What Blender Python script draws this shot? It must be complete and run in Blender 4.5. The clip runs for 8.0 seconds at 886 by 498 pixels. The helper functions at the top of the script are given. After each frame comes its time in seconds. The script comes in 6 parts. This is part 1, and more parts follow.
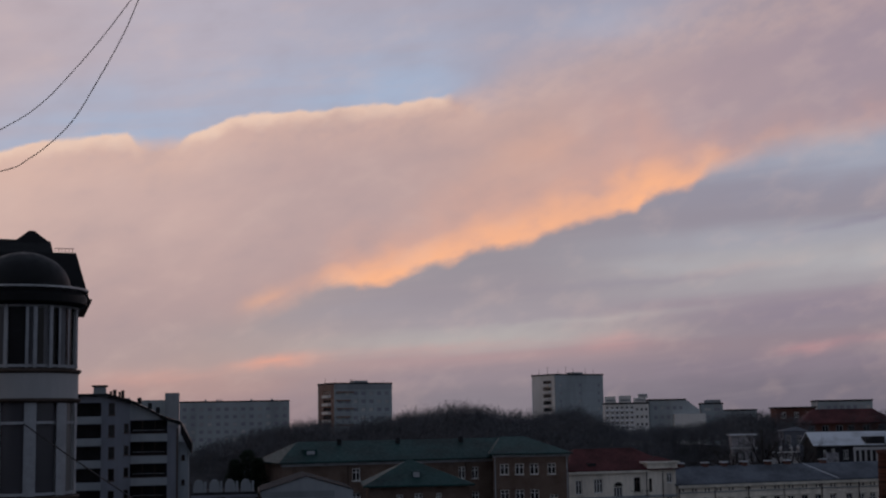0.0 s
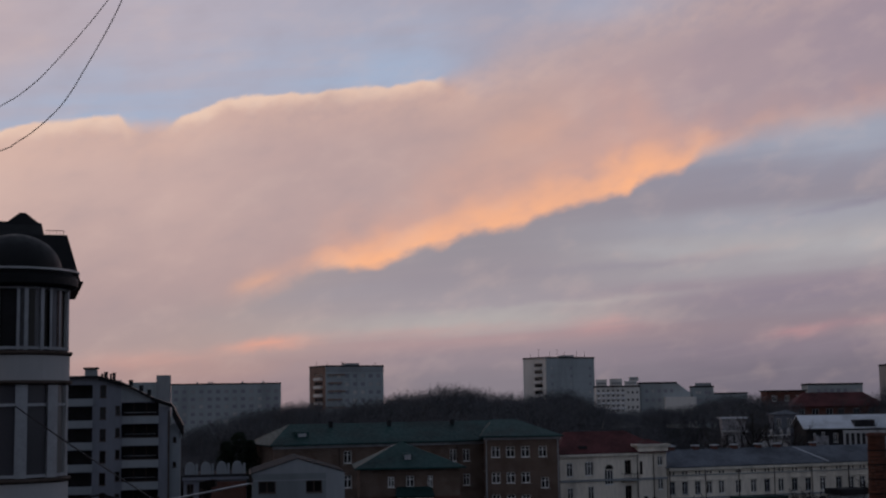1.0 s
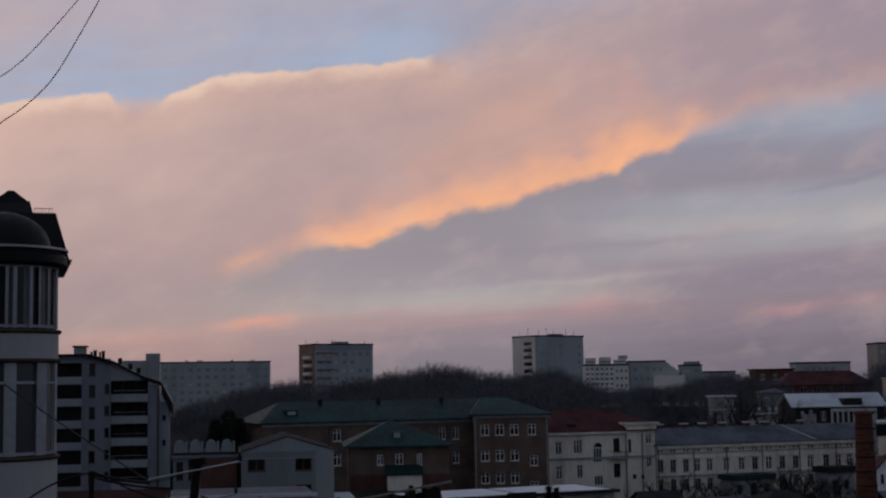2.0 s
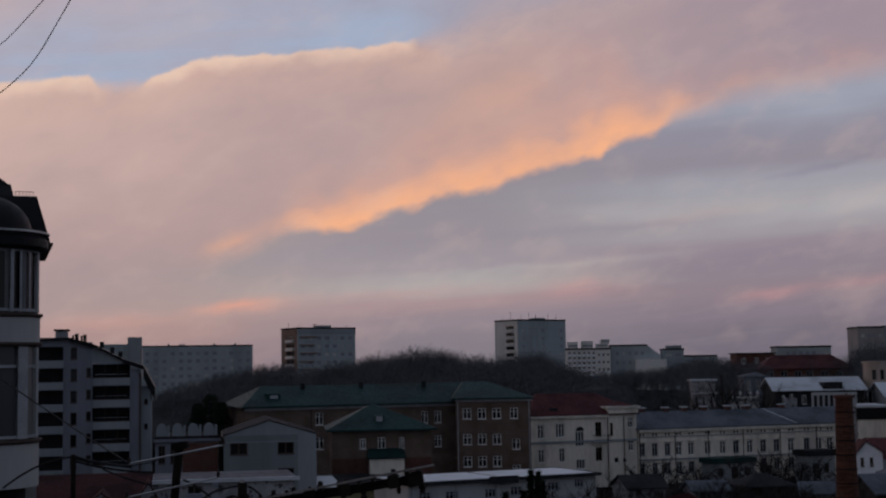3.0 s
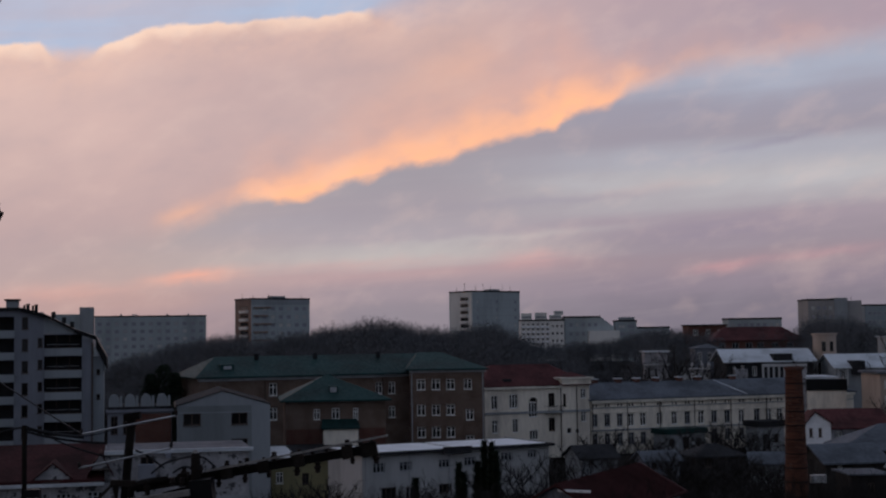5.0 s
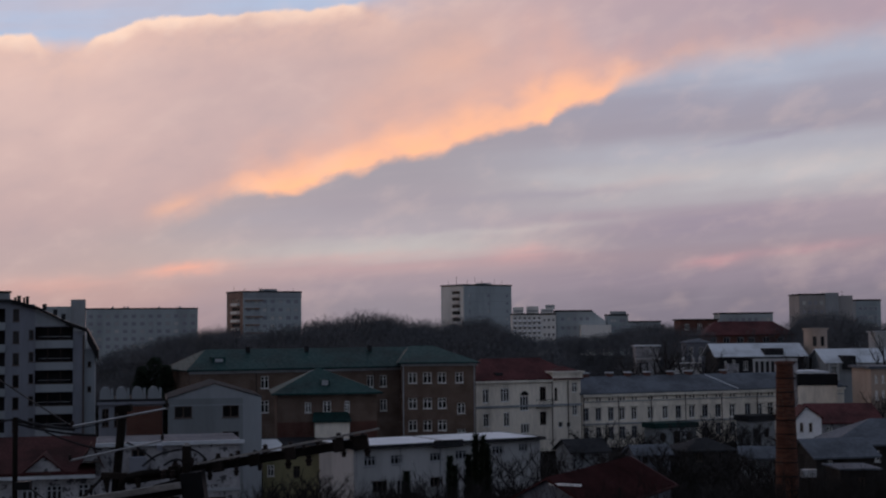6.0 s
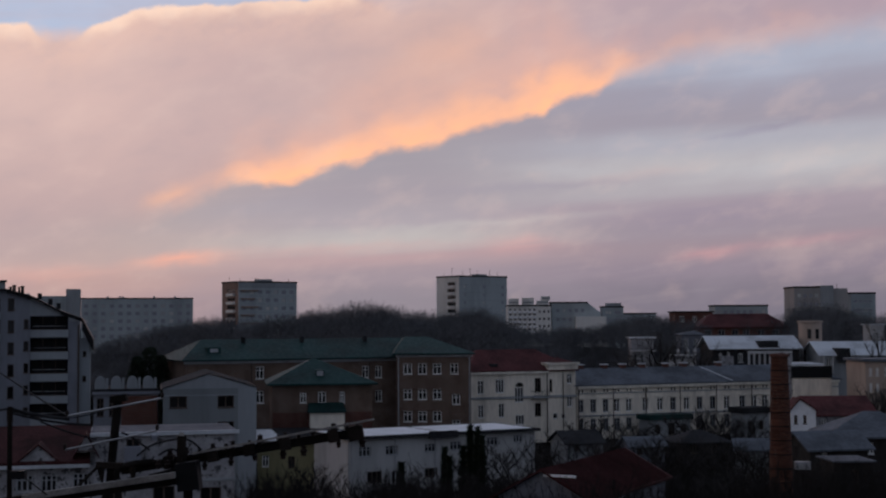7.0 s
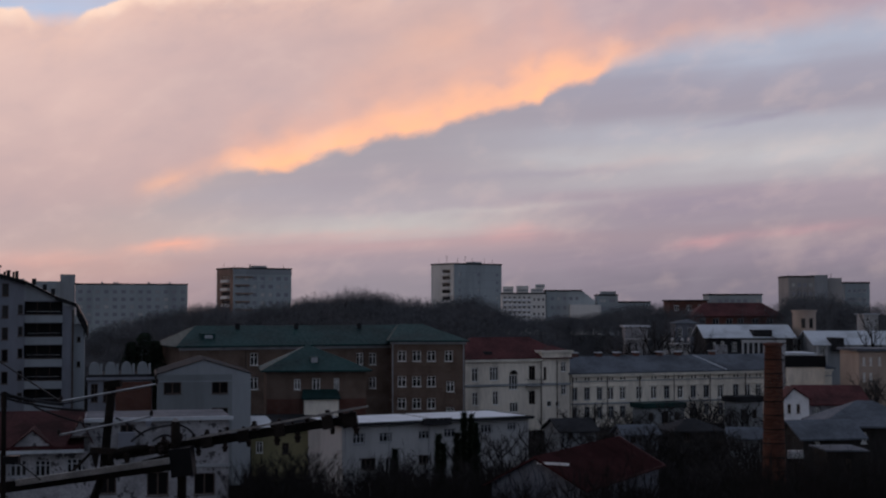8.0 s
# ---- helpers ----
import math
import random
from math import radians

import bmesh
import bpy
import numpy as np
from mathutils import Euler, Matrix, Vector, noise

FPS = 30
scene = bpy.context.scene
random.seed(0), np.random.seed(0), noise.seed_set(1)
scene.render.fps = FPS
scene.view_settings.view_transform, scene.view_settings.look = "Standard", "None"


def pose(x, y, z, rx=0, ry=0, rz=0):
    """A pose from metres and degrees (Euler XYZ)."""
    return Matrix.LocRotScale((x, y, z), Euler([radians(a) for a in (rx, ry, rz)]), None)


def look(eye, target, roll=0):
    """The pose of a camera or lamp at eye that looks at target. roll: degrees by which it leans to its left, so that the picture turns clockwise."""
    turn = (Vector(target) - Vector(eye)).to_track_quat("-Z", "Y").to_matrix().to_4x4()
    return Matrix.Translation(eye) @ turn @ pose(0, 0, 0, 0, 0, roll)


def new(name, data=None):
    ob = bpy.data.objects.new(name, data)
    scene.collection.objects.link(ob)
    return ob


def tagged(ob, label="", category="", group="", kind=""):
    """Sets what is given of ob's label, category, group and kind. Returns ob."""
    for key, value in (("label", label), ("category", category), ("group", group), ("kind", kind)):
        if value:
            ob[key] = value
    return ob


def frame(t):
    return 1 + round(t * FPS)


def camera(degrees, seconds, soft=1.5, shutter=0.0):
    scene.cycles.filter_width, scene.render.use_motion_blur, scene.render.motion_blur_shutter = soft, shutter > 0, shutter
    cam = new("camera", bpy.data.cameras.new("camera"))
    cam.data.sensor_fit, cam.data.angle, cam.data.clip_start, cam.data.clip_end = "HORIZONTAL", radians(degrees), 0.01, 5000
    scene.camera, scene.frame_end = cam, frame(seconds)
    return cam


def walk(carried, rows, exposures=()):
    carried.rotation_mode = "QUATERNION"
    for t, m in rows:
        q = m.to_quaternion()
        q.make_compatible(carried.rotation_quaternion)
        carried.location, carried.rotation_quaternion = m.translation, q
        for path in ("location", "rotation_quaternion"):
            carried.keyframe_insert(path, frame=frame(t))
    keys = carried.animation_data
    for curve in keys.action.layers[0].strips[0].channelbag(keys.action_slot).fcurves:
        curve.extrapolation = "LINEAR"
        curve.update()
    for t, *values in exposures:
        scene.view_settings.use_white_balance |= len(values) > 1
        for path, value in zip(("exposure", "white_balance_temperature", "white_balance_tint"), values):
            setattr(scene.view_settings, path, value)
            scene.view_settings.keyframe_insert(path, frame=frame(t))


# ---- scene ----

# ---------------------------------------------------------------- camera
# held by hand at a high window: seconds, yaw, pitch, roll
cam = camera(36.0, 8.0, soft=2.2)
EYE = 20.0
TURNS = [
    (0.0, 4.233, 7.233, 1.013),
    (0.5, 4.111, 6.979, 0.967),
    (1.0, 3.873, 6.510, 0.925),
    (1.5, 3.660, 6.016, 0.916),
    (3.0, 2.691, 4.917, 0.880),
    (3.5, 2.141, 4.587, 0.880),
    (4.0, 1.575, 4.273, 0.774),
    (4.5, 1.124, 3.951, 0.770),
    (5.0, 0.774, 3.678, 0.748),
    (6.5, 0.314, 3.261, 0.443),
    (7.0, 0.228, 3.028, 0.305),
    (7.5, 0.131, 2.750, 0.109),
    (8.0, 0.000, 2.500, 0.000)]
walk(cam, [(t, pose(0, 0, EYE, 90 + p, r, y)) for t, y, p, r in TURNS],
     exposures=[(0.0, -0.05), (1.5, -0.09), (3.0, -0.12), (3.7, -0.11), (4.2, -0.06), (4.6, 0.08), (5.0, 0.19), (6.3, 0.24), (7.0, 0.23), (7.5, 0.24), (8.0, 0.28)])

# ---------------------------------------------------------------- evening sky
world = bpy.data.worlds.new("evening_sky")
scene.world = world
world.use_nodes = True
wt = world.node_tree
wt.nodes.clear()


def lin(c):
    return tuple((v / 255 / 12.92 if v < 10 else ((v / 255 + 0.055) / 1.055) ** 2.4) for v in c)


def feed(tree, socket, value):
    if isinstance(value, bpy.types.NodeSocket):
        tree.links.new(value, socket)
    elif value is not None:
        socket.default_value = value


def mth(op, a, b=None, c=None, clamp=False, tree=None):
    n = (tree or wt).nodes.new("ShaderNodeMath")
    n.operation, n.use_clamp = op, clamp
    for i, v in enumerate((a, b, c)):
        feed(tree or wt, n.inputs[i], v)
    return n.outputs[0]


def sstep(x, lo, hi, a=0.0, b=1.0, tree=None):
    n = (tree or wt).nodes.new("ShaderNodeMapRange")
    n.interpolation_type = "SMOOTHSTEP"
    for i, v in enumerate((x, lo, hi, a, b)):
        feed(tree or wt, n.inputs[i], v)
    return n.outputs[0]


def mixc(fac, a, b, mode="MIX", tree=None):
    n = (tree or wt).nodes.new("ShaderNodeMix")
    n.data_type, n.blend_type = "RGBA", mode
    for i, v in ((0, fac), (6, a), (7, b)):
        if isinstance(v, tuple):
            v = (*v[:3], 1)
        feed(tree or wt, n.inputs[i], v)
    return n.outputs[2]


def profile(x, pts):
    """A smooth value along x through (x, value) pairs."""
    x0, x1 = pts[0][0], pts[-1][0]
    lo, hi = min(p[1] for p in pts), max(p[1] for p in pts)
    n = wt.nodes.new("ShaderNodeValToRGB")
    n.color_ramp.interpolation = "CARDINAL"
    el = n.color_ramp.elements
    while len(el) < len(pts):
        el.new(0.5)
    for e, (px, pv) in zip(el, pts):
        e.position = (px - x0) / (x1 - x0)
        v = (pv - lo) / (hi - lo)
        e.color = (v, v, v, 1)
    feed(wt, n.inputs[0], mth("DIVIDE", mth("SUBTRACT", x, x0), x1 - x0, clamp=True))
    return mth("MULTIPLY_ADD", n.outputs[0], hi - lo, lo)


def tint_along(x, pts):
    """A colour along x through (x, (r, g, b)) pairs."""
    pts = sorted(pts)
    x0, x1 = pts[0][0], pts[-1][0]
    n = wt.nodes.new("ShaderNodeValToRGB")
    n.color_ramp.interpolation = "EASE"
    el = n.color_ramp.elements
    while len(el) < len(pts):
        el.new(0.5)
    for e, (px, c) in zip(el, pts):
        e.position = (px - x0) / (x1 - x0)
        e.color = (*lin(c), 1)
    feed(wt, n.inputs[0], mth("DIVIDE", mth("SUBTRACT", x, x0), x1 - x0, clamp=True))
    return n.outputs[0]


def cloud_noise(x, y, sx, sy, detail=3.0, seed=0.0):
    c = wt.nodes.new("ShaderNodeCombineXYZ")
    feed(wt, c.inputs[0], mth("MULTIPLY", x, sx))
    feed(wt, c.inputs[1], mth("MULTIPLY", y, sy))
    c.inputs[2].default_value = seed
    n = wt.nodes.new("ShaderNodeTexNoise")
    feed(wt, n.inputs["Vector"], c.outputs[0])
    n.inputs["Scale"].default_value, n.inputs["Detail"].default_value = 1.0, detail
    return mth("SUBTRACT", n.outputs[0], 0.5)


def spot(x, y, cx, cy, rx, ry, slope=0.0):
    """A soft long patch of cloud, tilted by slope."""
    dx = mth("SUBTRACT", x, cx)
    dy = mth("SUBTRACT", mth("SUBTRACT", y, cy), mth("MULTIPLY", dx, slope))
    q = mth("ADD", mth("POWER", mth("ABSOLUTE", mth("DIVIDE", dx, rx)), 2.0), mth("POWER", mth("ABSOLUTE", mth("DIVIDE", dy, ry)), 2.0))
    return mth("EXPONENT", mth("MULTIPLY", q, -1.0))


tc = wt.nodes.new("ShaderNodeTexCoord")
xyz = wt.nodes.new("ShaderNodeSeparateXYZ")
wt.links.new(tc.outputs["Generated"], xyz.inputs[0])
AZ = mth("MULTIPLY", mth("ARCTAN2", xyz.outputs[0], xyz.outputs[1]), 57.2958)
EL = mth("MULTIPLY", mth("ARCSINE", xyz.outputs[2]), 57.2958)
# along and across the run of the clouds, which climb to the right
ALONG = mth("ADD", mth("MULTIPLY", AZ, 0.956), mth("MULTIPLY", EL, 0.292))
ACROSS = mth("ADD", mth("MULTIPLY", AZ, -0.292), mth("MULTIPLY", EL, 0.956))
BIG = cloud_noise(ALONG, ACROSS, 0.22, 0.45, 3.0, 1.7)
PUFF = cloud_noise(ALONG, ACROSS, 0.75, 1.1, 3.0, 5.1)
FINE = cloud_noise(ALONG, ACROSS, 1.9, 3.0, 4.0, 9.3)
LUMP = cloud_noise(AZ, EL, 0.5, 0.6, 2.5, 12.4)
STREAK = cloud_noise(mth("ADD", AZ, mth("MULTIPLY", EL, 0.1)), mth("SUBTRACT", EL, mth("MULTIPLY", AZ, 0.07)), 0.13, 1.5, 4.0, 3.3)
WISP = cloud_noise(mth("ADD", AZ, mth("MULTIPLY", EL, 0.1)), mth("SUBTRACT", EL, mth("MULTIPLY", AZ, 0.1)), 0.3, 3.2, 3.0, 8.8)

# high thin cloud over clear blue
UPPER = profile(AZ, [(-25.74, 10.22), (-22.34, 11.05), (-20.36, 11.60), (-19.02, 11.81), (-17.31, 11.96), (-16.84, 11.65), (-15.29, 11.73), (-14.88, 12.02), (-13.23, 12.61), (-11.81, 12.96), (-9.42, 13.09), (-7.48, 13.30), (-3.96, 13.59), (-1.16, 14.27), (3.73, 15.93), (8.52, 16.98), (17.56, 18.00)])
up_soft = profile(AZ, [(-22.27, 0.13), (-17.26, 0.13), (-16.69, 0.45), (-15.32, 0.45), (-14.74, 0.13), (-6.10, 0.13), (-3.94, 0.20), (-2.26, 1.60), (1.08, 3.20), (14.07, 3.40)])
d1 = mth("ADD", mth("SUBTRACT", UPPER, EL), mth("ADD", mth("MULTIPLY", PUFF, 0.42), mth("MULTIPLY", FINE, 0.2)))
in_upper = sstep(mth("DIVIDE", d1, up_soft), -0.7, 0.9)
top = tint_along(AZ, [(-22.42, (190, 175, 182)), (-15.60, (184, 177, 190)), (-6.00, (172, 171, 188)), (3.69, (158, 157, 175)), (14.46, (136, 134, 153))])
blue = mth("MULTIPLY", sstep(d1, -3.6, -0.1), profile(AZ, [(-24.41, 0.50), (-20.96, 0.80), (-16.47, 0.95), (-12.75, 0.65), (-8.49, 0.85), (-4.42, 1.00), (-2.26, 0.15), (1.08, 0.00), (14.76, 0.00)]))
blue = mth("MULTIPLY", blue, sstep(BIG, -0.3, 0.12, 0.55, 1.0))
blue = mth("MAXIMUM", blue, mth("MULTIPLY", spot(AZ, EL, 3.5, 16.29, 3.0, 1.0, 0.05), 0.6))
high = mixc(blue, top, lin((167, 181, 206)))
high = mixc(sstep(STREAK, -0.1, 0.25, 0.0, 0.25), high, lin((182, 165, 172)))

# the lit cloud bank
LOWER = profile(AZ, [(-25.46, 0.96), (-18.87, 2.24), (-14.82, 3.59), (-12.28, 4.37), (-11.00, 4.80), (-9.46, 5.57), (-8.27, 5.82), (-7.21, 5.76), (-6.13, 5.93), (-5.41, 6.28), (-4.57, 6.62), (-3.73, 6.63), (-2.96, 6.97), (-2.05, 7.21), (-1.09, 7.26), (-0.13, 7.52), (0.72, 7.95), (1.79, 8.15), (2.56, 8.25), (3.27, 8.53), (4.06, 8.59), (4.50, 9.04), (5.61, 9.32), (6.46, 9.54), (7.09, 10.16), (8.22, 10.49), (9.26, 10.76), (11.67, 11.22), (14.30, 11.49), (18.21, 11.84)])
low_soft = profile(AZ, [(-24.41, 2.60), (-15.55, 2.20), (-12.05, 0.90), (-9.44, 0.50), (-8.01, 0.34), (-6.10, 0.32), (6.48, 0.36), (8.10, 0.70), (10.36, 1.00), (14.07, 1.00)])
d2 = mth("ADD", mth("SUBTRACT", EL, LOWER), mth("ADD", mth("ADD", mth("MULTIPLY", LUMP, 0.3), mth("MULTIPLY", PUFF, 0.35)), mth("MULTIPLY", FINE, 0.3)))
in_lower = sstep(mth("DIVIDE", d2, low_soft), -0.8, 0.9)
bank = tint_along(AZ, [(-23.39, (214, 182, 172)), (-15.56, (205, 175, 169)), (-8.48, (191, 164, 162)), (-0.07, (195, 164, 159)), (4.68, (182, 158, 162)), (8.17, (172, 152, 160)), (14.16, (160, 144, 158))])
bank = mixc(sstep(BIG, -0.25, 0.25, 0.0, 0.30), bank, lin((176, 158, 160)))
bank = mixc(mth("MULTIPLY", sstep(EL, 10.0, 2.5), sstep(AZ, -3.0, -12.0, 0.0, 0.85)), bank, lin((172, 150, 152)))
reach = profile(AZ, [(-15.55, 0.50), (-11.34, 0.70), (-8.25, 1.00), (-6.10, 1.30), (-1.31, 1.70), (2.50, 2.00), (4.39, 2.20), (6.48, 1.00), (8.55, 0.80), (14.07, 0.80)])
glow = profile(AZ, [(-15.55, 0.00), (-12.52, 0.05), (-11.11, 0.16), (-9.44, 0.30), (-8.20, 0.95), (-6.10, 1.00), (-3.70, 0.90), (-0.11, 0.85), (2.50, 0.75), (4.15, 1.00), (6.48, 0.75), (8.32, 0.35), (10.81, 0.22), (14.07, 0.20), (18.93, 0.00)])
body_d = mth("ADD", d2, mth("ADD", mth("MULTIPLY", LUMP, 1.6), mth("MULTIPLY", PUFF, 0.5)))
warm = mth("MULTIPLY", sstep(mth("DIVIDE", body_d, reach), 2.7, 0.2), glow)
bank = mixc(mth("MULTIPLY", warm, 0.75), bank, lin((222, 170, 151)))
lit = mth("MULTIPLY", mth("MULTIPLY", sstep(mth("DIVIDE", body_d, reach), 1.15, 0.15), glow), sstep(mth("ADD", mth("ADD", PUFF, LUMP), mth("MULTIPLY", FINE, 0.3)), -0.4, 0.15, 0.5, 1.0))
for cx, cy, rx, ry, slope, share in (
        (3.79, 9.75, 0.45, 0.75, 0.0, 0.55), (5.87, 9.9, 0.9, 0.35, 0.4, 0.5), (-6.96, 6.4, 1.7, 0.55, 0.3, 0.55),
        (-3.72, 7.25, 2.0, 0.5, 0.33, 0.35), (0.62, 8.69, 1.7, 0.55, 0.3, 0.4), (-0.27, 11.31, 2.2, 0.8, 0.3, 0.16), (-11.58, 5.09, 0.9, 0.3, 0.35, 0.35)):
    lit = mth("MAXIMUM", lit, mth("MULTIPLY", spot(mth("ADD", AZ, mth("MULTIPLY", PUFF, 1.2)), mth("ADD", EL, mth("MULTIPLY", LUMP, 1.2)), cx, cy, rx, ry, slope), share))
fold = mth("MAXIMUM", spot(mth("ADD", AZ, PUFF), mth("ADD", EL, mth("MULTIPLY", PUFF, 0.8)), 2.75, 9.55, 0.75, 0.32, 0.1), mth("MULTIPLY", spot(AZ, mth("ADD", EL, mth("MULTIPLY", LUMP, 0.8)), -1.2, 8.75, 1.5, 0.28, 0.3), 0.8))
lit = mth("MULTIPLY", lit, mth("SUBTRACT", 1.0, mth("MULTIPLY", fold, 0.5)))
bank = mixc(lit, bank, lin((255, 186, 143)))
rim = mth("MULTIPLY", mth("MULTIPLY", sstep(mth("ADD", FINE, PUFF), -0.3, 0.2, 0.68, 1.0), sstep(mth("ADD", d1, mth("MULTIPLY", PUFF, 0.7)), 0.85, 0.0)), profile(AZ, [(-24.41, 0.85), (-20.08, 0.85), (-17.26, 0.85), (-16.69, 0.12), (-15.27, 0.15), (-14.62, 0.90), (-11.34, 1.00), (-9.92, 0.8), (-6.10, 0.75), (-4.06, 0.8), (-3.46, 0.00), (14.76, 0.00)]))
bank = mixc(rim, bank, lin((255, 224, 200)))
haze_rim = mth("MULTIPLY", sstep(mth("ADD", FINE, PUFF), -0.3, 0.2, 0.45, 1.0), sstep(d1, 2.6, 0.2), profile(AZ, [(-24.41, 0.50), (-10.87, 0.45), (-3.70, 0.20), (-1.31, 0.00), (14.76, 0.00)]))
bank = mixc(mth("MULTIPLY", haze_rim, 0.5), bank, lin((222, 184, 168)))

# the layers below the bank, down to the horizon
el_w = mth("ADD", EL, mth("ADD", mth("MULTIPLY", STREAK, 0.5), mth("MULTIPLY", WISP, 0.18)))
el_w = mth("SUBTRACT", el_w, mth("MULTIPLY", mth("SUBTRACT", AZ, 10.25), 0.035))
low_l = tint_along(el_w, [(-0.09, (148, 130, 136)), (1.51, (163, 139, 142)), (2.32, (178, 149, 146)), (3.36, (180, 158, 155)), (4.99, (172, 157, 157)), (6.38, (174, 158, 158))])
low_m = tint_along(el_w, [(-0.33, (128, 121, 130)), (1.31, (138, 129, 138)), (2.37, (152, 138, 146)), (3.15, (174, 149, 152)), (3.79, (180, 173, 172)), (4.66, (164, 155, 162)), (5.80, (157, 148, 156)), (7.22, (154, 147, 155))])
low_r = tint_along(el_w, [(-0.54, (112, 107, 119)), (1.05, (123, 115, 127)), (2.19, (138, 126, 138)), (2.99, (148, 133, 142)), (3.79, (148, 136, 146)), (4.71, (156, 143, 153)), (5.40, (166, 160, 166)), (6.32, (174, 170, 174)), (7.35, (164, 163, 173)), (8.27, (150, 144, 156)), (9.30, (150, 146, 160)), (10.68, (161, 165, 181))])
below = mixc(sstep(AZ, -14.82, -3.32), low_l, low_m)
below = mixc(sstep(AZ, -1.87, 8.62), below, low_r)
PATCHES_LOW = (
        (-11.12, 2.6, 1.7, 0.22, 0.10, 0.75, (236, 168, 146)), (-16.63, 2.03, 3.2, 0.35, 0.03, 0.4, (222, 164, 150)),
        (10.9, 2.76, 1.3, 0.24, 0.12, 0.42, (204, 146, 148)), (14.6, 3.2, 2.4, 0.20, 0.08, 0.3, (196, 146, 150)), (-4.5, 3.1, 4.8, 0.22, 0.04, 0.4, (196, 156, 154)), (3.05, 3.21, 1.5, 0.35, 0.05, 0.55, (202, 156, 154)),
        (8.02, 6.07, 2.2, 0.22, 0.10, 0.5, (186, 166, 166)), (12.59, 7.69, 2.0, 0.14, 0.16, 0.5, (146, 142, 160)))
PATCHES_HIGH = (
        (4.54, 5.68, 4.5, 0.2, 0.05, 0.5, (150, 143, 156)), (5.26, 6.29, 2.2, 0.25, -0.04, 0.45, (176, 174, 180)),
        (0.96, 4.07, 6.0, 0.18, 0.07, 0.45, (184, 178, 176)), (11.09, 4.33, 3.6, 0.62, 0.06, 0.8, (143, 132, 147)),
        (13.16, 10.04, 2.2, 0.5, 0.10, 0.45, (168, 174, 190)), (14.6, 6.35, 3.8, 0.5, 0.08, 0.5, (182, 181, 186)), (14.2, 8.05, 1.8, 0.13, 0.14, 0.5, (140, 134, 150)), (-7.57, 4.82, 3.0, 0.4, 0.08, 0.4, (160, 154, 164)))
for cx, cy, rx, ry, slope, share, c in PATCHES_LOW + PATCHES_HIGH:
    m = mth("MULTIPLY", spot(AZ, mth("ADD", EL, mth("MULTIPLY", PUFF, 0.5)), cx, cy, rx, ry, slope), share)
    below = mixc(mth("MULTIPLY", m, sstep(WISP, -0.35, 0.1, 0.5, 1.0)), below, lin(c))
below = mixc(sstep(WISP, 0.0, 0.3, 0.0, 0.06), below, lin((186, 172, 174)))

cloudy = mixc(in_lower, below, mixc(in_upper, high, bank))
MOTTLE = cloud_noise(ALONG, ACROSS, 0.45, 0.8, 5.0, 21.7)
cloudy = mixc(sstep(MOTTLE, -0.02, 0.28, 0.0, 0.16), cloudy, lin((150, 140, 150)))
cloudy = mixc(sstep(MOTTLE, 0.02, -0.28, 0.0, 0.16), cloudy, lin((226, 196, 184)))
sky = wt.nodes.new("ShaderNodeTexSky")
sky.sky_type, sky.sun_disc = "NISHITA", False
sky.sun_elevation, sky.sun_rotation = radians(2.0), radians(-110.0)
overhead = mixc(1.0, sky.outputs[0], (0.10, 0.10, 0.10), "MULTIPLY")
overhead = mixc(0.8, overhead, lin((123, 130, 148)))
# darker unseen sky overhead and behind the house, set to dim the walls
cloudy = mixc(sstep(EL, 17.0, 38.0), cloudy, overhead)
cloudy = mixc(sstep(mth("ABSOLUTE", AZ), 45.0, 95.0), cloudy, overhead)
cloudy = mixc(sstep(EL, -0.5, -4.0), cloudy, lin((60, 58, 62)))
bg = wt.nodes.new("ShaderNodeBackground")
feed(wt, bg.inputs[0], cloudy)
bg.inputs[1].default_value = 1.0
out = wt.nodes.new("ShaderNodeOutputWorld")
wt.links.new(bg.outputs[0], out.inputs[0])

# the sun stands behind the houses, below the cloud: only a faint wide warmth is left of it
sun = new("sun", bpy.data.lights.new("sun", "SUN"))
sun.data.energy, sun.data.angle, sun.data.color = 0.05, radians(25), (1.0, 0.80, 0.64)
sun.matrix_world = look((0, 0, 300), (260, 110, 255))

# ---------------------------------------------------------------- materials


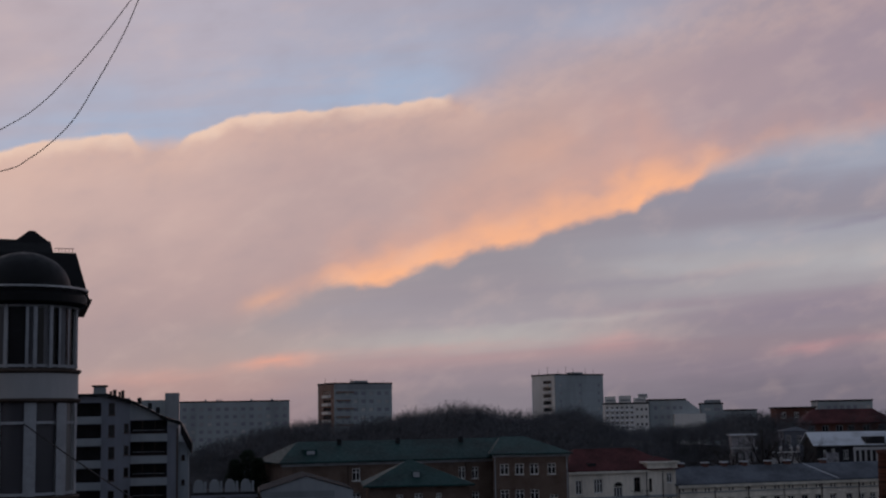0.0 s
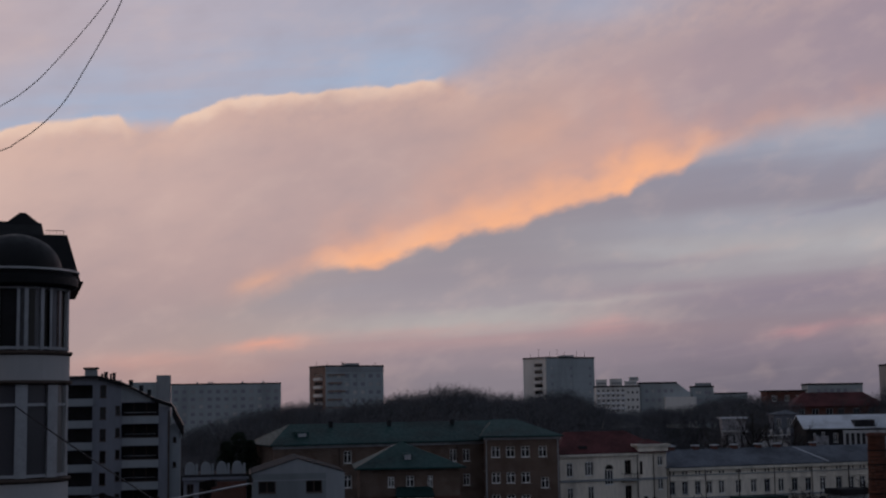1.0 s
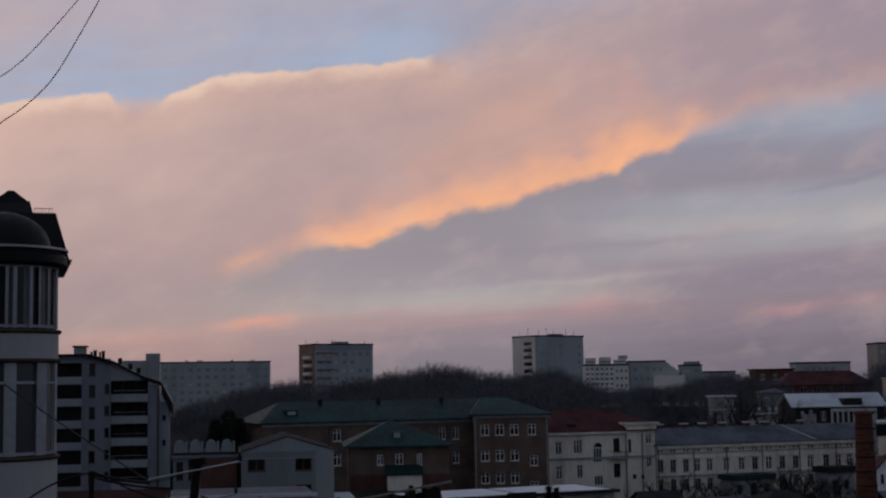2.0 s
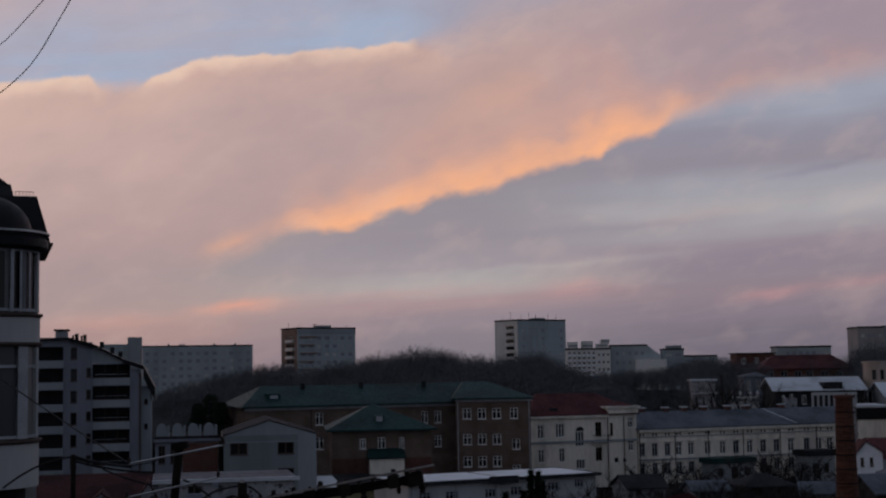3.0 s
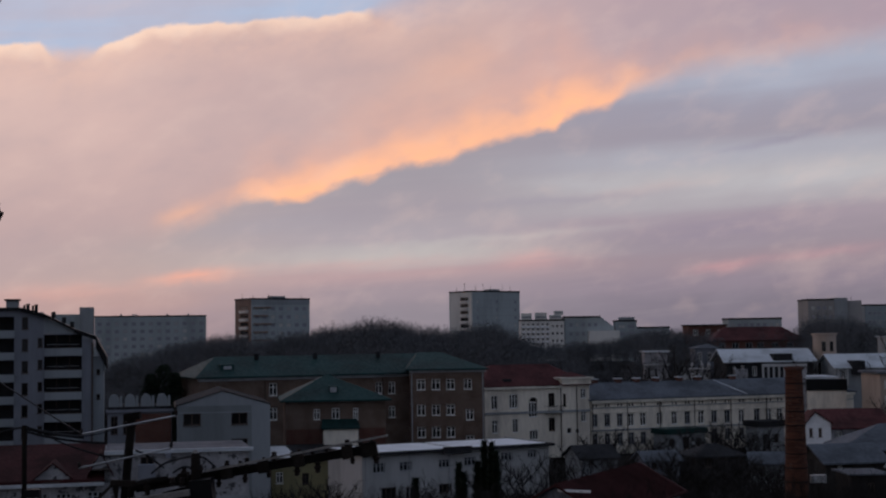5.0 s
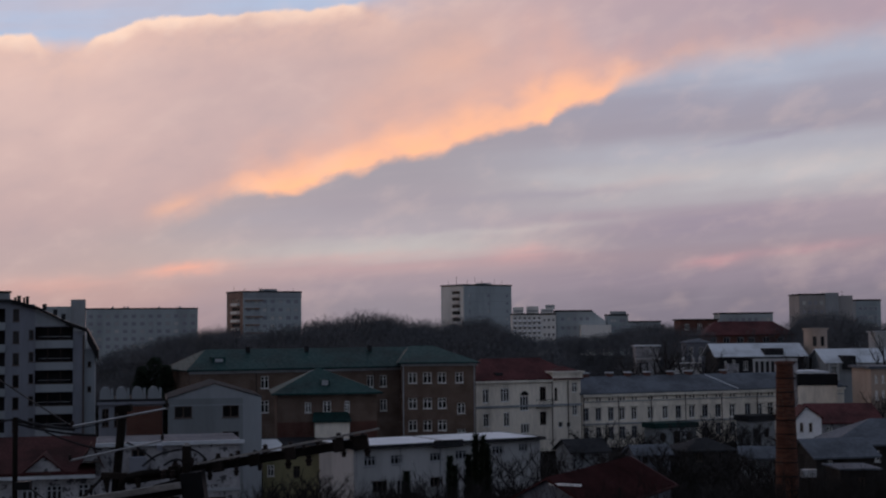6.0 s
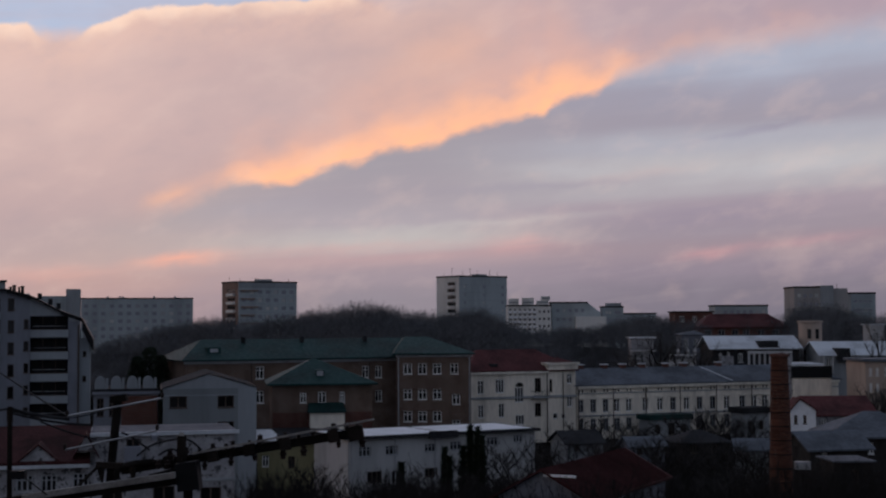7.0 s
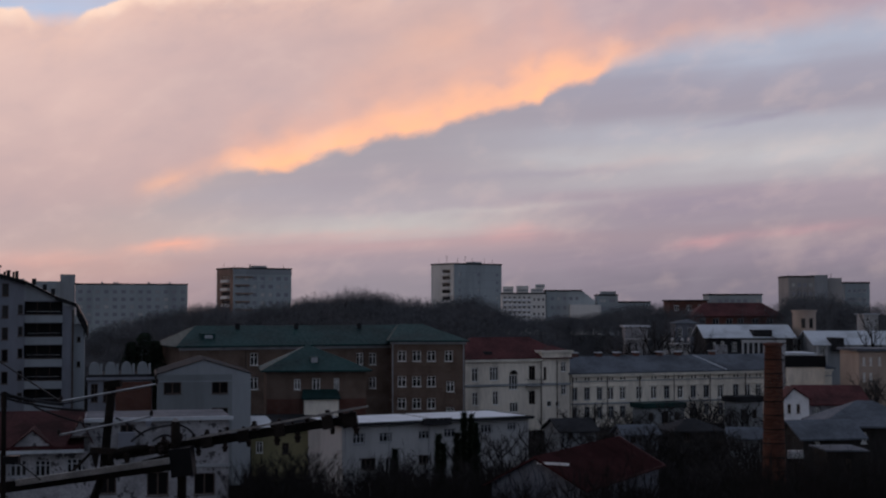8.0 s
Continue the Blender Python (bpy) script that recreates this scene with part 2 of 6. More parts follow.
def surface(name, colour, rough=0.85, grain=0.18, size=1.2, stain=0.25, bump=0.3, metal=0.0, streaks=False, spread=0.0, spec=0.1, fleck=0.0):
    """Plain weathered surface: base colour with stains at one scale, grain at another, fine relief."""
    m = bpy.data.materials.new(name)
    m.use_nodes = True
    t = m.node_tree
    b = t.nodes["Principled BSDF"]
    co = t.nodes.new("ShaderNodeTexCoord")
    mp = t.nodes.new("ShaderNodeMapping")
    mp.inputs["Scale"].default_value = (1, 1, 0.22) if streaks else (1, 1, 1)
    t.links.new(co.outputs["Object"], mp.inputs[0])
    info = t.nodes.new("ShaderNodeObjectInfo")
    t.links.new(info.outputs["Random"], mp.inputs["Location"])
    n1 = t.nodes.new("ShaderNodeTexNoise")
    n1.inputs["Scale"].default_value, n1.inputs["Detail"].default_value, n1.inputs["Roughness"].default_value = 0.35 / size * 1.5, 6, 0.65
    n2 = t.nodes.new("ShaderNodeTexNoise")
    n2.inputs["Scale"].default_value, n2.inputs["Detail"].default_value = 7.0 / size, 4
    for n in (n1, n2):
        t.links.new(mp.outputs[0], n.inputs["Vector"])
    dark = tuple(v * (1 - stain * 1.6) for v in colour)
    pale = tuple(min(1, v * (1 + stain * 0.5)) for v in colour)
    c = mixc(sstep(n1.outputs[0], 0.30, 0.62, tree=t), dark, pale, tree=t)
    c = mixc(sstep(n2.outputs[0], 0.35, 0.7, 0.0, grain, tree=t), c, tuple(v * 0.45 for v in colour), tree=t)
    if fleck:
        n3 = t.nodes.new("ShaderNodeTexNoise")
        n3.inputs["Scale"].default_value, n3.inputs["Detail"].default_value, n3.inputs["Roughness"].default_value = 1.6, 3, 0.7
        t.links.new(mp.outputs[0], n3.inputs["Vector"])
        c = mixc(sstep(n3.outputs[0], 0.57, 0.63, 0.0, fleck, tree=t), c, tuple(v * 0.12 for v in colour), tree=t)
    if spread:
        c = mixc(mth("MULTIPLY", info.outputs["Random"], spread, tree=t), c, tuple(v * 0.4 for v in colour), tree=t)
    t.links.new(c, b.inputs["Base Color"])
    b.inputs["Metallic"].default_value = metal
    b.inputs["Specular IOR Level"].default_value = spec
    feed(t, b.inputs["Roughness"], sstep(n2.outputs[0], 0.2, 0.8, max(0.05, rough - 0.12), min(1, rough + 0.1), tree=t))
    if bump:
        bp = t.nodes.new("ShaderNodeBump")
        bp.inputs["Strength"].default_value, bp.inputs["Distance"].default_value = bump, 0.03
        t.links.new(n2.outputs[0], bp.inputs["Height"])
        t.links.new(bp.outputs[0], b.inputs["Normal"])
    return m


def brickwork(name, colour, mortar, scale=1.0, contrast=0.25):
    """Brick courses that are far too small to be told apart singly from the window."""
    m = bpy.data.materials.new(name)
    m.use_nodes = True
    t = m.node_tree
    b = t.nodes["Principled BSDF"]
    co = t.nodes.new("ShaderNodeTexCoord")
    sep = t.nodes.new("ShaderNodeSeparateXYZ")
    t.links.new(co.outputs["Object"], sep.inputs[0])
    cb = t.nodes.new("ShaderNodeCombineXYZ")
    feed(t, cb.inputs[0], mth("ADD", sep.outputs[0], sep.outputs[1], tree=t))
    t.links.new(sep.outputs[2], cb.inputs[1])
    br = t.nodes.new("ShaderNodeTexBrick")
    t.links.new(cb.outputs[0], br.inputs["Vector"])
    br.inputs["Scale"].default_value = 1.0
    br.inputs["Brick Width"].default_value, br.inputs["Row Height"].default_value = 0.26 * scale, 0.078 * scale
    br.inputs["Mortar Size"].default_value = 0.008 * scale
    br.inputs["Color1"].default_value = (*colour, 1)
    br.inputs["Color2"].default_value = (*(v * (1 - contrast) for v in colour), 1)
    br.inputs["Mortar"].default_value = (*mortar, 1)
    n1 = t.nodes.new("ShaderNodeTexNoise")
    n1.inputs["Scale"].default_value, n1.inputs["Detail"].default_value = 0.5, 6
    t.links.new(co.outputs["Object"], n1.inputs["Vector"])
    c = mixc(sstep(n1.outputs[0], 0.38, 0.68, 0.0, 0.5, tree=t), br.outputs[0], tuple(v * 0.4 for v in colour), tree=t)
    t.links.new(c, b.inputs["Base Color"])
    b.inputs["Roughness"].default_value, b.inputs["Specular IOR Level"].default_value = 0.9, 0.2
    bp = t.nodes.new("ShaderNodeBump")
    bp.inputs["Strength"].default_value, bp.inputs["Distance"].default_value = 0.4, 0.02
    t.links.new(br.outputs["Fac"], bp.inputs["Height"])
    bp.invert = True
    t.links.new(bp.outputs[0], b.inputs["Normal"])
    return m


def window_glass(name, tone=0.02, rough=0.06, gain=3.2):
    m = bpy.data.materials.new(name)
    m.use_nodes = True
    t = m.node_tree
    b = t.nodes["Principled BSDF"]
    info = t.nodes.new("ShaderNodeObjectInfo")
    t.links.new(mixc(sstep(info.outputs["Random"], 0.5, 1.0, tree=t), (tone, tone, tone * 1.15), (tone * gain, tone * gain * 0.97, tone * gain * 0.94), tree=t), b.inputs["Base Color"])
    b.inputs["Roughness"].default_value, b.inputs["IOR"].default_value = rough, 1.5
    b.inputs["Specular IOR Level"].default_value = 0.25
    return m


M = {
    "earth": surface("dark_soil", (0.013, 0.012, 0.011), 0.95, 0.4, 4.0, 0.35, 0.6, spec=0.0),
    "cream": surface("cream_plaster", (0.82, 0.75, 0.65), 0.9, 0.22, 2.4, 0.20, 0.15, streaks=True),
    "cream_band": surface("cream_moulding", (0.76, 0.71, 0.62), 0.9, 0.2, 1.5, 0.2, 0.2),
    "white_wall": surface("white_limewash", (0.44, 0.445, 0.455), 0.9, 0.10, 2.4, 0.13, 0.15, streaks=True),
    "old_white": surface("flaking_white_paint", (0.36, 0.36, 0.385), 0.9, 0.4, 1.2, 0.25, 0.4, fleck=0.85),
    "grey_wall": surface("grey_render", (0.20, 0.225, 0.245), 0.9, 0.10, 3.5, 0.13, 0.15, streaks=True),
    "pale_render": surface("pale_grey_render", (0.275, 0.305, 0.335), 0.9, 0.10, 3.5, 0.13, 0.15, streaks=True),
    "flat_grey": surface("bluish_grey_render", (0.20, 0.215, 0.255), 0.9, 0.10, 3.0, 0.13, 0.15, streaks=True),
    "panel": surface("concrete_panel", (0.37, 0.41, 0.43), 0.9, 0.10, 5.0, 0.13, 0.15, streaks=True),
    "panel_light": surface("light_concrete_panel", (0.68, 0.67, 0.65), 0.9, 0.10, 5.0, 0.13, 0.15, streaks=True),
    "panel_dark": surface("dark_concrete_panel", (0.30, 0.32, 0.34), 0.9, 0.10, 5.0, 0.13, 0.15, streaks=True),
    "panel_warm": surface("warm_concrete_panel", (0.34, 0.325, 0.32), 0.9, 0.10, 5.0, 0.16, 0.15, streaks=True),
    # paler, bluer twigs and bark: distance haze put into the colour
    "far_twig": surface("haze_tinted_twigs", (0.124, 0.128, 0.140), 0.95, 0.2, 6.0, 0.3, 0.0, spec=0.0),
    "far_bark": surface("haze_tinted_bark", (0.095, 0.096, 0.102), 0.95, 0.3, 2.0, 0.3, 0.0, spec=0.0),
    "brown_panel": surface("brown_brick_panel", (0.27, 0.19, 0.16), 0.9, 0.25, 4.0, 0.2, 0.2),
    "yellow": surface("yellow_ochre_plaster", (0.30, 0.275, 0.16), 0.9, 0.10, 2.5, 0.13, 0.15, streaks=True),
    "pinkish": surface("salmon_plaster", (0.42, 0.34, 0.29), 0.9, 0.10, 2.5, 0.13, 0.15, streaks=True),
    "school_brick": brickwork("tan_brick", (0.175, 0.118, 0.092), (0.2, 0.17, 0.15)),
    "red_brick": brickwork("red_brick", (0.15, 0.062, 0.048), (0.13, 0.105, 0.095)),
    "green_roof": surface("green_painted_sheet", (0.008, 0.040, 0.039), 0.6, 0.2, 3.0, 0.35, 0.15, spec=0.2),
    "red_roof": surface("red_oxide_sheet", (0.085, 0.028, 0.030), 0.75, 0.3, 2.5, 0.35, 0.2),
    "red_tile": surface("red_roof_tile", (0.055, 0.019, 0.020), 0.8, 0.4, 1.2, 0.35, 0.4),
    "slate": surface("grey_slate_sheet", (0.11, 0.125, 0.15), 0.7, 0.3, 2.5, 0.3, 0.2),
    "pale_roof": surface("frosted_sheet_roof", (0.55, 0.59, 0.64), 0.7, 0.2, 3.0, 0.2, 0.2),
    "snow": surface("thin_snow", (0.80, 0.82, 0.86), 0.8, 0.12, 1.5, 0.10, 0.3),
    "black_roof": surface("black_metal_roof", (0.009, 0.010, 0.012), 0.5, 0.1, 1.5, 0.12, 0.08, spec=0.15),
    "dark_roof": surface("dark_roofing_felt", (0.032, 0.033, 0.037), 0.85, 0.3, 2.0, 0.3, 0.3),
    "frame": surface("white_window_frame", (0.84, 0.84, 0.83), 0.6, 0.1, 0.5, 0.12, 0.1),
    "old_frame": surface("grey_window_frame", (0.38, 0.40, 0.43), 0.7, 0.2, 0.5, 0.15, 0.1),
    "dark_frame": surface("brown_window_frame", (0.09, 0.07, 0.06), 0.7, 0.2, 0.5, 0.2, 0.1),
    # near-black colour that stands in for shade inside rooms, recesses and openings
    "shade_room": surface("room_shade_black", (0.025, 0.025, 0.028), 0.95, 0.1, 1.0, 0.2, 0.0),
    "glass": window_glass("window_glass", 0.01),
    # far panes paled towards the wall tone, haze put into their colour
    "far_glass": window_glass("haze_tinted_glass", 0.26, 0.6, 2.0),
    "pale_glass": window_glass("curtained_glass", 0.07, 0.12),
    "curtain": surface("grey_net_curtain", (0.20, 0.20, 0.215), 0.9, 0.15, 0.5, 0.2, 0.1, streaks=True),
    "thicket_twig": surface("dark_thicket_twigs", (0.034, 0.032, 0.032), 0.95, 0.3, 2.0, 0.3, 0.0, spec=0.0),
    # near-black yard walls: the shade they stand in is put into the colour
    "shaded_wall": surface("shade_black_wall", (0.040, 0.037, 0.036), 0.9, 0.3, 1.0, 0.3, 0.3, streaks=True),
    "iron": surface("rusty_iron", (0.022, 0.018, 0.016), 0.8, 0.4, 0.4, 0.35, 0.3),
    "zinc": surface("galvanised_steel", (0.45, 0.46, 0.48), 0.45, 0.25, 0.4, 0.2, 0.1, metal=0.8),
    "beam": surface("tarred_timber", (0.016, 0.014, 0.013), 0.85, 0.4, 0.3, 0.35, 0.5),
    "beam_top": surface("pale_grey_timber", (0.30, 0.29, 0.28), 0.85, 0.4, 0.3, 0.3, 0.5),
    "porcelain": surface("brown_porcelain", (0.022, 0.015, 0.013), 0.6, 0.1, 0.2, 0.2, 0.0, spec=0.15),
    "cable": surface("black_cable_sheath", (0.03, 0.03, 0.033), 0.6, 0.1, 0.2, 0.2, 0.0),
    "bark": surface("wet_bark", (0.030, 0.027, 0.026), 0.95, 0.4, 0.6, 0.3, 0.3, spread=0.3, spec=0.0),
    "twig": surface("bare_twigs", (0.072, 0.068, 0.068), 0.95, 0.3, 2.0, 0.3, 0.0, spec=0.0),
    "needle": surface("dark_evergreen", (0.022, 0.034, 0.022), 0.9, 0.4, 1.0, 0.4, 0.0),
}

# ---------------------------------------------------------------- mesh helpers


def done(bm, name, mat):
    me = bpy.data.meshes.new(name)
    bm.to_mesh(me)
    bm.free()
    me.materials.append(mat)
    return me


def part(name, bm, mat, parent=None, label=""):
    """One mesh object under a thing or a part."""
    me = done(bm, name, mat) if isinstance(bm, bmesh.types.BMesh) else bm
    ob = new(name, me)
    ob.parent = parent
    if label:
        ob["label"] = label
    return ob


def thing(name, m, label, category, group="", kind=""):
    ob = tagged(new(name), label, category, group, kind)
    ob.empty_display_size = 0.5
    ob.matrix_world = m
    return ob


def quadbox(bm, pts):
    """A closed solid from four bottom and four top corners, both counter-clockwise from above."""
    v = [bm.verts.new(p) for p in pts]
    for f in ((3, 2, 1, 0), (4, 5, 6, 7), (0, 1, 5, 4), (1, 2, 6, 5), (2, 3, 7, 6), (3, 0, 4, 7)):
        bm.faces.new([v[i] for i in f])
    return v


def box(bm, x0, x1, y0, y1, z0, z1):
    return quadbox(bm, [(x0, y0, z0), (x1, y0, z0), (x1, y1, z0), (x0, y1, z0), (x0, y0, z1), (x1, y0, z1), (x1, y1, z1), (x0, y1, z1)])


def boxes(*lots):
    bm = bmesh.new()
    for b in lots:
        box(bm, *b)
    return bm


def rod(bm, a, b, r0, r1=None, n=8):
    """A tapered round bar from a to b."""
    a, b = Vector(a), Vector(b)
    r1 = r0 if r1 is None else r1
    q = (b - a).to_track_quat("Z", "Y")
    ring = []
    for p, r in ((a, r0), (b, r1)):
        ring.append([bm.verts.new(p + q @ Vector((r * math.cos(k * math.tau / n), r * math.sin(k * math.tau / n), 0))) for k in range(n)])
    for k in range(n):
        bm.faces.new((ring[0][k], ring[0][(k + 1) % n], ring[1][(k + 1) % n], ring[1][k]))
    bm.faces.new(ring[0][::-1])
    bm.faces.new(ring[1])


def lathe(bm, rows, n=32, a0=0.0, a1=math.tau, cx=0.0, cy=0.0):
    """A turned shape from (radius, height) rows."""
    full = abs(a1 - a0 - math.tau) < 1e-6
    cols = n if full else n + 1
    rings = [[bm.verts.new((cx + r * math.cos(a0 + (a1 - a0) * k / n), cy + r * math.sin(a0 + (a1 - a0) * k / n), z)) for k in range(cols)] for r, z in rows]
    for lo, hi in zip(rings, rings[1:]):
        for k in range(n):
            bm.faces.new((lo[k], lo[(k + 1) % cols], hi[(k + 1) % cols], hi[k]))
    return rings


def wall_mesh(w, z0, z1, holes, t=0.4, y0=0.0):
    """An upright wall from x = 0 to w, its face at y = y0, with holes (x0, x1, z0, z1) right through it: one closed skin."""
    bm = bmesh.new()
    xs = sorted({0.0, w, *(min(max(x, 0.0), w) for h in holes for x in h[:2])})
    zs = sorted({z0, z1, *(min(max(z, z0), z1) for h in holes for z in h[2:])})
    made = {}

    def vert(i, k, back):
        if (i, k, back) not in made:
            made[i, k, back] = bm.verts.new((xs[i], y0 + (t if back else 0), zs[k]))
        return made[i, k, back]

    def solid(i, k):
        if not (0 <= i < len(xs) - 1 and 0 <= k < len(zs) - 1):
            return False
        x, z = (xs[i] + xs[i + 1]) / 2, (zs[k] + zs[k + 1]) / 2
        return not any(h[0] < x < h[1] and h[2] < z < h[3] for h in holes)

    for i in range(len(xs) - 1):
        for k in range(len(zs) - 1):
            if not solid(i, k):
                continue
            c = [(i, k), (i + 1, k), (i + 1, k + 1), (i, k + 1)]
            bm.faces.new([vert(*p, False) for p in c])
            bm.faces.new([vert(*p, True) for p in c[::-1]])
            for (a, b), (di, dk) in zip(((0, 1), (1, 2), (2, 3), (3, 0)), ((0, -1), (1, 0), (0, 1), (-1, 0))):
                if not solid(i + di, k + dk):
                    bm.faces.new((vert(*c[b], False), vert(*c[a], False), vert(*c[a], True), vert(*c[b], True)))
    return bm


WINDOWS = {}


def window_meshes(w, h, style, frame_mat, glass_mat):
    """Shared meshes of a window's frame and pane; styles differ in their bars."""
    key = (round(w, 2), round(h, 2), style, frame_mat, glass_mat)
    if key not in WINDOWS:
        f = 0.10
        bars = [w / 2] if "m" in style else [w / 3, w * 2 / 3] if "3" in style else []
        cols = [f, *(v for x in bars for v in (x - 0.065, x + 0.065)), w - f]
        tops = [f, h * 0.68 - 0.04, h * 0.68 + 0.04, h - f] if "t" in style else [f, h - f]
        b = wall_mesh(w, 0.0, h, [(cols[i], cols[i + 1], tops[k], tops[k + 1]) for i in range(0, len(cols), 2) for k in range(0, len(tops), 2)], 0.09)
        g = boxes((f * 0.6, w - f * 0.6, 0.05, 0.062, f * 0.6, h - f * 0.6))
        WINDOWS[key] = (done(b, "window", M[frame_mat]), done(g, "pane", M[glass_mat]))
    return WINDOWS[key]


def put_window(parent, m, w, h, style="m", frame_mat="frame", glass_mat="glass", sill=True):
    fm, gm = window_meshes(w, h, style, frame_mat, glass_mat)
    ob = part("window", fm, None, parent)
    ob.matrix_basis = m @ pose(0, 0.14, 0)
    pane = part("pane", gm, None, ob)
    if sill:
        s = part("sill", boxes((-0.06, w + 0.06, -0.22, 0.0, -0.07, -0.005)), M[frame_mat], ob)
    return ob


def face(parent, m, w, z0, z1, mat, wins=(), t=0.4, name="wall", holes=(), label=""):
    """One wall of a house, at the pose m, with its windows (x, z, w, h, style, frame, glass)."""
    cut = [(x, x + ww, z, z + h) for x, z, ww, h, *_ in wins] + list(holes)
    ob = part(name, wall_mesh(w, z0, z1, cut, t), M[mat], parent, label)
    ob.matrix_basis = m
    for x, z, ww, h, *rest in wins:
        put_window(parent, m @ pose(x, 0, z), ww, h, *rest)
    return ob


def shell(parent, w, dep, z0, z1, mat, front=(), right=(), left=(), back=(), side_mat=None, holes=()):
    """Four walls with windows; the front faces -y, x runs from 0 to w, y from 0 to dep. A near-black block stands in
    for the rooms' shade.
    """
    sm = side_mat or mat
    face(parent, pose(0, 0, 0), w, z0, z1, mat, front, holes=holes)
    face(parent, pose(w, 0.4, 0, 0, 0, 90), dep - 0.8, z0, z1, sm, right)
    face(parent, pose(0, dep - 0.4, 0, 0, 0, -90), dep - 0.8, z0, z1, sm, left)
    face(parent, pose(w, dep, 0, 0, 0, 180), w, z0, z1, sm, back)
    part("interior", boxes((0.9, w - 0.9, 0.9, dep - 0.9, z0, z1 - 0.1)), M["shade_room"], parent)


def hip_roof(w, dep, h, over=0.5, ridge=None, t=0.18):
    """A hipped roof on x 0..w, y 0..dep, its eaves at z = 0. ridge: (x0, x1) of the ridge."""
    r0, r1 = ridge or (dep / 2, w - dep / 2)
    bm = bmesh.new()
    o = over
    low = [(-o, -o, 0), (w + o, -o, 0), (w + o, dep + o, 0), (-o, dep + o, 0)]
    b = [bm.verts.new((x, y, -t)) for x, y, _ in low]
    e = [bm.verts.new(p) for p in low]
    p, q = bm.verts.new((r0, dep / 2, h)), bm.verts.new((max(r1, r0 + 0.05), dep / 2, h))
    bm.faces.new(b[::-1])
    for i in range(4):
        bm.faces.new((b[i], b[(i + 1) % 4], e[(i + 1) % 4], e[i]))
    bm.faces.new((e[0], e[1], q, p))
    bm.faces.new((e[1], e[2], q))
    bm.faces.new((e[2], e[3], p, q))
    bm.faces.new((e[3], e[0], p))
    return bm


def gable_roof(w, dep, h, over=0.4, along="x", t=0.15, peak=0.5):
    """Two sloping slabs. along: the way the ridge runs. peak: where it stands across the house."""
    bm = bmesh.new()
    o = over
    if along == "x":
        m = dep * peak
        for y0, y1 in ((-o, m), (dep + o, m)):
            zz = -o * h / abs(y1 - (0 if y0 < 0 else dep))
            pts = [(-o, y0, zz), (w + o, y0, zz), (w + o, y1, h), (-o, y1, h)]
            if y0 > y1:
                pts = [pts[i] for i in (3, 2, 1, 0)]
            quadbox(bm, [(x, y, z - t) for x, y, z in pts] + pts)
    else:
        m = w * peak
        for x0, x1 in ((-o, m), (w + o, m)):
            zz = -o * h / abs(x1 - (0 if x0 < 0 else w))
            pts = [(x0, -o, zz), (x1, -o, h), (x1, dep + o, h), (x0, dep + o, zz)]
            if x0 > x1:
                pts = [pts[i] for i in (3, 2, 1, 0)]
            quadbox(bm, [(x, y, z - t) for x, y, z in pts] + pts)
    return bm


def gable_end(w, h, t=0.4, peak=0.5):
    """The triangle of wall under a gable, x 0..w."""
    bm = bmesh.new()
    a = [bm.verts.new(p) for p in ((0, 0, 0), (w, 0, 0), (w * peak, 0, h))]
    b = [bm.verts.new(p) for p in ((0, t, 0), (w, t, 0), (w * peak, t, h))]
    bm.faces.new(a)
    bm.faces.new(b[::-1])
    for i in range(3):
        bm.faces.new((a[i], b[i], b[(i + 1) % 3], a[(i + 1) % 3]))
    return bm


def seams(parent, x0, x1, step, y0, z0, y1, z1, mat):
    """Standing seams of a sheet roof, all alike and past counting."""
    bm = bmesh.new()
    for k in range(int((x1 - x0) / step)):
        rod(bm, (x0 + k * step, y0, z0), (x0 + k * step, y1, z1), 0.028, n=4)
    tagged(part("roof_seams", bm, M[mat], parent), kind="stuff")


def row(x0, step, n, z, w, h, *style):
    return [(x0 + step * k, z, w, h, *style) for k in range(n)]


# ---------------------------------------------------------------- ground


def lay(x, y):
    """Height of the ground: flat town, then a wooded rise behind it."""
    s = min(1.0, max(0.0, (y - 225) / 130))
    s = s * s * (3 - 2 * s)
    return 1.0 + s * (8.5 + 1.2 * math.sin(x * 0.021 + 0.6) + 0.8 * math.sin(x * 0.05)) * (1 if y < 800 else max(0.0, 1 - (y - 800) / 1500))


xs = sorted({*(range(-240, 241, 8)), *(range(-3600, 3601, 300))})
ys = sorted({*(range(-40, 700, 8)), *(range(-600, 4400, 200))})
bm = bmesh.new()
grid = [[bm.verts.new((x, y, lay(x, y) + 0.10 * noise.noise((x * 0.09, y * 0.09, 0)))) for x in xs] for y in ys]
for j in range(len(ys) - 1):
    for i in range(len(xs) - 1):
        bm.faces.new((grid[j][i], grid[j][i + 1], grid[j + 1][i + 1], grid[j + 1][i]))
ground = tagged(part("ground", bm, M["earth"]), "dark winter ground between houses and yards", "ground", kind="structure")

# the window's own house, unseen: a wall added to block sky behind the camera
home = tagged(part("wall_home", boxes((-14, 14, -1.9, -1.5, 0.8, 31)), M["flat_grey"]), "unseen plain wall added behind the window to block sky", "wall", kind="structure")

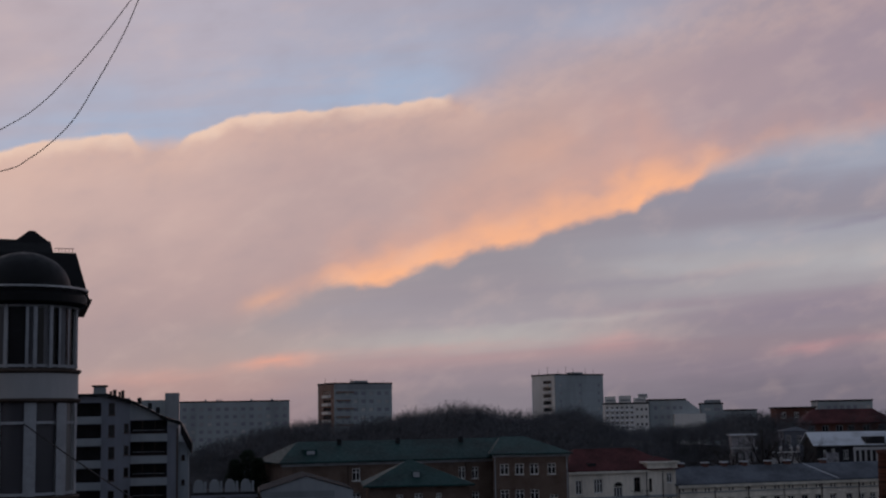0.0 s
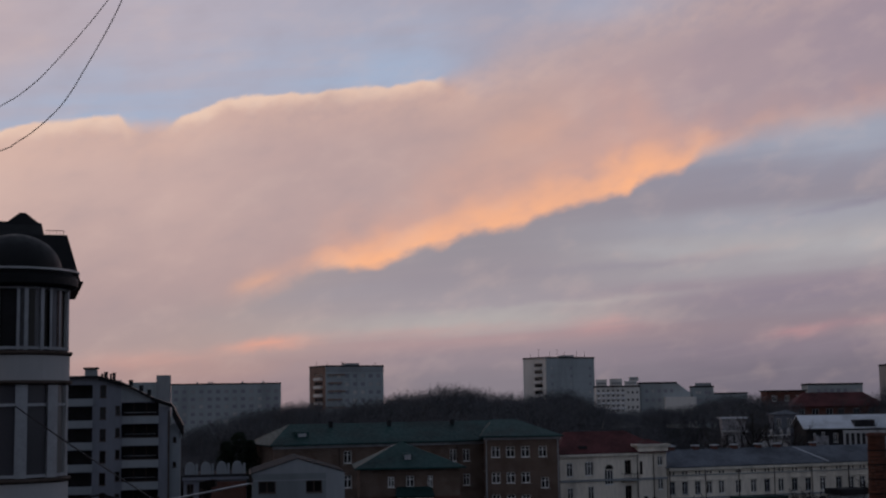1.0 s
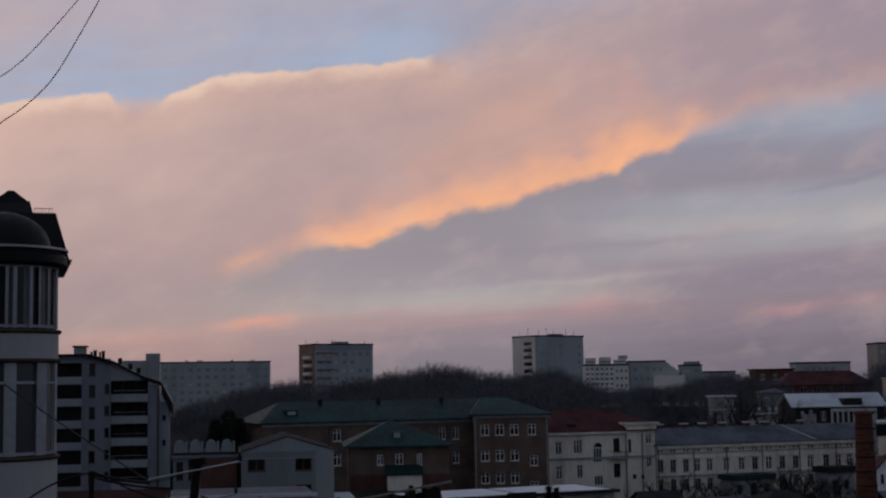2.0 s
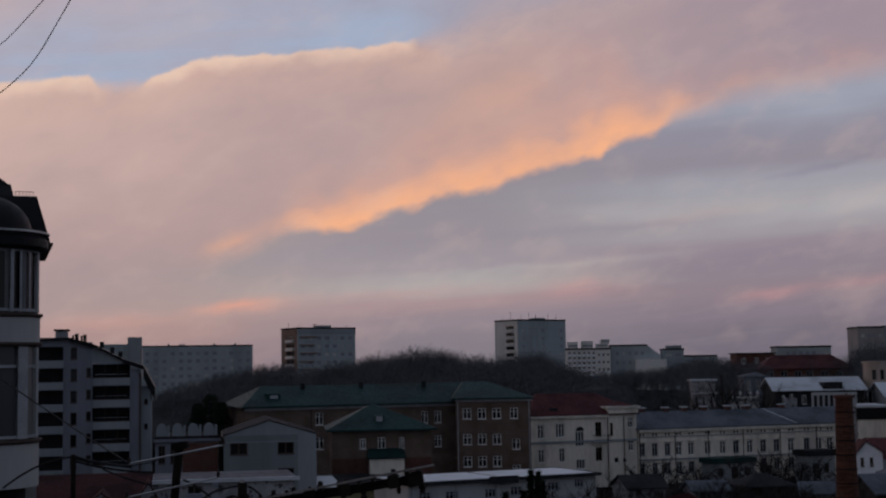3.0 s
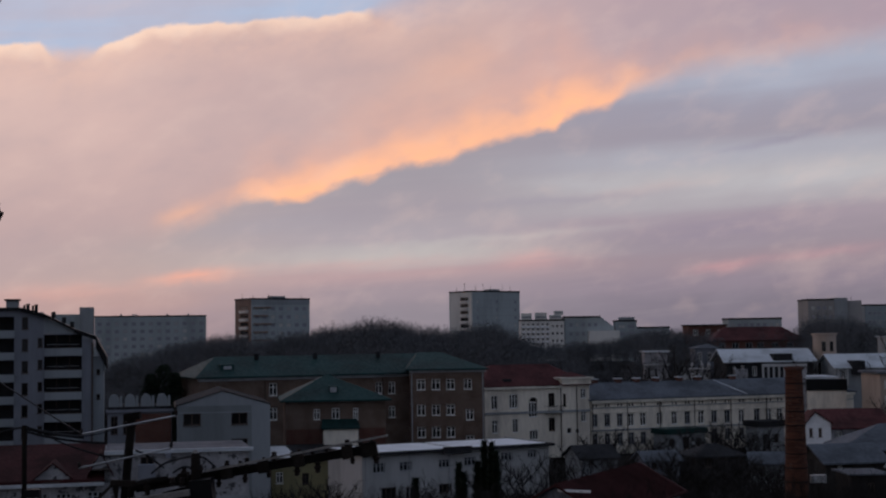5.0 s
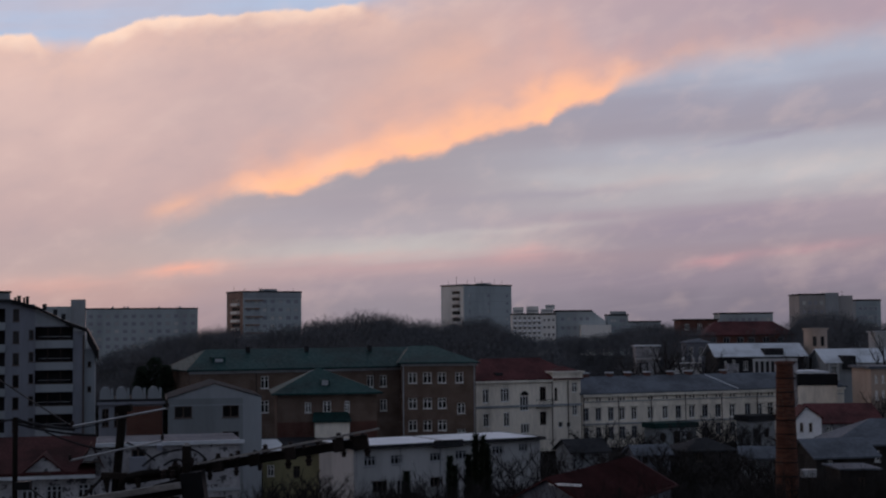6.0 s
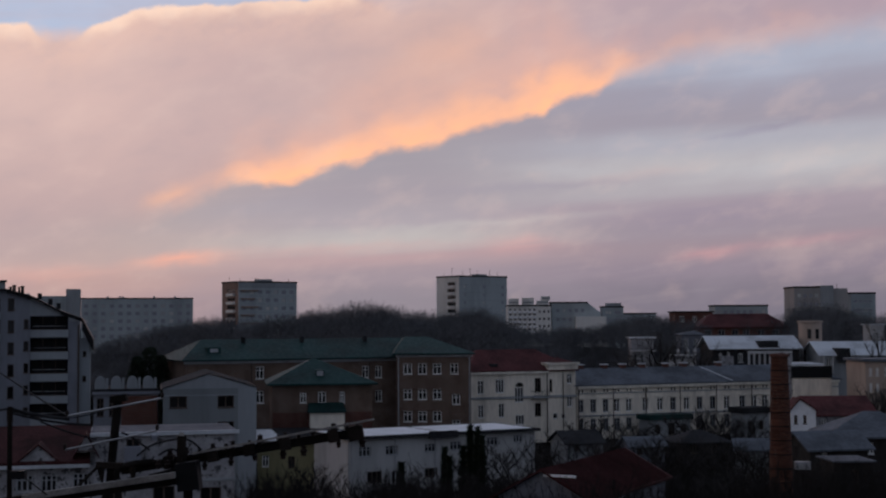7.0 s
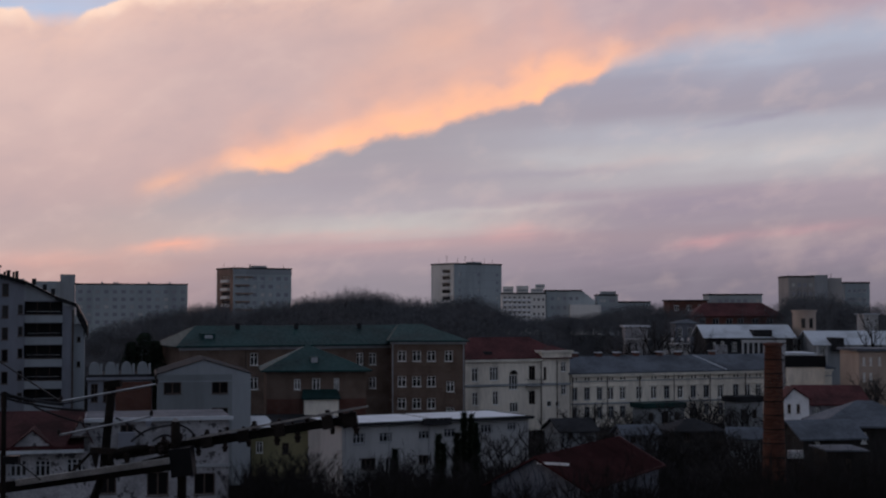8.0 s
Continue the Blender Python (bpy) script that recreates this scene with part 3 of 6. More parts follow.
# ---------------------------------------------------------------- school with the green roof
school = thing("school_building", pose(-34.67, 180, 1.0, 0, 0, 25), "long tan brick school with a green sheet-metal hipped roof", "school")
L, EAVES = 31.29, 14.04
shell(school, L, 12.0, 0, EAVES, "school_brick", front=[(9.63, 11.35, 1.11, 1.67, 'mt'), (24.96, 11.16, 1.02, 1.65, 'mt'), (26.91, 11.13, 1.02, 1.65, 'mt'), (9.63, 8.09, 1.11, 1.67, 'mt'), (26.91, 7.82, 1.02, 1.57, 'mt')])
part("cornice", boxes((-0.2, L + 0.2, -0.25, -0.004, EAVES - 0.55, EAVES - 0.2)), M["old_frame"], school)
r = part("roof", hip_roof(L + 7.0, 12.0, 2.6, 0.7, (3.6, L + 5.5)), M["green_roof"], school)
r.location.z = EAVES
seams(school, 0.5, L, 0.9, -0.62, EAVES + 0.04, 5.8, EAVES + 2.45, "green_roof")
d = part("roof_dormer", boxes((3.4, 5.2, 1.6, 4.6, EAVES + 0.6, EAVES + 1.6)), M["green_roof"], school, "small dormer with a pale hatch")
part("hatch", boxes((3.75, 4.85, 1.56, 1.59, EAVES + 0.95, EAVES + 1.4)), M["old_frame"], d)
for x in (9.0, 17.0, 26.0):
    bm = bmesh.new()
    rod(bm, (x, -0.12, 0.1), (x, -0.12, EAVES - 0.2), 0.07)
    part("drainpipe", bm, M["dark_frame"], school)
for x in (9.0, 17.5, 27.0):
    part("vent_stack", boxes((x, x + 0.5, 4.6, 5.1, EAVES + 1.4, EAVES + 2.9)), M["dark_roof"], school)

wing = thing("school_side_wing", pose(-7.07, 188, 1.0, 0, 0, 4), "three-storey tan brick school wing under a green hipped roof", "school")
W2, EAVES = 10.14, 14.6
shell(wing, W2, 13.0, 0, EAVES, "school_brick", front=[(0.85, 11.73, 1.17, 1.47, 'mt'), (0.85, 8.24, 1.17, 1.47, 'mt'), (0.85, 5.22, 1.17, 1.47, 'mt'), (2.88, 11.72, 1.17, 1.48, 'mt'), (2.88, 8.23, 1.17, 1.48, 'mt'), (2.88, 5.21, 1.17, 1.47, 'mt'), (4.90, 11.72, 1.17, 1.47, 'mt'), (4.90, 8.23, 1.17, 1.47, 'mt'), (4.90, 5.20, 1.17, 1.48, 'mt'), (7.32, 11.71, 1.10, 1.48, 'mt'), (7.56, 7.52, 1.09, 1.47, 'mt'), (7.56, 3.95, 1.09, 1.47, 'mt')],
      left=[(3.0, 9.7, 1.2, 1.5, "mt"), (7.0, 9.7, 1.2, 1.5, "mt"), (3.0, 6.2, 1.2, 1.5, "mt"), (7.0, 6.2, 1.2, 1.5, "mt")])
r = part("roof", hip_roof(W2, 13.0, 2.2, 0.6, (W2 * 0.12, W2 * 0.45)), M["green_roof"], wing)
r.location.z = EAVES
part("cornice", boxes((-0.2, W2 + 0.2, -0.22, -0.004, EAVES - 0.5, EAVES - 0.2)), M["old_frame"], wing)
for x in (0.15, W2 - 0.2):
    bm = bmesh.new()
    rod(bm, (x, -0.1, 0.1), (x, -0.1, EAVES - 0.2), 0.07)
    part("drainpipe", bm, M["old_frame"], wing)

annex = thing("school_annex", pose(-20.63, 160, 1.0, 0, 0, 9), "low tan brick annex with green pyramid roof and cream porch", "school")
W3, EAVES = 11.68, 11.76
shell(annex, W3, 11.5, 0, EAVES, "school_brick", front=[(3.22, 9.49, 0.73, 1.19, 'mt'), (5.34, 9.47, 0.93, 1.32, 'mt'), (7.87, 9.44, 0.60, 1.33, 'mt'), (3.36, 6.52, 0.66, 1.32, 'mt'), (9.13, 6.38, 0.67, 1.33, 'mt')])
r = part("roof", hip_roof(W3, 11.5, 2.78, 0.7, (W3 * 0.42, W3 * 0.46)), M["green_roof"], annex)
r.location.z = EAVES
d = part("roof_dormer", boxes((W3 * 0.44, W3 * 0.44 + 1.0, 1.2, 3.6, EAVES + 0.7, EAVES + 1.55)), M["green_roof"], annex, "small green dormer with a pale frame")
part("hatch", boxes((W3 * 0.44 + 0.12, W3 * 0.44 + 0.88, 1.15, 1.19, EAVES + 0.85, EAVES + 1.45)), M["old_frame"], d)
for x0, x1 in ((0.004, 4.28), (8.47, W3 - 0.004)):
    part("plinth", boxes((x0, x1, -0.03, -0.004, 0, 8.39)), M["red_brick"], annex, "lower wall painted dark red")
part("porch", boxes((4.28, 8.27, -2.2, -0.035, 0, 8.4)), M["cream"], annex, "plain cream porch")
bm = bmesh.new()
p0, p1, zz = 4.02, 8.47, 8.47
quadbox(bm, [(p0, -2.5, zz), (p1, -2.5, zz), (p1, -0.04, zz), (p0, -0.04, zz), (p0, -2.5, zz + 0.15), (p1, -2.5, zz + 0.15), (p1 - 0.2, -0.04, zz + 1.05), (p0 + 0.2, -0.04, zz + 1.05)])
part("porch_roof", bm, M["green_roof"], annex)

# ---------------------------------------------------------------- cream corner house with the balcony
cream = thing("corner_house", pose(3.11, 209, 1.0, 0, 0, 23), "cream plastered two-storey house with a red roof and balcony", "house")
L, EAVES, PAV = 18.36, 11.09, 13.36
shell(cream, L, 12.0, 0, EAVES, "cream", front=[(1.42, 7.79, 1.05, 2.07, 'mt'), (4.47, 7.90, 1.45, 2.08, '3t'), (7.76, 6.43, 1.46, 2.27, '3'), (11.18, 7.94, 1.09, 2.10, 'mt', 'dark_frame'), (13.75, 7.88, 0.50, 1.95, 't', 'dark_frame'), (16.85, 9.06, 0.91, 1.51, 'mt'), (1.51, 4.16, 0.96, 1.99, 'mt'), (4.96, 4.16, 0.96, 2.08, 'mt'), (7.86, 2.94, 1.46, 1.48, '3'), (11.18, 4.16, 1.09, 2.02, 'mt', 'dark_frame'), (16.85, 5.42, 0.91, 1.60, 'mt'), (14.35, 3.63, 0.80, 0.89, ''), (15.85, 3.59, 0.70, 0.80, '')])
bm = bmesh.new()
ac, aw, az = 8.49, 0.73, 8.78
rim = [bm.verts.new((ac + aw * math.cos(a), -0.004, az + aw * math.sin(a))) for a in [math.pi * k / 14 for k in range(15)]]
bm.faces.new(rim[::-1])
g = bmesh.ops.extrude_face_region(bm, geom=bm.faces[:])
bmesh.ops.translate(bm, verts=[v for v in g["geom"] if isinstance(v, bmesh.types.BMVert)], vec=(0, -0.03, 0))
arch = part("arched_light", bm, M["glass"], cream, "round-headed light over the tall window")
bm = bmesh.new()
for k in range(14):
    a, b = math.pi * k / 14, math.pi * (k + 1) / 14
    rod(bm, (ac + aw * math.cos(a), -0.06, az + aw * math.sin(a)), (ac + aw * math.cos(b), -0.06, az + aw * math.sin(b)), 0.08, n=5)
part("arch_moulding", bm, M["cream_band"], arch)
part("string_course", boxes((-0.1, L + 0.1, -0.14, -0.004, 6.96, 7.31)), M["panel_dark"], cream, "dark weathered string course")
part("cornice", boxes((-0.3, PAV - 0.01, -0.4, -0.004, EAVES - 0.3, EAVES + 0.05)), M["cream_band"], cream)
part("parapet", boxes((PAV, L + 0.2, -0.35, 4.0, EAVES + 0.06, EAVES + 0.95)), M["cream"], cream, "raised parapet over the corner bay")
part("parapet_cap", boxes((PAV - 0.3, L + 0.5, -0.6, 4.3, EAVES + 0.96, EAVES + 1.3)), M["cream_band"], cream)
r = part("roof", hip_roof(L, 12.0, 3.17, 0.4, (4.0, L - 4.2)), M["red_roof"], cream)
r.location.z = EAVES + 0.19
seams(cream, 0.5, L, 0.8, -0.35, EAVES + 0.24, 5.0, EAVES + 2.6, "red_roof")
bm = bmesh.new()
lathe(bm, [(2.6, 0), (2.5, 0.1), (0.06, 0.75)], 4, math.pi / 4, math.pi / 4 + math.tau)
r2 = part("pavilion_roof", bm, M["red_roof"], cream)
r2.location = (L - 2.2, 2.0, EAVES + 1.31)
part("roof_dormer", boxes((4.0, 5.24, 0.8, 3.4, EAVES + 0.4, EAVES + 1.25)), M["dark_roof"], cream)
bx0, bx1, bz = 10.49, 13.26, 6.95
balc = part("balcony", boxes((bx0, bx1, -1.1, -0.15, bz, bz + 0.16)), M["panel_dark"], cream, "iron-railed balcony")
bm = bmesh.new()
for k in range(12):
    x = bx0 + 0.06 + (bx1 - bx0 - 0.12) * k / 11
    rod(bm, (x, -1.05, bz + 0.15), (x, -1.05, bz + 1.1), 0.022, n=5)
rod(bm, (bx0, -1.05, bz + 1.1), (bx1, -1.05, bz + 1.1), 0.035, n=5)
for x in (bx0 + 0.05, bx1 - 0.05):
    rod(bm, (x, -1.05, bz + 1.1), (x, -0.02, bz + 1.1), 0.03, n=5)
part("railing", bm, M["iron"], balc)
for px in (0.1, PAV - 0.1, 16.05):
    bm = bmesh.new()
    rod(bm, (px, -0.2, 0.1), (px, -0.2, EAVES - 0.3), 0.075)
    part("drainpipe", bm, M["dark_frame"], cream)

# ---------------------------------------------------------------- long cream house with the slate roof
longh = thing("long_house", pose(20.22, 216.5, 1.0, 0, 0, 23), "long two-storey cream house with dark grey sheet roof", "house")
L, EAVES = 51.07, 8.58
upper = [(0.20, 4.48, 1.02, 1.96, 'mt', 'old_frame', 'glass'), (2.44, 4.46, 1.02, 1.97, 'mt', 'old_frame', 'glass'), (4.70, 4.44, 1.03, 1.98, 'mt', 'old_frame', 'glass'), (6.76, 4.43, 1.04, 1.98, 'mt', 'frame', 'glass'), (8.95, 4.42, 1.05, 1.99, 'mt', 'frame', 'glass'), (12.00, 4.39, 1.05, 2.01, 'mt', 'frame', 'glass'), (14.76, 4.38, 1.06, 2.01, 'mt', 'frame', 'glass'), (17.22, 4.36, 1.08, 2.02, 'mt', 'old_frame', 'glass'), (19.81, 4.34, 1.09, 2.03, 'mt', 'frame', 'glass'), (22.32, 4.32, 1.10, 2.04, 'mt', 'old_frame', 'glass'), (24.85, 4.31, 1.11, 2.04, 'mt', 'old_frame', 'glass'), (27.63, 4.29, 1.12, 2.05, 'mt', 'frame', 'glass'), (30.66, 4.27, 1.13, 2.06, 'mt', 'old_frame', 'glass'), (33.03, 4.25, 1.14, 2.08, 'mt', 'frame', 'glass'), (35.20, 4.24, 1.15, 2.08, 'mt', 'frame', 'glass'), (38.08, 4.22, 1.15, 2.09, 'mt', 'old_frame', 'glass'), (41.56, 4.19, 1.18, 2.11, 'mt', 'frame', 'glass'), (44.86, 4.17, 1.18, 2.12, 'mt', 'old_frame', 'glass')]
lower = [(x, 1.5, w, 1.9, "mt", "old_frame") for x, z, w, h, *_ in upper]
shell(longh, L, 11.0, 0, EAVES, "cream", front=upper + lower)
part("cornice", boxes((0.02, L, -0.45, -0.004, EAVES - 0.4, EAVES)), M["cream_band"], longh)
part("frieze_band", boxes((0.02, L, -0.12, -0.004, EAVES - 1.25, EAVES - 1.1)), M["panel_dark"], longh)
part("string_course", boxes((0.02, L, -0.16, -0.004, upper[0][1] - 0.75, upper[0][1] - 0.5)), M["panel_dark"], longh)
for x, z, w, h, *_ in upper:
    # near-black plates stand for the shade inside small vent holes
    for dx in (0.1, w - 0.35):
        part("attic_vent", boxes((x + dx, x + dx + 0.25, -0.03, -0.004, EAVES - 1.0, EAVES - 0.6)), M["shade_room"], longh)
    hood = part("window_hood", boxes((x - 0.12, x + w + 0.12, -0.2, -0.004, z + h + 0.12, z + h + 0.26)), M["cream_band"], longh)
for x in (0.2, 6.5, 12.5, 19.0, 26.0, 33.0):
    bm = bmesh.new()
    rod(bm, (x, -0.22, 0.1), (x, -0.22, EAVES - 0.3), 0.07)
    part("drainpipe", bm, M["dark_frame"], longh)
r = part("roof", hip_roof(L, 11.0, 2.45, 0.5, (-0.4, L - 5)), M["slate"], longh)
r.location.z = EAVES + 0.19
seams(longh, 0.5, L, 1.0, -0.45, EAVES + 0.24, 5.4, EAVES + 2.4, "slate")
bm = bmesh.new()
rod(bm, (29.08, -0.5, EAVES + 0.3), (26.29, 5.4, EAVES + 2.55), 0.1, n=6)
part("roof_flashing", bm, M["pale_roof"], longh)
for px in [3.26, 7.7, 11.15, 14.86, 19.38, 22.98, 29.87]:
    st = part("chimney_stack", boxes((px, px + 0.9, 5.2, 6.0, EAVES + 1.9, EAVES + 3.1)), M["red_brick"], longh, "short roof chimney stack")
    part("chimney_cap", boxes((px - 0.12, px + 1.02, 5.08, 6.12, EAVES + 3.1, EAVES + 3.28)), M["pale_roof"], st)

# ---------------------------------------------------------------- grey gabled house
grey = thing("gabled_house", pose(-30.48, 146, 1.0, 0, 0, 12), "plain grey rendered three-storey house with a gable", "house")
W4, EAVES = 9.89, 11.91
RISE = 13.42 - EAVES
shell(grey, W4, 14.0, 0, EAVES, "grey_wall", front=[(0.66, 9.86, 1.84, 1.26, 'm', 'dark_frame'), (5.73, 9.85, 1.74, 1.27, 'm', 'dark_frame'), (0.66, 6.73, 1.84, 1.33, 'm', 'dark_frame'), (5.73, 6.71, 1.74, 1.63, 'm', 'dark_frame'), (0.66, 3.38, 1.66, 1.56, 'm', 'dark_frame'), (5.73, 3.45, 1.74, 1.69, 'm', 'dark_frame')])
part("corner_strip", boxes((W4 - 2.0, W4 - 0.003, -0.06, -0.004, 0, EAVES)), M["pale_render"], grey, "paler strip along the corner of the front")
part("string_course", boxes((0.003, W4 - 2.01, -0.03, -0.004, 11.14, 11.26)), M["pale_render"], grey)
g = part("gable", gable_end(W4, RISE, 0.4, 0.49), M["pale_render"], grey)
g.location.z = EAVES + 0.002
r = part("roof", gable_roof(W4, 14.0, RISE, 0.08, "y", 0.10, 0.49), M["dark_roof"], grey)
r.location.z = EAVES + 0.14
part("gutter", boxes((-0.3, -0.1, -0.2, 14.0, EAVES - 0.12, EAVES - 0.02)), M["dark_frame"], grey)

# ---------------------------------------------------------------- low white building with the snowy flat roof
white = thing("flat_roofed_building", pose(-10.15, 138, 1.0, 0, 0, 28), "low white building with thin snow on its flat roof", "building")
L, EAVES = 21.98, 7.13
shell(white, L, 9.0, 0, EAVES, "white_wall", front=[(1.18, 5.32, 1.33, 1.03, '3t', 'old_frame'), (4.16, 5.36, 1.41, 0.97, '3t', 'old_frame'), (8.64, 5.44, 1.32, 0.88, '3t', 'old_frame'), (11.63, 5.49, 1.35, 0.94, '3t', 'old_frame'), (16.06, 5.77, 1.39, 0.90, '3t', 'old_frame'), (19.34, 5.93, 1.14, 0.85, '3t', 'old_frame'), (2.13, 2.66, 1.65, 1.14, '3', 'dark_frame'), (4.86, 2.57, 1.49, 1.15, '3', 'dark_frame'), (8.64, 2.88, 1.52, 0.93, '3', 'dark_frame'), (13.93, 3.07, 1.51, 0.95, '3', 'dark_frame')])
part("roof_slab", boxes((-0.4, L + 0.4, -0.6, 9.4, EAVES, EAVES + 0.3)), M["dark_roof"], white)
for x0, x1, y0 in ((-0.35, L * 0.46, -0.55), (L * 0.49, L * 0.97, -0.4)):
    part("snow_cover", boxes((x0, x1, y0, 7.5, EAVES + 0.3, EAVES + 0.38)), M["snow"], white, "thin patchy snow on the roof")
part("roof_edge", boxes((L * 0.40, L * 0.55, -0.9, -0.61, EAVES - 0.2, EAVES + 0.5)), M["dark_roof"], white)
for x in (0.3, 5.2, 9.8, 15.5):
    bm = bmesh.new()
    rod(bm, (x, -0.1, 0.1), (x, -0.1, EAVES - 0.05), 0.06)
    part("drainpipe", bm, M["old_frame"], white)

yel = thing("ochre_house", pose(-20.96, 150, 1.0, 0, 0, 8), "low ochre plastered house with a dark lean-to roof", "house")
L, EAVES = 8.92, 5.67
shell(yel, L, 8.0, 0, EAVES, "yellow", front=[(0.50, 3.20, 0.74, 1.23, 'mt'), (3.33, 3.04, 0.74, 1.23, 'mt', 'dark_frame')])
bm = bmesh.new()
quadbox(bm, [(-0.4, -0.5, EAVES), (L + 0.4, -0.5, EAVES), (L + 0.4, 8.4, EAVES + 0.9), (-0.4, 8.4, EAVES + 0.9), (-0.4, -0.5, EAVES + 0.2), (L + 0.4, -0.5, EAVES + 0.2), (L + 0.4, 8.4, EAVES + 1.1), (-0.4, 8.4, EAVES + 1.1)])
part("roof", bm, M["dark_roof"], yel)
bm = bmesh.new()
quadbox(bm, [(-0.3, 0.2, EAVES + 0.29), (2.8, 0.2, EAVES + 0.29), (1.6, 7, EAVES + 0.97), (-0.3, 7, EAVES + 0.97), (-0.3, 0.2, EAVES + 0.36), (2.8, 0.2, EAVES + 0.36), (1.6, 7, EAVES + 1.06), (-0.3, 7, EAVES + 1.06)])
part("snow_patch", bm, M["snow"], yel)

shed = thing("small_outbuilding", pose(-13.67, 145, 1.0, 0, 0, 10), "small grey outbuilding with a dark window and flat roof", "shed")
L, EAVES = 3.01, 6.41
shell(shed, L, 5.0, 0, EAVES, "flat_grey", front=[(1.15, 4.43, 0.90, 1.31, 'm', 'dark_frame')])
part("roof", boxes((-0.25, L + 0.25, -0.3, 5.2, EAVES, EAVES + 0.2)), M["dark_roof"], shed)

# ---------------------------------------------------------------- grey apartment block with balconies
flat = thing("apartment_block", pose(-59.65, 168, 1.0, 0, 0, 14), "grey six-storey apartment block with recessed dark balconies", "apartment block")
XA, XB, XC, XD, XE = [4.71, 7.72, 12.42, 13.62, 14.99]
TOP = 22.7
STOREY = 2.73
win_z = [20.57 - STOREY * k for k in range(8)]
log_z = [18.25 - STOREY * k for k in range(7)]
narrow = [(0.39, z, 0.78, 1.55, "", "dark_frame") for z in win_z] + [(2.30, z + 0.05, 0.6, 1.2, "", "dark_frame") for z in log_z]
face(flat, pose(XA, 0, 0), XB - XA, 0, TOP, "flat_grey", narrow, name="wall")
face(flat, pose(XB, 0, 0), XC - XB, 0, 20.02, "flat_grey", holes=[(0.04, XC - XB - 0.08, z, z + 1.62) for z in log_z])
part("wall", wall_mesh(XA, 0, TOP, [(0.6, XA - 0.5, z - 0.1, z + 1.6) for z in win_z]), M["flat_grey"], flat)
# loggia backs coloured near-black for the shade of the recess
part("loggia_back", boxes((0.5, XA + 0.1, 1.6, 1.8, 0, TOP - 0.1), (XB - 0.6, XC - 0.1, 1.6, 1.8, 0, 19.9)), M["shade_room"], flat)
part("cross_wall", boxes((XA + 0.11, XA + 0.3, 0.41, 1.8, 0, TOP - 0.1)), M["flat_grey"], flat)
for z in log_z:
    part("loggia_floor", boxes((XB + 0.1, XC - 0.05, 0.41, 1.59, z - 0.4, z - 0.2)), M["panel_dark"], flat)
    p = part("balcony_parapet", boxes((XB + 0.2, XC - 0.05, -0.35, -0.01, z - 1.02, z - 0.06)), M["pale_render"], flat, "pale rendered balcony front")
    part("balcony_rail", boxes((XB + 0.15, XC, -0.38, 0.02, z - 0.055, z + 0.02)), M["dark_frame"], p)
    for x in (XB + 1.55, XB + 3.1):
        part("loggia_post", boxes((x, x + 0.07, 0.05, 0.15, z + 0.021, z + 1.6)), M["dark_frame"], flat)
    part("loggia_sash", boxes((XB + 0.3, XC - 0.4, 1.54, 1.59, z + 0.35, z + 0.42)), M["old_frame"], flat)
for z in win_z:
    part("balcony_parapet", boxes((0.5, XA - 0.45, -0.3, -0.01, z - 1.05, z - 0.12)), M["pale_render"], flat, "pale rendered balcony front")
face(flat, pose(XC, 0, 0), XD - XC, 0, 19.3, "flat_grey")
face(flat, pose(XD, 0.5, 0), XE - XD, 0, 17.1, "pale_render", [(0.50, 14.78, 0.45, 0.7, "", "dark_frame"), (0.50, 11.66, 0.45, 0.7, "", "dark_frame")])
face(flat, pose(XE, 0.9, 0, 0, 0, 90), 11.0, 0, 17.1, "pale_render")
part("drainpipe", boxes((XD - 0.1, XD + 0.1, -0.15, -0.01, 0.3, 18.8)), M["dark_frame"], flat)
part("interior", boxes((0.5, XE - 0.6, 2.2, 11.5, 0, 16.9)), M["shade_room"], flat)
part("flat_roof", boxes((-0.2, 5.0, -0.5, 12.0, TOP + 0.3, TOP + 0.6)), M["dark_roof"], flat)
part("parapet", boxes((-0.1, 4.9, -0.003, 11.9, TOP + 0.002, TOP + 0.298)), M["flat_grey"], flat)


def sloping_slab(x0, z0, x1, z1, y0, y1, t):
    bm = bmesh.new()
    quadbox(bm, [(x0, y0, z0 - t), (x1, y0, z1 - t), (x1, y1, z1 - t), (x0, y1, z0 - t), (x0, y0, z0), (x1, y0, z1), (x1, y1, z1), (x0, y1, z0)])
    return bm


part("sloping_roof", sloping_slab(5.01, 23.3, 7.9, 22.45, -0.5, 12.0, 0.5), M["black_roof"], flat, "dark roof edge falling to one side")
part("sloping_roof", sloping_slab(7.91, 22.45, 11.4, 20.6, -0.5, 11.9, 0.32), M["black_roof"], flat, "dark roof sloping down over the balconies")
part("sloping_roof", sloping_slab(11.41, 20.6, XD + 0.4, 19.65, -0.5, 11.9, 0.5), M["black_roof"], flat, "dark roof sloping down over the balconies")
part("end_roof", sloping_slab(XD + 0.41, 19.6, XE + 0.45, 16.9, -0.4, 11.5, 1.5), M["black_roof"], flat, "steep dark roof over the end bay")
bm = bmesh.new()
quadbox(bm, [(XB + 0.01, 0.05, 20.03), (11.8, 0.05, 20.03), (11.8, 0.35, 20.03), (XB + 0.01, 0.35, 20.03), (XB + 0.01, 0.05, 22.2), (11.8, 0.05, 20.06), (11.8, 0.35, 20.06), (XB + 0.01, 0.35, 22.2)])
part("attic_gable", bm, M["pale_render"], flat, "pale wall under the sloping roof")
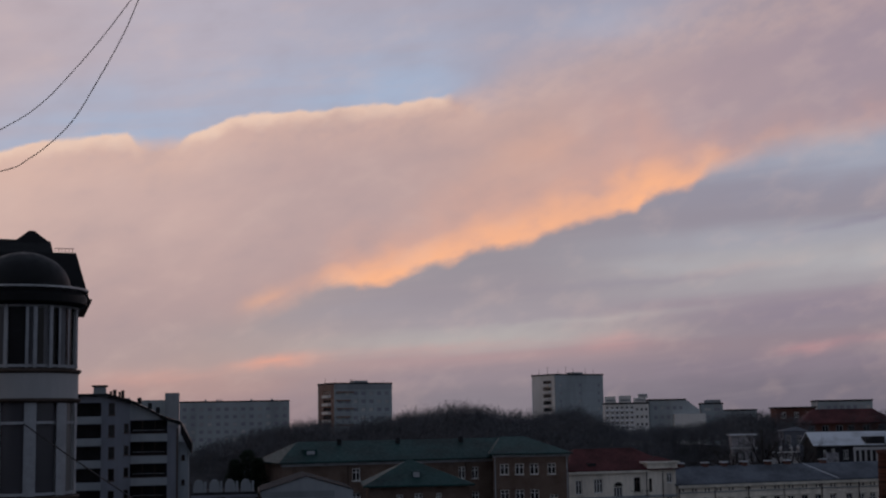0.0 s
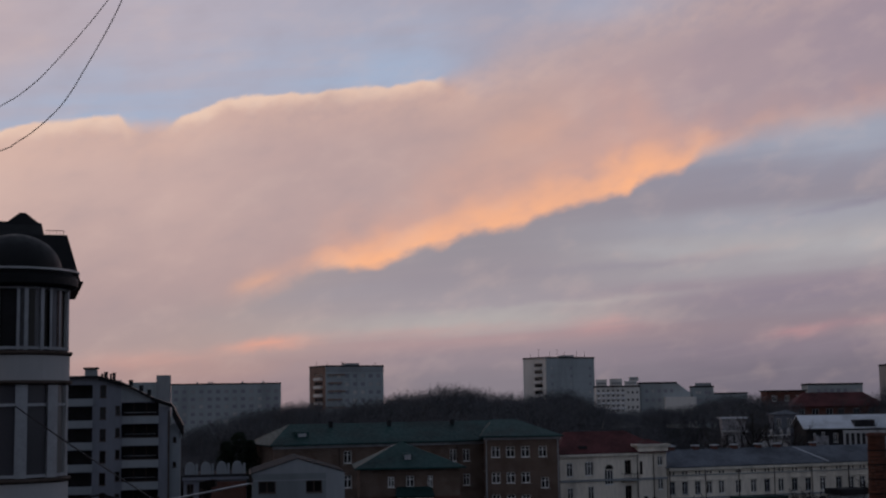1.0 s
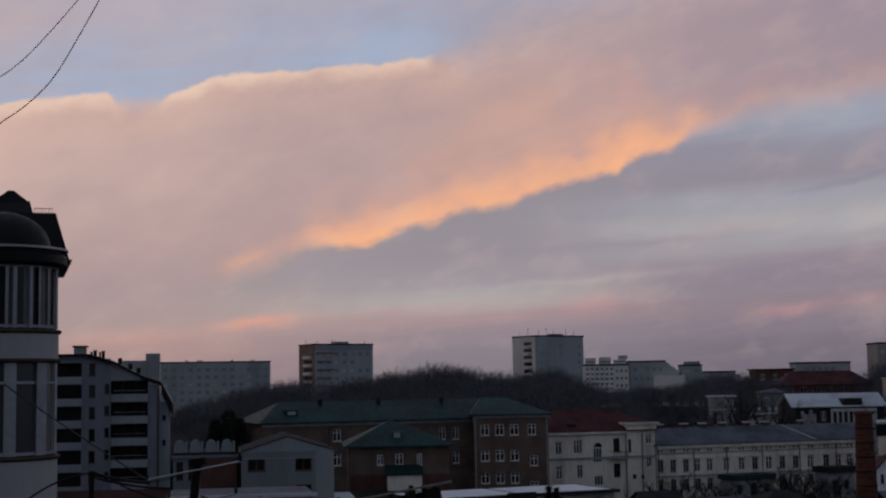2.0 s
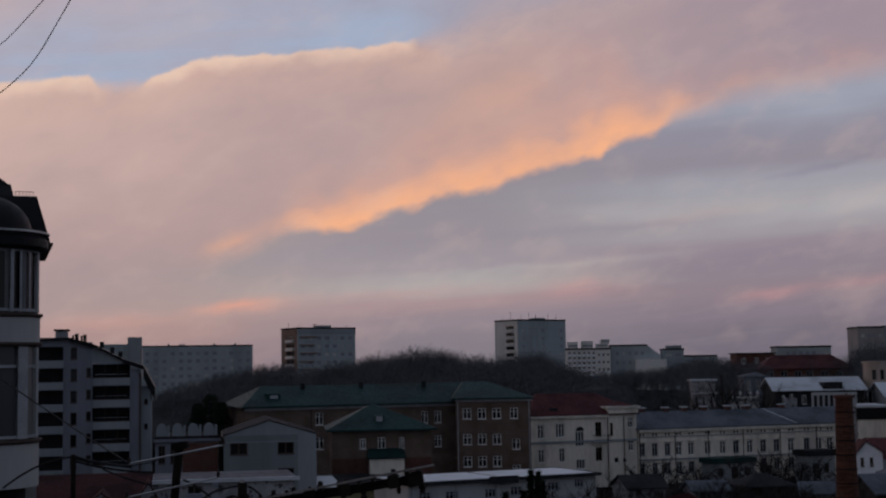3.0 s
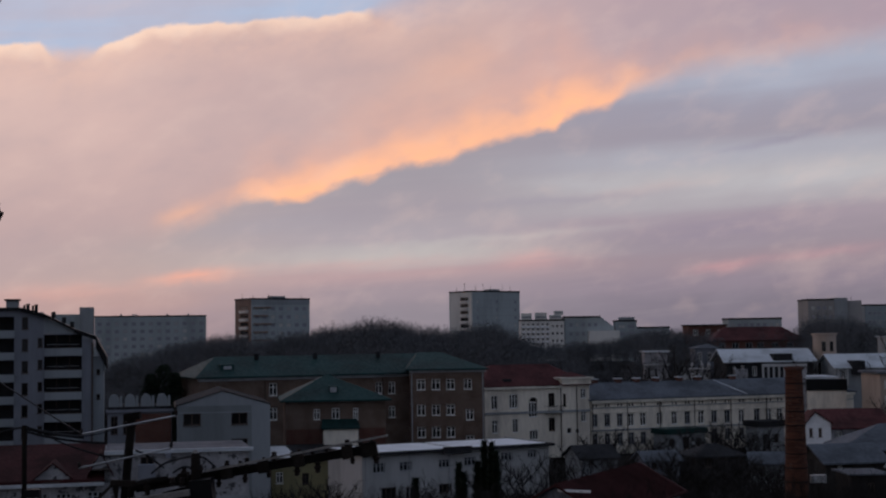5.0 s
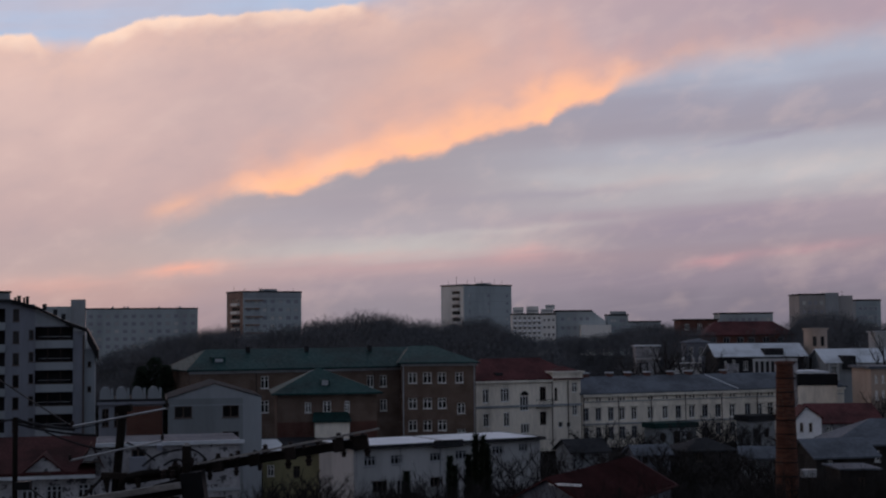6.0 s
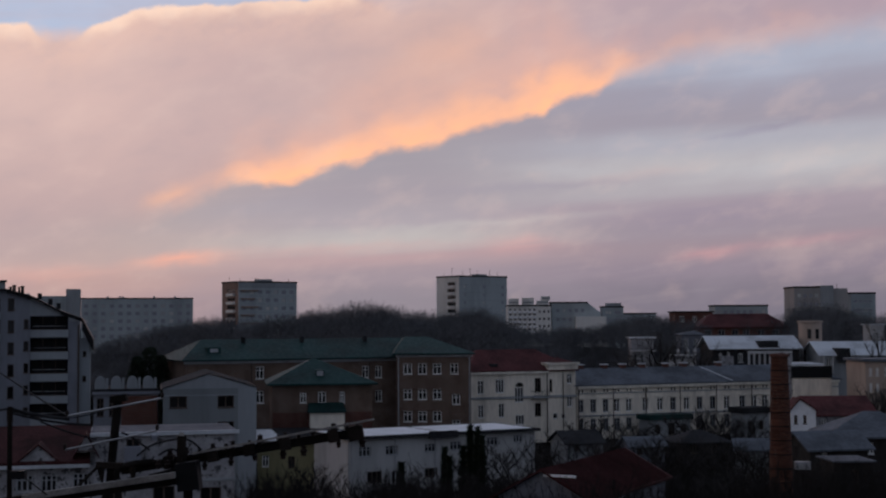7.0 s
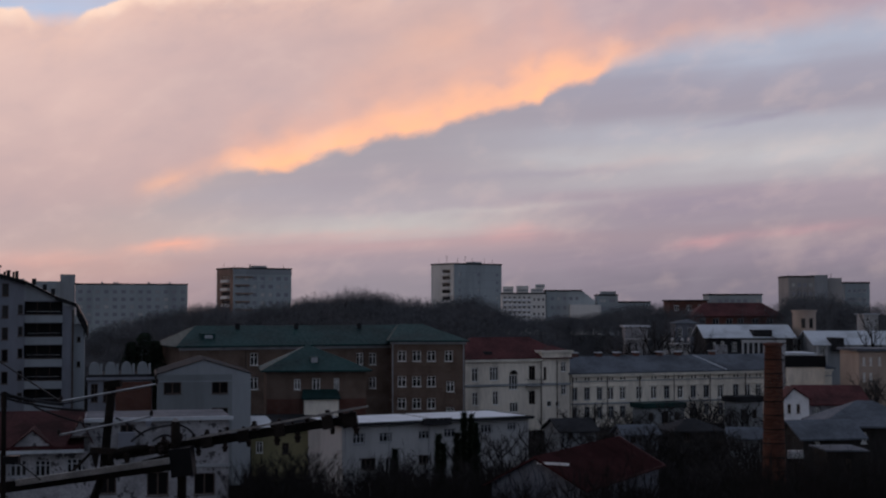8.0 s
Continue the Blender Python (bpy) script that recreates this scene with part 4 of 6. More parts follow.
for x, z in ((8.6, 22.0), (9.9, 21.3), (10.9, 20.75)):
    part("roof_hatch", boxes((x, x + 0.5, 0.6, 1.4, z, z + 0.75)), M["dark_roof"], flat)
st = part("roof_stack", boxes((2.98, 4.44, 3, 5, TOP + 0.6, TOP + 1.5)), M["panel_dark"], flat, "square roof vent stack")
part("stack_cover", boxes((2.78, 4.64, 2.8, 5.2, TOP + 1.55, TOP + 1.75)), M["dark_roof"], st)
for x, w, h in ((5.3, 0.35, 0.75), (5.75, 0.5, 0.95), (6.35, 0.3, 0.7), (6.75, 0.45, 0.85)):
    bm = bmesh.new()
    rod(bm, (x, 1.2, 22.4), (x, 1.2, 22.75 + h), w / 2, w / 2.4, 8)
    pot = part("chimney_pot", bm, M["dark_roof"], flat)
    bm = bmesh.new()
    rod(bm, (x, 1.2, 22.75 + h), (x, 1.2, 22.85 + h), w / 1.6, w / 2, 8)
    part("pot_cowl", bm, M["iron"], pot)

# ---------------------------------------------------------------- house with the scalloped parapet
scal = thing("parapet_house", pose(-39.46, 152, 1.0, 0, 0, 14), "small grey house with a scalloped white parapet", "house")
L, EAVES = 7.02, 11.34
shell(scal, L, 9.0, 0, EAVES, "flat_grey", front=[(0.34, 8.61, 0.74, 2.00, 'mt', 'dark_frame'), (1.66, 8.59, 0.65, 2.00, 'mt', 'dark_frame'), (0.44, 5.61, 0.64, 1.56, 'mt', 'dark_frame')])
part("cornice", boxes((-0.2, L + 0.2, -0.3, -0.004, EAVES - 0.3, EAVES)), M["flat_grey"], scal)
part("brick_bay", boxes((3.0, L - 0.1, -0.5, -0.305, 0, EAVES - 0.5)), M["red_brick"], scal, "brown brick bay under the parapet")
for k in range(4):
    bm = bmesh.new()
    cw, hh = L / 4 * 0.66, 1.39
    pts = [(0, 0), (cw, 0)] + [(cw / 2 + cw / 2 * math.cos(a), hh * 0.45 + hh * 0.55 * math.sin(a)) for a in [math.pi * q / 10 for q in range(11)]]
    fr = [bm.verts.new((x, 0, z)) for x, z in pts]
    bm.faces.new(fr)
    g = bmesh.ops.extrude_face_region(bm, geom=bm.faces[:])
    bmesh.ops.translate(bm, verts=[v for v in g["geom"] if isinstance(v, bmesh.types.BMVert)], vec=(0, 1.2, 0))
    bmesh.ops.recalc_face_normals(bm, faces=bm.faces[:])
    s = part("parapet_arch", bm, M["pale_render"], scal)
    s.location = (k * L / 4 + 0.1, 0, EAVES + 0.302)
    part("parapet_pier", boxes((k * L / 4 + cw + 0.15, k * L / 4 + cw + 0.4, 0.0, 0.3, EAVES + 0.302, EAVES + 1.5)), M["pale_render"], scal)
part("roof", boxes((0, L, -0.1, 9.0, EAVES + 0.002, EAVES + 0.3)), M["dark_roof"], scal)

# ---------------------------------------------------------------- turret house beside the window
TY = 34.0
tur = thing("turret_house", pose(-13.26, TY, 1.0), "white house turret with bay windows and a black dome", "house")
RT = 1.38
BAY = 69.0
ZC1, ZC0, ZS1, ZB1, ZB0, ZL0 = [22.56, 22.1, 20.51, 20.39, 19.75, 17.37]


def bay(z0, z1, posts, transoms, panes):
    """One storey of the round bay: posts and transoms with panes between, a rail above and below."""
    for a, wdeg in posts:
        bm = bmesh.new()
        lathe(bm, [(RT - 0.14, z0), (RT + 0.01, z0), (RT + 0.01, z1), (RT - 0.14, z1), (RT - 0.14, z0)], 3, radians(a - wdeg / 2 - BAY), radians(a + wdeg / 2 - BAY))
        part("mullion", bm, M["old_frame"], tur)
    for z in transoms:
        bm = bmesh.new()
        lathe(bm, [(RT - 0.1, z - 0.035), (RT - 0.004, z - 0.035), (RT - 0.004, z + 0.035), (RT - 0.1, z + 0.035), (RT - 0.1, z - 0.035)], 40, radians(-185), radians(25))
        part("transom", bm, M["old_frame"], tur)
    for a0, a1, mat in panes:
        bm = bmesh.new()
        lathe(bm, [(RT - 0.08, z0), (RT - 0.07, z0), (RT - 0.07, z1), (RT - 0.08, z1), (RT - 0.08, z0)], 6, radians(a0 - BAY), radians(a1 - BAY))
        part("pane", bm, M[mat], tur)


bay(ZS1, ZC0 + 0.05, [(-72, 8), (-40, 7), (-16.5, 4), (4.7, 3), (12.7, 4), (29.7, 4), (40.3, 3), (53.7, 2.5), (74, 8)], [ZS1 + 0.05, ZC0 - 0.04], [(-68, -43, "pale_glass"), (-38, -18, "pale_glass"), (-14.4, 3.2, "shade_room"), (6.2, 10.7, "pale_glass"), (14.7, 22.8, "glass"), (22.9, 27.6, "curtain"), (31.7, 38.8, "glass"), (41.8, 45.5, "pale_glass"), (45.6, 52.4, "curtain"), (55, 70, "glass")])
bay(ZL0, ZB0 - 0.02, [(-60, 7), (-22, 3), (9.4, 12), (45, 14), (74, 9)], [ZL0 + 0.05, ZB0 - 0.59, ZB0 - 0.06], [(-56, -24, "pale_glass"), (-20.4, 3.3, "pale_glass"), (15.5, 37.9, "pale_glass"), (52.2, 69.4, "pale_glass")])
for a0, a1, z0, z1 in ((-20, 3.2, ZL0 + 1.0, ZB0 - 0.63), (16.0, 37.5, ZB0 - 0.55, ZB0 - 0.1), (16.0, 37.5, ZL0 + 1.15, ZB0 - 0.63)):
    bm = bmesh.new()
    lathe(bm, [(RT - 0.13, z0), (RT - 0.12, z0), (RT - 0.12, z1), (RT - 0.13, z1), (RT - 0.13, z0)], 6, radians(a0 - BAY), radians(a1 - BAY))
    part("roller_blind", bm, M["curtain"], tur, "pale roller blind behind the glass")
# near-black core gives the shade inside the bay
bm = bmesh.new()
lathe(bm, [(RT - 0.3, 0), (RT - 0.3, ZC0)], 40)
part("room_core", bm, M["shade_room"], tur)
for z0, z1 in ((ZB0, ZB1), (ZL0 - 1.2, ZL0 - 0.09), (0.0, ZL0 - 4.2)):
    bm = bmesh.new()
    lathe(bm, [(RT - 0.2, z0), (RT + 0.02, z0), (RT + 0.02, z1), (RT - 0.2, z1)], 48)
    part("parapet_panel", bm, M["white_wall"], tur, "white rendered parapet band")
for z in (ZS1 - 0.03, ZB0 - 0.0, ZL0 - 0.03):
    bm = bmesh.new()
    lathe(bm, [(RT - 0.1, z - 0.1), (RT + 0.03, z - 0.1), (RT + 0.09, z - 0.05), (RT + 0.09, z), (RT - 0.1, z + 0.03)], 48)
    part("ledge", bm, M["dark_frame"], tur, "dark metal ledge")
bm = bmesh.new()
RC = 1.58
lathe(bm, [(RT - 0.1, ZC0 - 0.02), (RC - 0.1, ZC0 - 0.02), (RC, ZC0 + 0.06), (RC, ZC1 - 0.22), (RC - 0.1, ZC1 - 0.09)], 56)
part("cornice", bm, M["black_roof"], tur, "projecting dark cornice")
bm = bmesh.new()
lathe(bm, [(RC - 0.02, ZC1 - 0.085), (RC + 0.035, ZC1 - 0.06), (RC + 0.035, ZC1 - 0.01), (RC - 0.1, ZC1 + 0.005)], 56)
part("cornice_gutter", bm, M["zinc"], tur, "pale metal gutter round the cornice")
bm = bmesh.new()
RD = 1.18
DH = 0.97
lathe(bm, [(RD * math.cos(a), ZC1 + DH * math.sin(a)) for a in [math.pi / 2 * k / 14 for k in range(14)]] + [(0.01, ZC1 + DH)], 48)
for f in bm.faces:
    f.smooth = True
part("dome", bm, M["black_roof"], tur, "black sheet-metal dome")
# mansard of the house behind the dome, its flank turned away
XM, TURN = 1.32, 21.0
z0, z1 = 22.39, 23.68
xt, zt, zr = -0.34, 24.37, 24.08
xa, xb = -1.57, -1.0
bm = bmesh.new()
quadbox(bm, [(-7, 0, z0), (0, 0, z0), (0, 5.3, z0), (-7, 5.3, z0), (-7, 0.5, z1), (xt, 0.5, z1), (xt, 4.8, z1), (-7, 4.8, z1)])
man = part("mansard_roof", bm, M["black_roof"], tur, "black steep mansard roof")
bm = bmesh.new()
quadbox(bm, [(-7, 0.8, z1 + 0.002), (xb + 0.08, 0.8, z1 + 0.002), (xb + 0.08, 4.2, z1 + 0.002), (-7, 4.2, z1 + 0.002), (-7, 1.2, zt - 0.12), (xb, 1.2, zr), (xb, 3.9, zr), (-7, 3.9, zt - 0.12)])
quadbox(bm, [(xa - 0.4, 1.15, zr - 0.05), (xb - 0.01, 1.15, zr - 0.05), (xb - 0.01, 3.8, zr - 0.05), (xa - 0.4, 3.8, zr - 0.05), (xa, 1.3, zt), (xa + 0.15, 1.3, zt), (xa + 0.15, 3.7, zt), (xa, 3.7, zt)])
upr = part("upper_roof", bm, M["black_roof"], tur, "raised black ridge of the roof")
wallb = part("wall", boxes((-7, -0.3, 0.1, 5.0, 0, z0 - 0.002)), M["white_wall"], tur)
eav = part("eaves", boxes((-7, 0.06, -0.08, 5.35, z0 - 0.06, z0 - 0.003)), M["dark_frame"], tur)
bm = bmesh.new()
for k in range(6):
    rod(bm, (xb + 0.12 + k * 0.09, 0.7, z1), (xb + 0.12 + k * 0.09, 0.7, z1 + 0.14), 0.006, n=4)
rod(bm, (xb + 0.1, 0.7, z1 + 0.14), (xb + 0.6, 0.7, z1 + 0.14), 0.008, n=4)
rail = part("roof_railing", bm, M["iron"], tur)
for ob in (man, upr, wallb, eav, rail):
    ob.matrix_basis = pose(XM, 1.2, 0, 0, 0, TURN)

# ---------------------------------------------------------------- brick factory chimney
CY = 92.0
chim = thing("brick_chimney", pose(22.22, CY, 1.0), "tall tapering red brick factory chimney with iron bands", "chimney")
HC = 16.62
R1, R0 = 0.55, 0.99
bm = bmesh.new()
lathe(bm, [(R0 + (R1 - R0) * k / 20, HC * k / 20) for k in range(21)] + [(R1 * 0.7, HC), (R1 * 0.7, HC - 1.5)], 28)
part("shaft", bm, brickwork("chimney_brick", (0.135, 0.050, 0.032), (0.10, 0.07, 0.06), 1.3, 0.6), chim)
for k in range(1, 13):
    z = HC - 0.15 - k * 0.93
    r = R0 + (R1 - R0) * z / HC
    bm = bmesh.new()
    lathe(bm, [(r - 0.02, z), (r + 0.03, z), (r + 0.03, z + 0.08), (r - 0.02, z + 0.08)], 28)
    part("iron_band", bm, M["iron"], chim)
bm = bmesh.new()
lathe(bm, [(R1 * 0.9, HC - 0.2), (R1 + 0.09, HC - 0.12), (R1 + 0.09, HC + 0.06), (R1 * 0.72, HC + 0.1), (R1 * 0.72, HC - 0.1)], 28)
part("crown", bm, M["red_brick"], chim)

# ---------------------------------------------------------------- far blocks on the rise


def storeys(x0, x1, n, zs, w, h, *style):
    step = (x1 - x0 - w) / max(1, n - 1)
    return [(x0 + step * k, z, w, h, *style) for z in zs for k in range(n)]


def far_block(name, label, m, w, dep, h, mat, side_mat=None, front=(), left=(), right=(), roof="dark_roof", category="apartment block"):
    ob = thing(name, m, label, category)
    face(ob, pose(0, 0, 0), w, 0, h, mat, front)
    face(ob, pose(w, 0.4, 0, 0, 0, 90), dep - 0.8, 0, h, side_mat or mat, right)
    face(ob, pose(0, dep - 0.4, 0, 0, 0, -90), dep - 0.8, 0, h, side_mat or mat, left)
    face(ob, pose(w, dep, 0, 0, 0, 180), w, 0, h, mat)
    part("roof", boxes((-0.15, w + 0.15, -0.15, dep + 0.15, h, h + 0.5)), M[roof], ob)
    part("interior", boxes((0.8, w - 0.8, 0.8, dep - 0.8, 0, h - 0.1)), M["shade_room"], ob)
    return ob


def mast(parent, x, y, z, h, arms=()):
    bm = bmesh.new()
    rod(bm, (x, y, z), (x, y, z + h), 0.09, 0.05, n=5)
    for f, half in arms:
        rod(bm, (x - half, y, z + h * f), (x + half, y, z + h * f), 0.05, n=4)
    part("antenna", bm, M["iron"], parent)


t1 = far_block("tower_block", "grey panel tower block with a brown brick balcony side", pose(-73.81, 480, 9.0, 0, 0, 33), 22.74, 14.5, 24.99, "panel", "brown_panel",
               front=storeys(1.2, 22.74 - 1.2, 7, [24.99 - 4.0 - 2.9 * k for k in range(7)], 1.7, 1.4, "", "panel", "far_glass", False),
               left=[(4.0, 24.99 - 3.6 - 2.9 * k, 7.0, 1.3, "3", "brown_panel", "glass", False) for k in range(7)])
H1, L1 = 24.99, 22.74
for k in range(7):
    p = part("balcony_front", boxes((-0.9, -0.01, 3.0, 9.2, H1 - 4.8 - 2.9 * k, H1 - 3.8 - 2.9 * k)), M["panel_light"], t1, "pale balcony parapet")
# raised brown strips stand in for the dark of recessed loggias
for k in range(7):
    part("balcony_strip", boxes((0.7, 6.2 if k % 2 else 7.4, -0.35, -0.01, H1 - 3.1 - 2.9 * k, H1 - 2.6 - 2.9 * k)), M["brown_panel"], t1, "dark strip drawn for a recessed balcony")
part("attic_band", boxes((-0.05, L1 + 0.05, -0.08, -0.004, H1 - 1.9, H1 + 0.1)), M["panel_dark"], t1, "dark attic band")
part("lift_house", boxes((L1 * 0.45, L1 * 0.68, 5, 9, H1 + 0.5, H1 + 1.4)), M["panel_dark"], t1)
mast(t1, 1.0, 1.0, H1, 1.6)
mast(t1, -0.0, 8.0, H1, 2.2)
mast(t1, L1 * 0.33, 2.0, H1, 1.7, ((0.95, 0.9), (0.6, 0.5)))
mast(t1, L1 * 0.9, 2.0, H1, 1.6)
for k in range(1, 7):
    part("panel_joint", boxes((0.05, L1 - 0.05, -0.02, -0.004, H1 - 1.9 - 2.9 * k, H1 - 1.78 - 2.9 * k)), M["panel_dark"], t1)

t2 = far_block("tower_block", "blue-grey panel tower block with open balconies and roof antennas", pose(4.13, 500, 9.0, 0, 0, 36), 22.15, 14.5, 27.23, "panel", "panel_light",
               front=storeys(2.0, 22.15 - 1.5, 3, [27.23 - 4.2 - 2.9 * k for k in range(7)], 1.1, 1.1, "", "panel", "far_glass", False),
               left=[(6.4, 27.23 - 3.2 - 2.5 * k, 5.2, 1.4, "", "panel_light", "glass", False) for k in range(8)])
H1, L1 = 27.23, 22.15
for k in range(8):
    p = part("balcony_front", boxes((-1.0, -0.01, 2.6, 7.0, H1 - 4.05 - 2.5 * k, H1 - 3.25 - 2.5 * k)), M["panel_light"], t2, "pale balcony parapet")
for x, y, h in ((0.3, 5, 3.4), (0.2, 10, 2.0), (3.0, 2, 2.4), (6.5, 2, 3.2), (10.5, 3, 2.6), (15.5, 2, 2.8), (20.0, 3, 2.4)):
    mast(t2, x, y, H1, h, ((0.9, 0.4),) if h > 3 else ())
part("lift_house", boxes((L1 * 0.55, L1 * 0.75, 5, 9, H1 + 0.5, H1 + 1.3)), M["panel_dark"], t2)
for k in range(1, 8):
    part("panel_joint", boxes((0.05, L1 - 0.05, -0.02, -0.004, H1 - 2.9 * k, H1 + 0.1 - 2.9 * k)), M["panel_dark"], t2)

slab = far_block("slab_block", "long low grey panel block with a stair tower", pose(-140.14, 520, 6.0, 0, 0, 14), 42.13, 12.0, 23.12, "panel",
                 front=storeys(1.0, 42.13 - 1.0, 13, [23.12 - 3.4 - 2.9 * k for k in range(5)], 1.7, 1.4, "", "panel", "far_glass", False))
H1, L1 = 23.12, 42.13
part("stair_tower", boxes((-5.57, -0.2, 0.5, 6.5, 0, 26.98)), M["panel_dark"], slab, "square stair tower above the roof")
part("rear_wing", boxes((-15.84, -5.57 - 0.02, 2.0, 12, 0, 24.36)), M["panel"], slab)
for x in (9.5, 14.0, 15.2, 27.0, 35.0):
    part("roof_vent", boxes((x, x + 0.8, 3, 4, H1 + 0.5, H1 + 1.1)), M["panel_dark"], slab)

pale = far_block("panel_block", "pale panel housing block with rows of small balconies", pose(19.53, 450, 8.0, 0, 0, 0), 14.32, 12.0, 16.72, "panel_light",
                 front=storeys(0.5, 9.3, 6, [16.72 - 1.5 - 1.62 * k for k in range(6)], 0.9, 0.8, "", "panel_light", "pale_glass", False) + storeys(10.2, 13.9, 3, [16.72 - 2.2 - 2.4 * k for k in range(3)], 0.8, 0.9, "", "panel_light", "pale_glass", False))
H1 = 16.72
for x0, x1, z0, z1 in ((0.4, 3.8, 0.5, 2.6), (5.0, 8.8, 0.5, 2.8), (9.8, 13.6, 0.5, 1.9), (11.3, 14.2, 1.92, 3.3)):
    part("roof_storey", boxes((x0, x1, 2, 6, H1 + z0, H1 + z1)), M["panel_light"], pale)
    # thin darker plate on the front, shade drawn as a strip
    part("roof_storey_shade", boxes((x0 + 0.2, x1 - 0.2, 1.95, 1.99, H1 + z0 + 0.5, H1 + z0 + 1.1)), M["panel_dark"], pale)
for k in range(30):
    x, z = 0.35 + (k % 6) * 1.58 + 0.3 * ((k // 6) % 2), H1 - 2.25 - 1.62 * (k // 6)
    part("balcony_front", boxes((x, x + 1.0, -0.6, -0.01, z, z + 0.5)), M["snow"], pale, "white balcony front")

gray2 = far_block("stepped_block", "grey housing block stepping down at one end", pose(34.19, 452, 8.0, 0, 0, 0), 11.76, 12.0, 17.68, "panel",
                  front=storeys(1.5, 11.76 - 1.0, 5, [17.68 - 3.0 - 3.0 * k for k in range(3)], 1.1, 1.2, "", "panel", "far_glass", False))
H1, L1 = 17.68, 11.76
bm = bmesh.new()
quadbox(bm, [(L1 + 0.01, 0.2, 0), (L1 + 4.5, 0.2, 0), (L1 + 4.5, 11, 0), (L1 + 0.01, 11, 0), (L1 + 0.01, 0.2, H1 + 0.3), (L1 + 4.5, 0.2, H1 - 3.2), (L1 + 4.5, 11, H1 - 3.2), (L1 + 0.01, 11, H1 + 0.3)])
part("stepped_end", bm, M["panel"], gray2)
part("low_wing", boxes((L1 - 4, L1 + 6, -3.0, -0.01, 0, H1 - 4.4)), M["panel_light"], gray2)
blk3 = far_block("small_block", "small grey flat-roofed block with dark windows", pose(51.53, 455, 8.0, 0, 0, 0), 6.76, 9.0, 16.21, "panel",
                 front=storeys(0.7, 6.76 - 0.7, 2, [16.21 - 2.2, 16.21 - 4.6], 2.2, 1.1, "m", "panel", "far_glass", False))
part("roof_room", boxes((1.4, 6.4, 2, 6, 16.21 + 0.5, 16.21 + 1.5)), M["panel_dark"], blk3)
far_block("low_block", "low distant grey block among trees", pose(60.22, 470, 8.0, 0, 0, 0), 11.26, 9.0, 14.01, "panel",
          front=storeys(0.7, 10.0, 6, [4.0], 1.0, 1.1, "", "panel", "far_glass", False))

rt = far_block("tower_block", "grey-brown panel tower block seen through haze", pose(108.95, 430, 8.0, 0, 0, 0), 12.25, 13.0, 21.85, "panel_warm",
               front=storeys(1.0, 12.25 - 1.0, 6, [21.85 - 3.0 - 2.9 * k for k in range(6)], 1.2, 1.2, "", "panel", "far_glass", False))
part("raised_part", boxes((8.16, 12.25, -0.3, 8.0, 0, 22.57)), M["panel_dark"], rt, "taller darker stair bay")
part("side_bay", boxes((12.25 + 0.01, 17.22, 1.5, 12.0, 0, 21.68)), M["panel_warm"], rt)
mast(rt, 14.02, 2, 21.68, 1.4)
rt2 = far_block("tower_block", "pale narrow panel block in the distance", pose(129.67, 440, 8.0, 0, 0, 0), 7.98, 12.0, 20.08, "panel", 
                front=storeys(1.0, 7.98 - 1.0, 4, [20.08 - 3.0 - 2.9 * k for k in range(6)], 1.1, 1.2, "", "panel_light", "far_glass", False))
far_block("slab_block", "long grey-green flat block behind the red roof", pose(83.89, 430, 8.0, 0, 0, 0), 16.69, 10.0, 16.15, "panel",
          front=storeys(0.8, 16.0, 8, [16.15 - 2.4, 16.15 - 5.2], 1.3, 1.2, "", "panel", "far_glass", False))

# ---------------------------------------------------------------- villas and halls on the slope


def villa(name, label, m, w, dep, h, mat, roof, rise, roof_mat, front=(), left=(), category="house", ridge=None, over=0.4, peak=0.5):
    ob = thing(name, m, label, category)
    shell(ob, w, dep, 0, h, mat, front, left=left)
    if roof == "hip":
        r = part("roof", hip_roof(w, dep, rise, over, ridge), M[roof_mat], ob)
        r.location.z = h + 0.19
    elif roof == "flat":
        part("roof", boxes((-over, w + over, -over, dep + over, h, h + rise)), M[roof_mat], ob)
    else:
        r = part("roof", gable_roof(w, dep, rise, over, roof, 0.15, peak), M[roof_mat], ob)
        r.location.z = h + 0.16
        for yy, ww, turn in (((0, w, 0), (dep - 0.4, w, 0)) if roof == "y" else ((0, dep, 90), (0, dep, -90))):
            g = part("gable", gable_end(ww, rise, 0.4, peak), M[mat], ob)
            g.matrix_basis = pose(0, yy, h + 0.002) if roof == "y" else pose(0.4 if turn > 0 else w - 0.4, 0 if turn > 0 else dep, h + 0.002, 0, 0, turn)
    return ob


villa("red_roofed_hall", "large brick hall with a dark red hipped roof", pose(60.56, 330, 8.0, 0, 0, 0), 21.81, 14.0, 10.0, "red_brick", "hip", 3.28, "red_roof",
      [(1.36, 7.95, 1.50, 1.64, 'm', 'old_frame'), (4.63, 7.95, 1.50, 1.64, 'm', 'old_frame'), (7.90, 7.95, 1.50, 1.64, 'm', 'old_frame'), (10.63, 7.95, 1.50, 1.64, 'm', 'old_frame'), (14.18, 7.95, 1.50, 1.64, 'm', 'old_frame'), (17.72, 7.95, 1.50, 1.64, 'm', 'old_frame')], ridge=(4.0, 18.0))
villa("brick_house", "dark red brick house with a flat roof", pose(58.16, 350, 8.0, 0, 0, 0), 9.53, 10.0, 13.93, "red_brick", "flat", 0.3, "dark_roof", [(1.14, 11.47, 1.16, 1.45, 'm'), (4.33, 11.47, 1.15, 1.45, 'm'), (7.22, 11.47, 1.01, 1.45, 'm')])
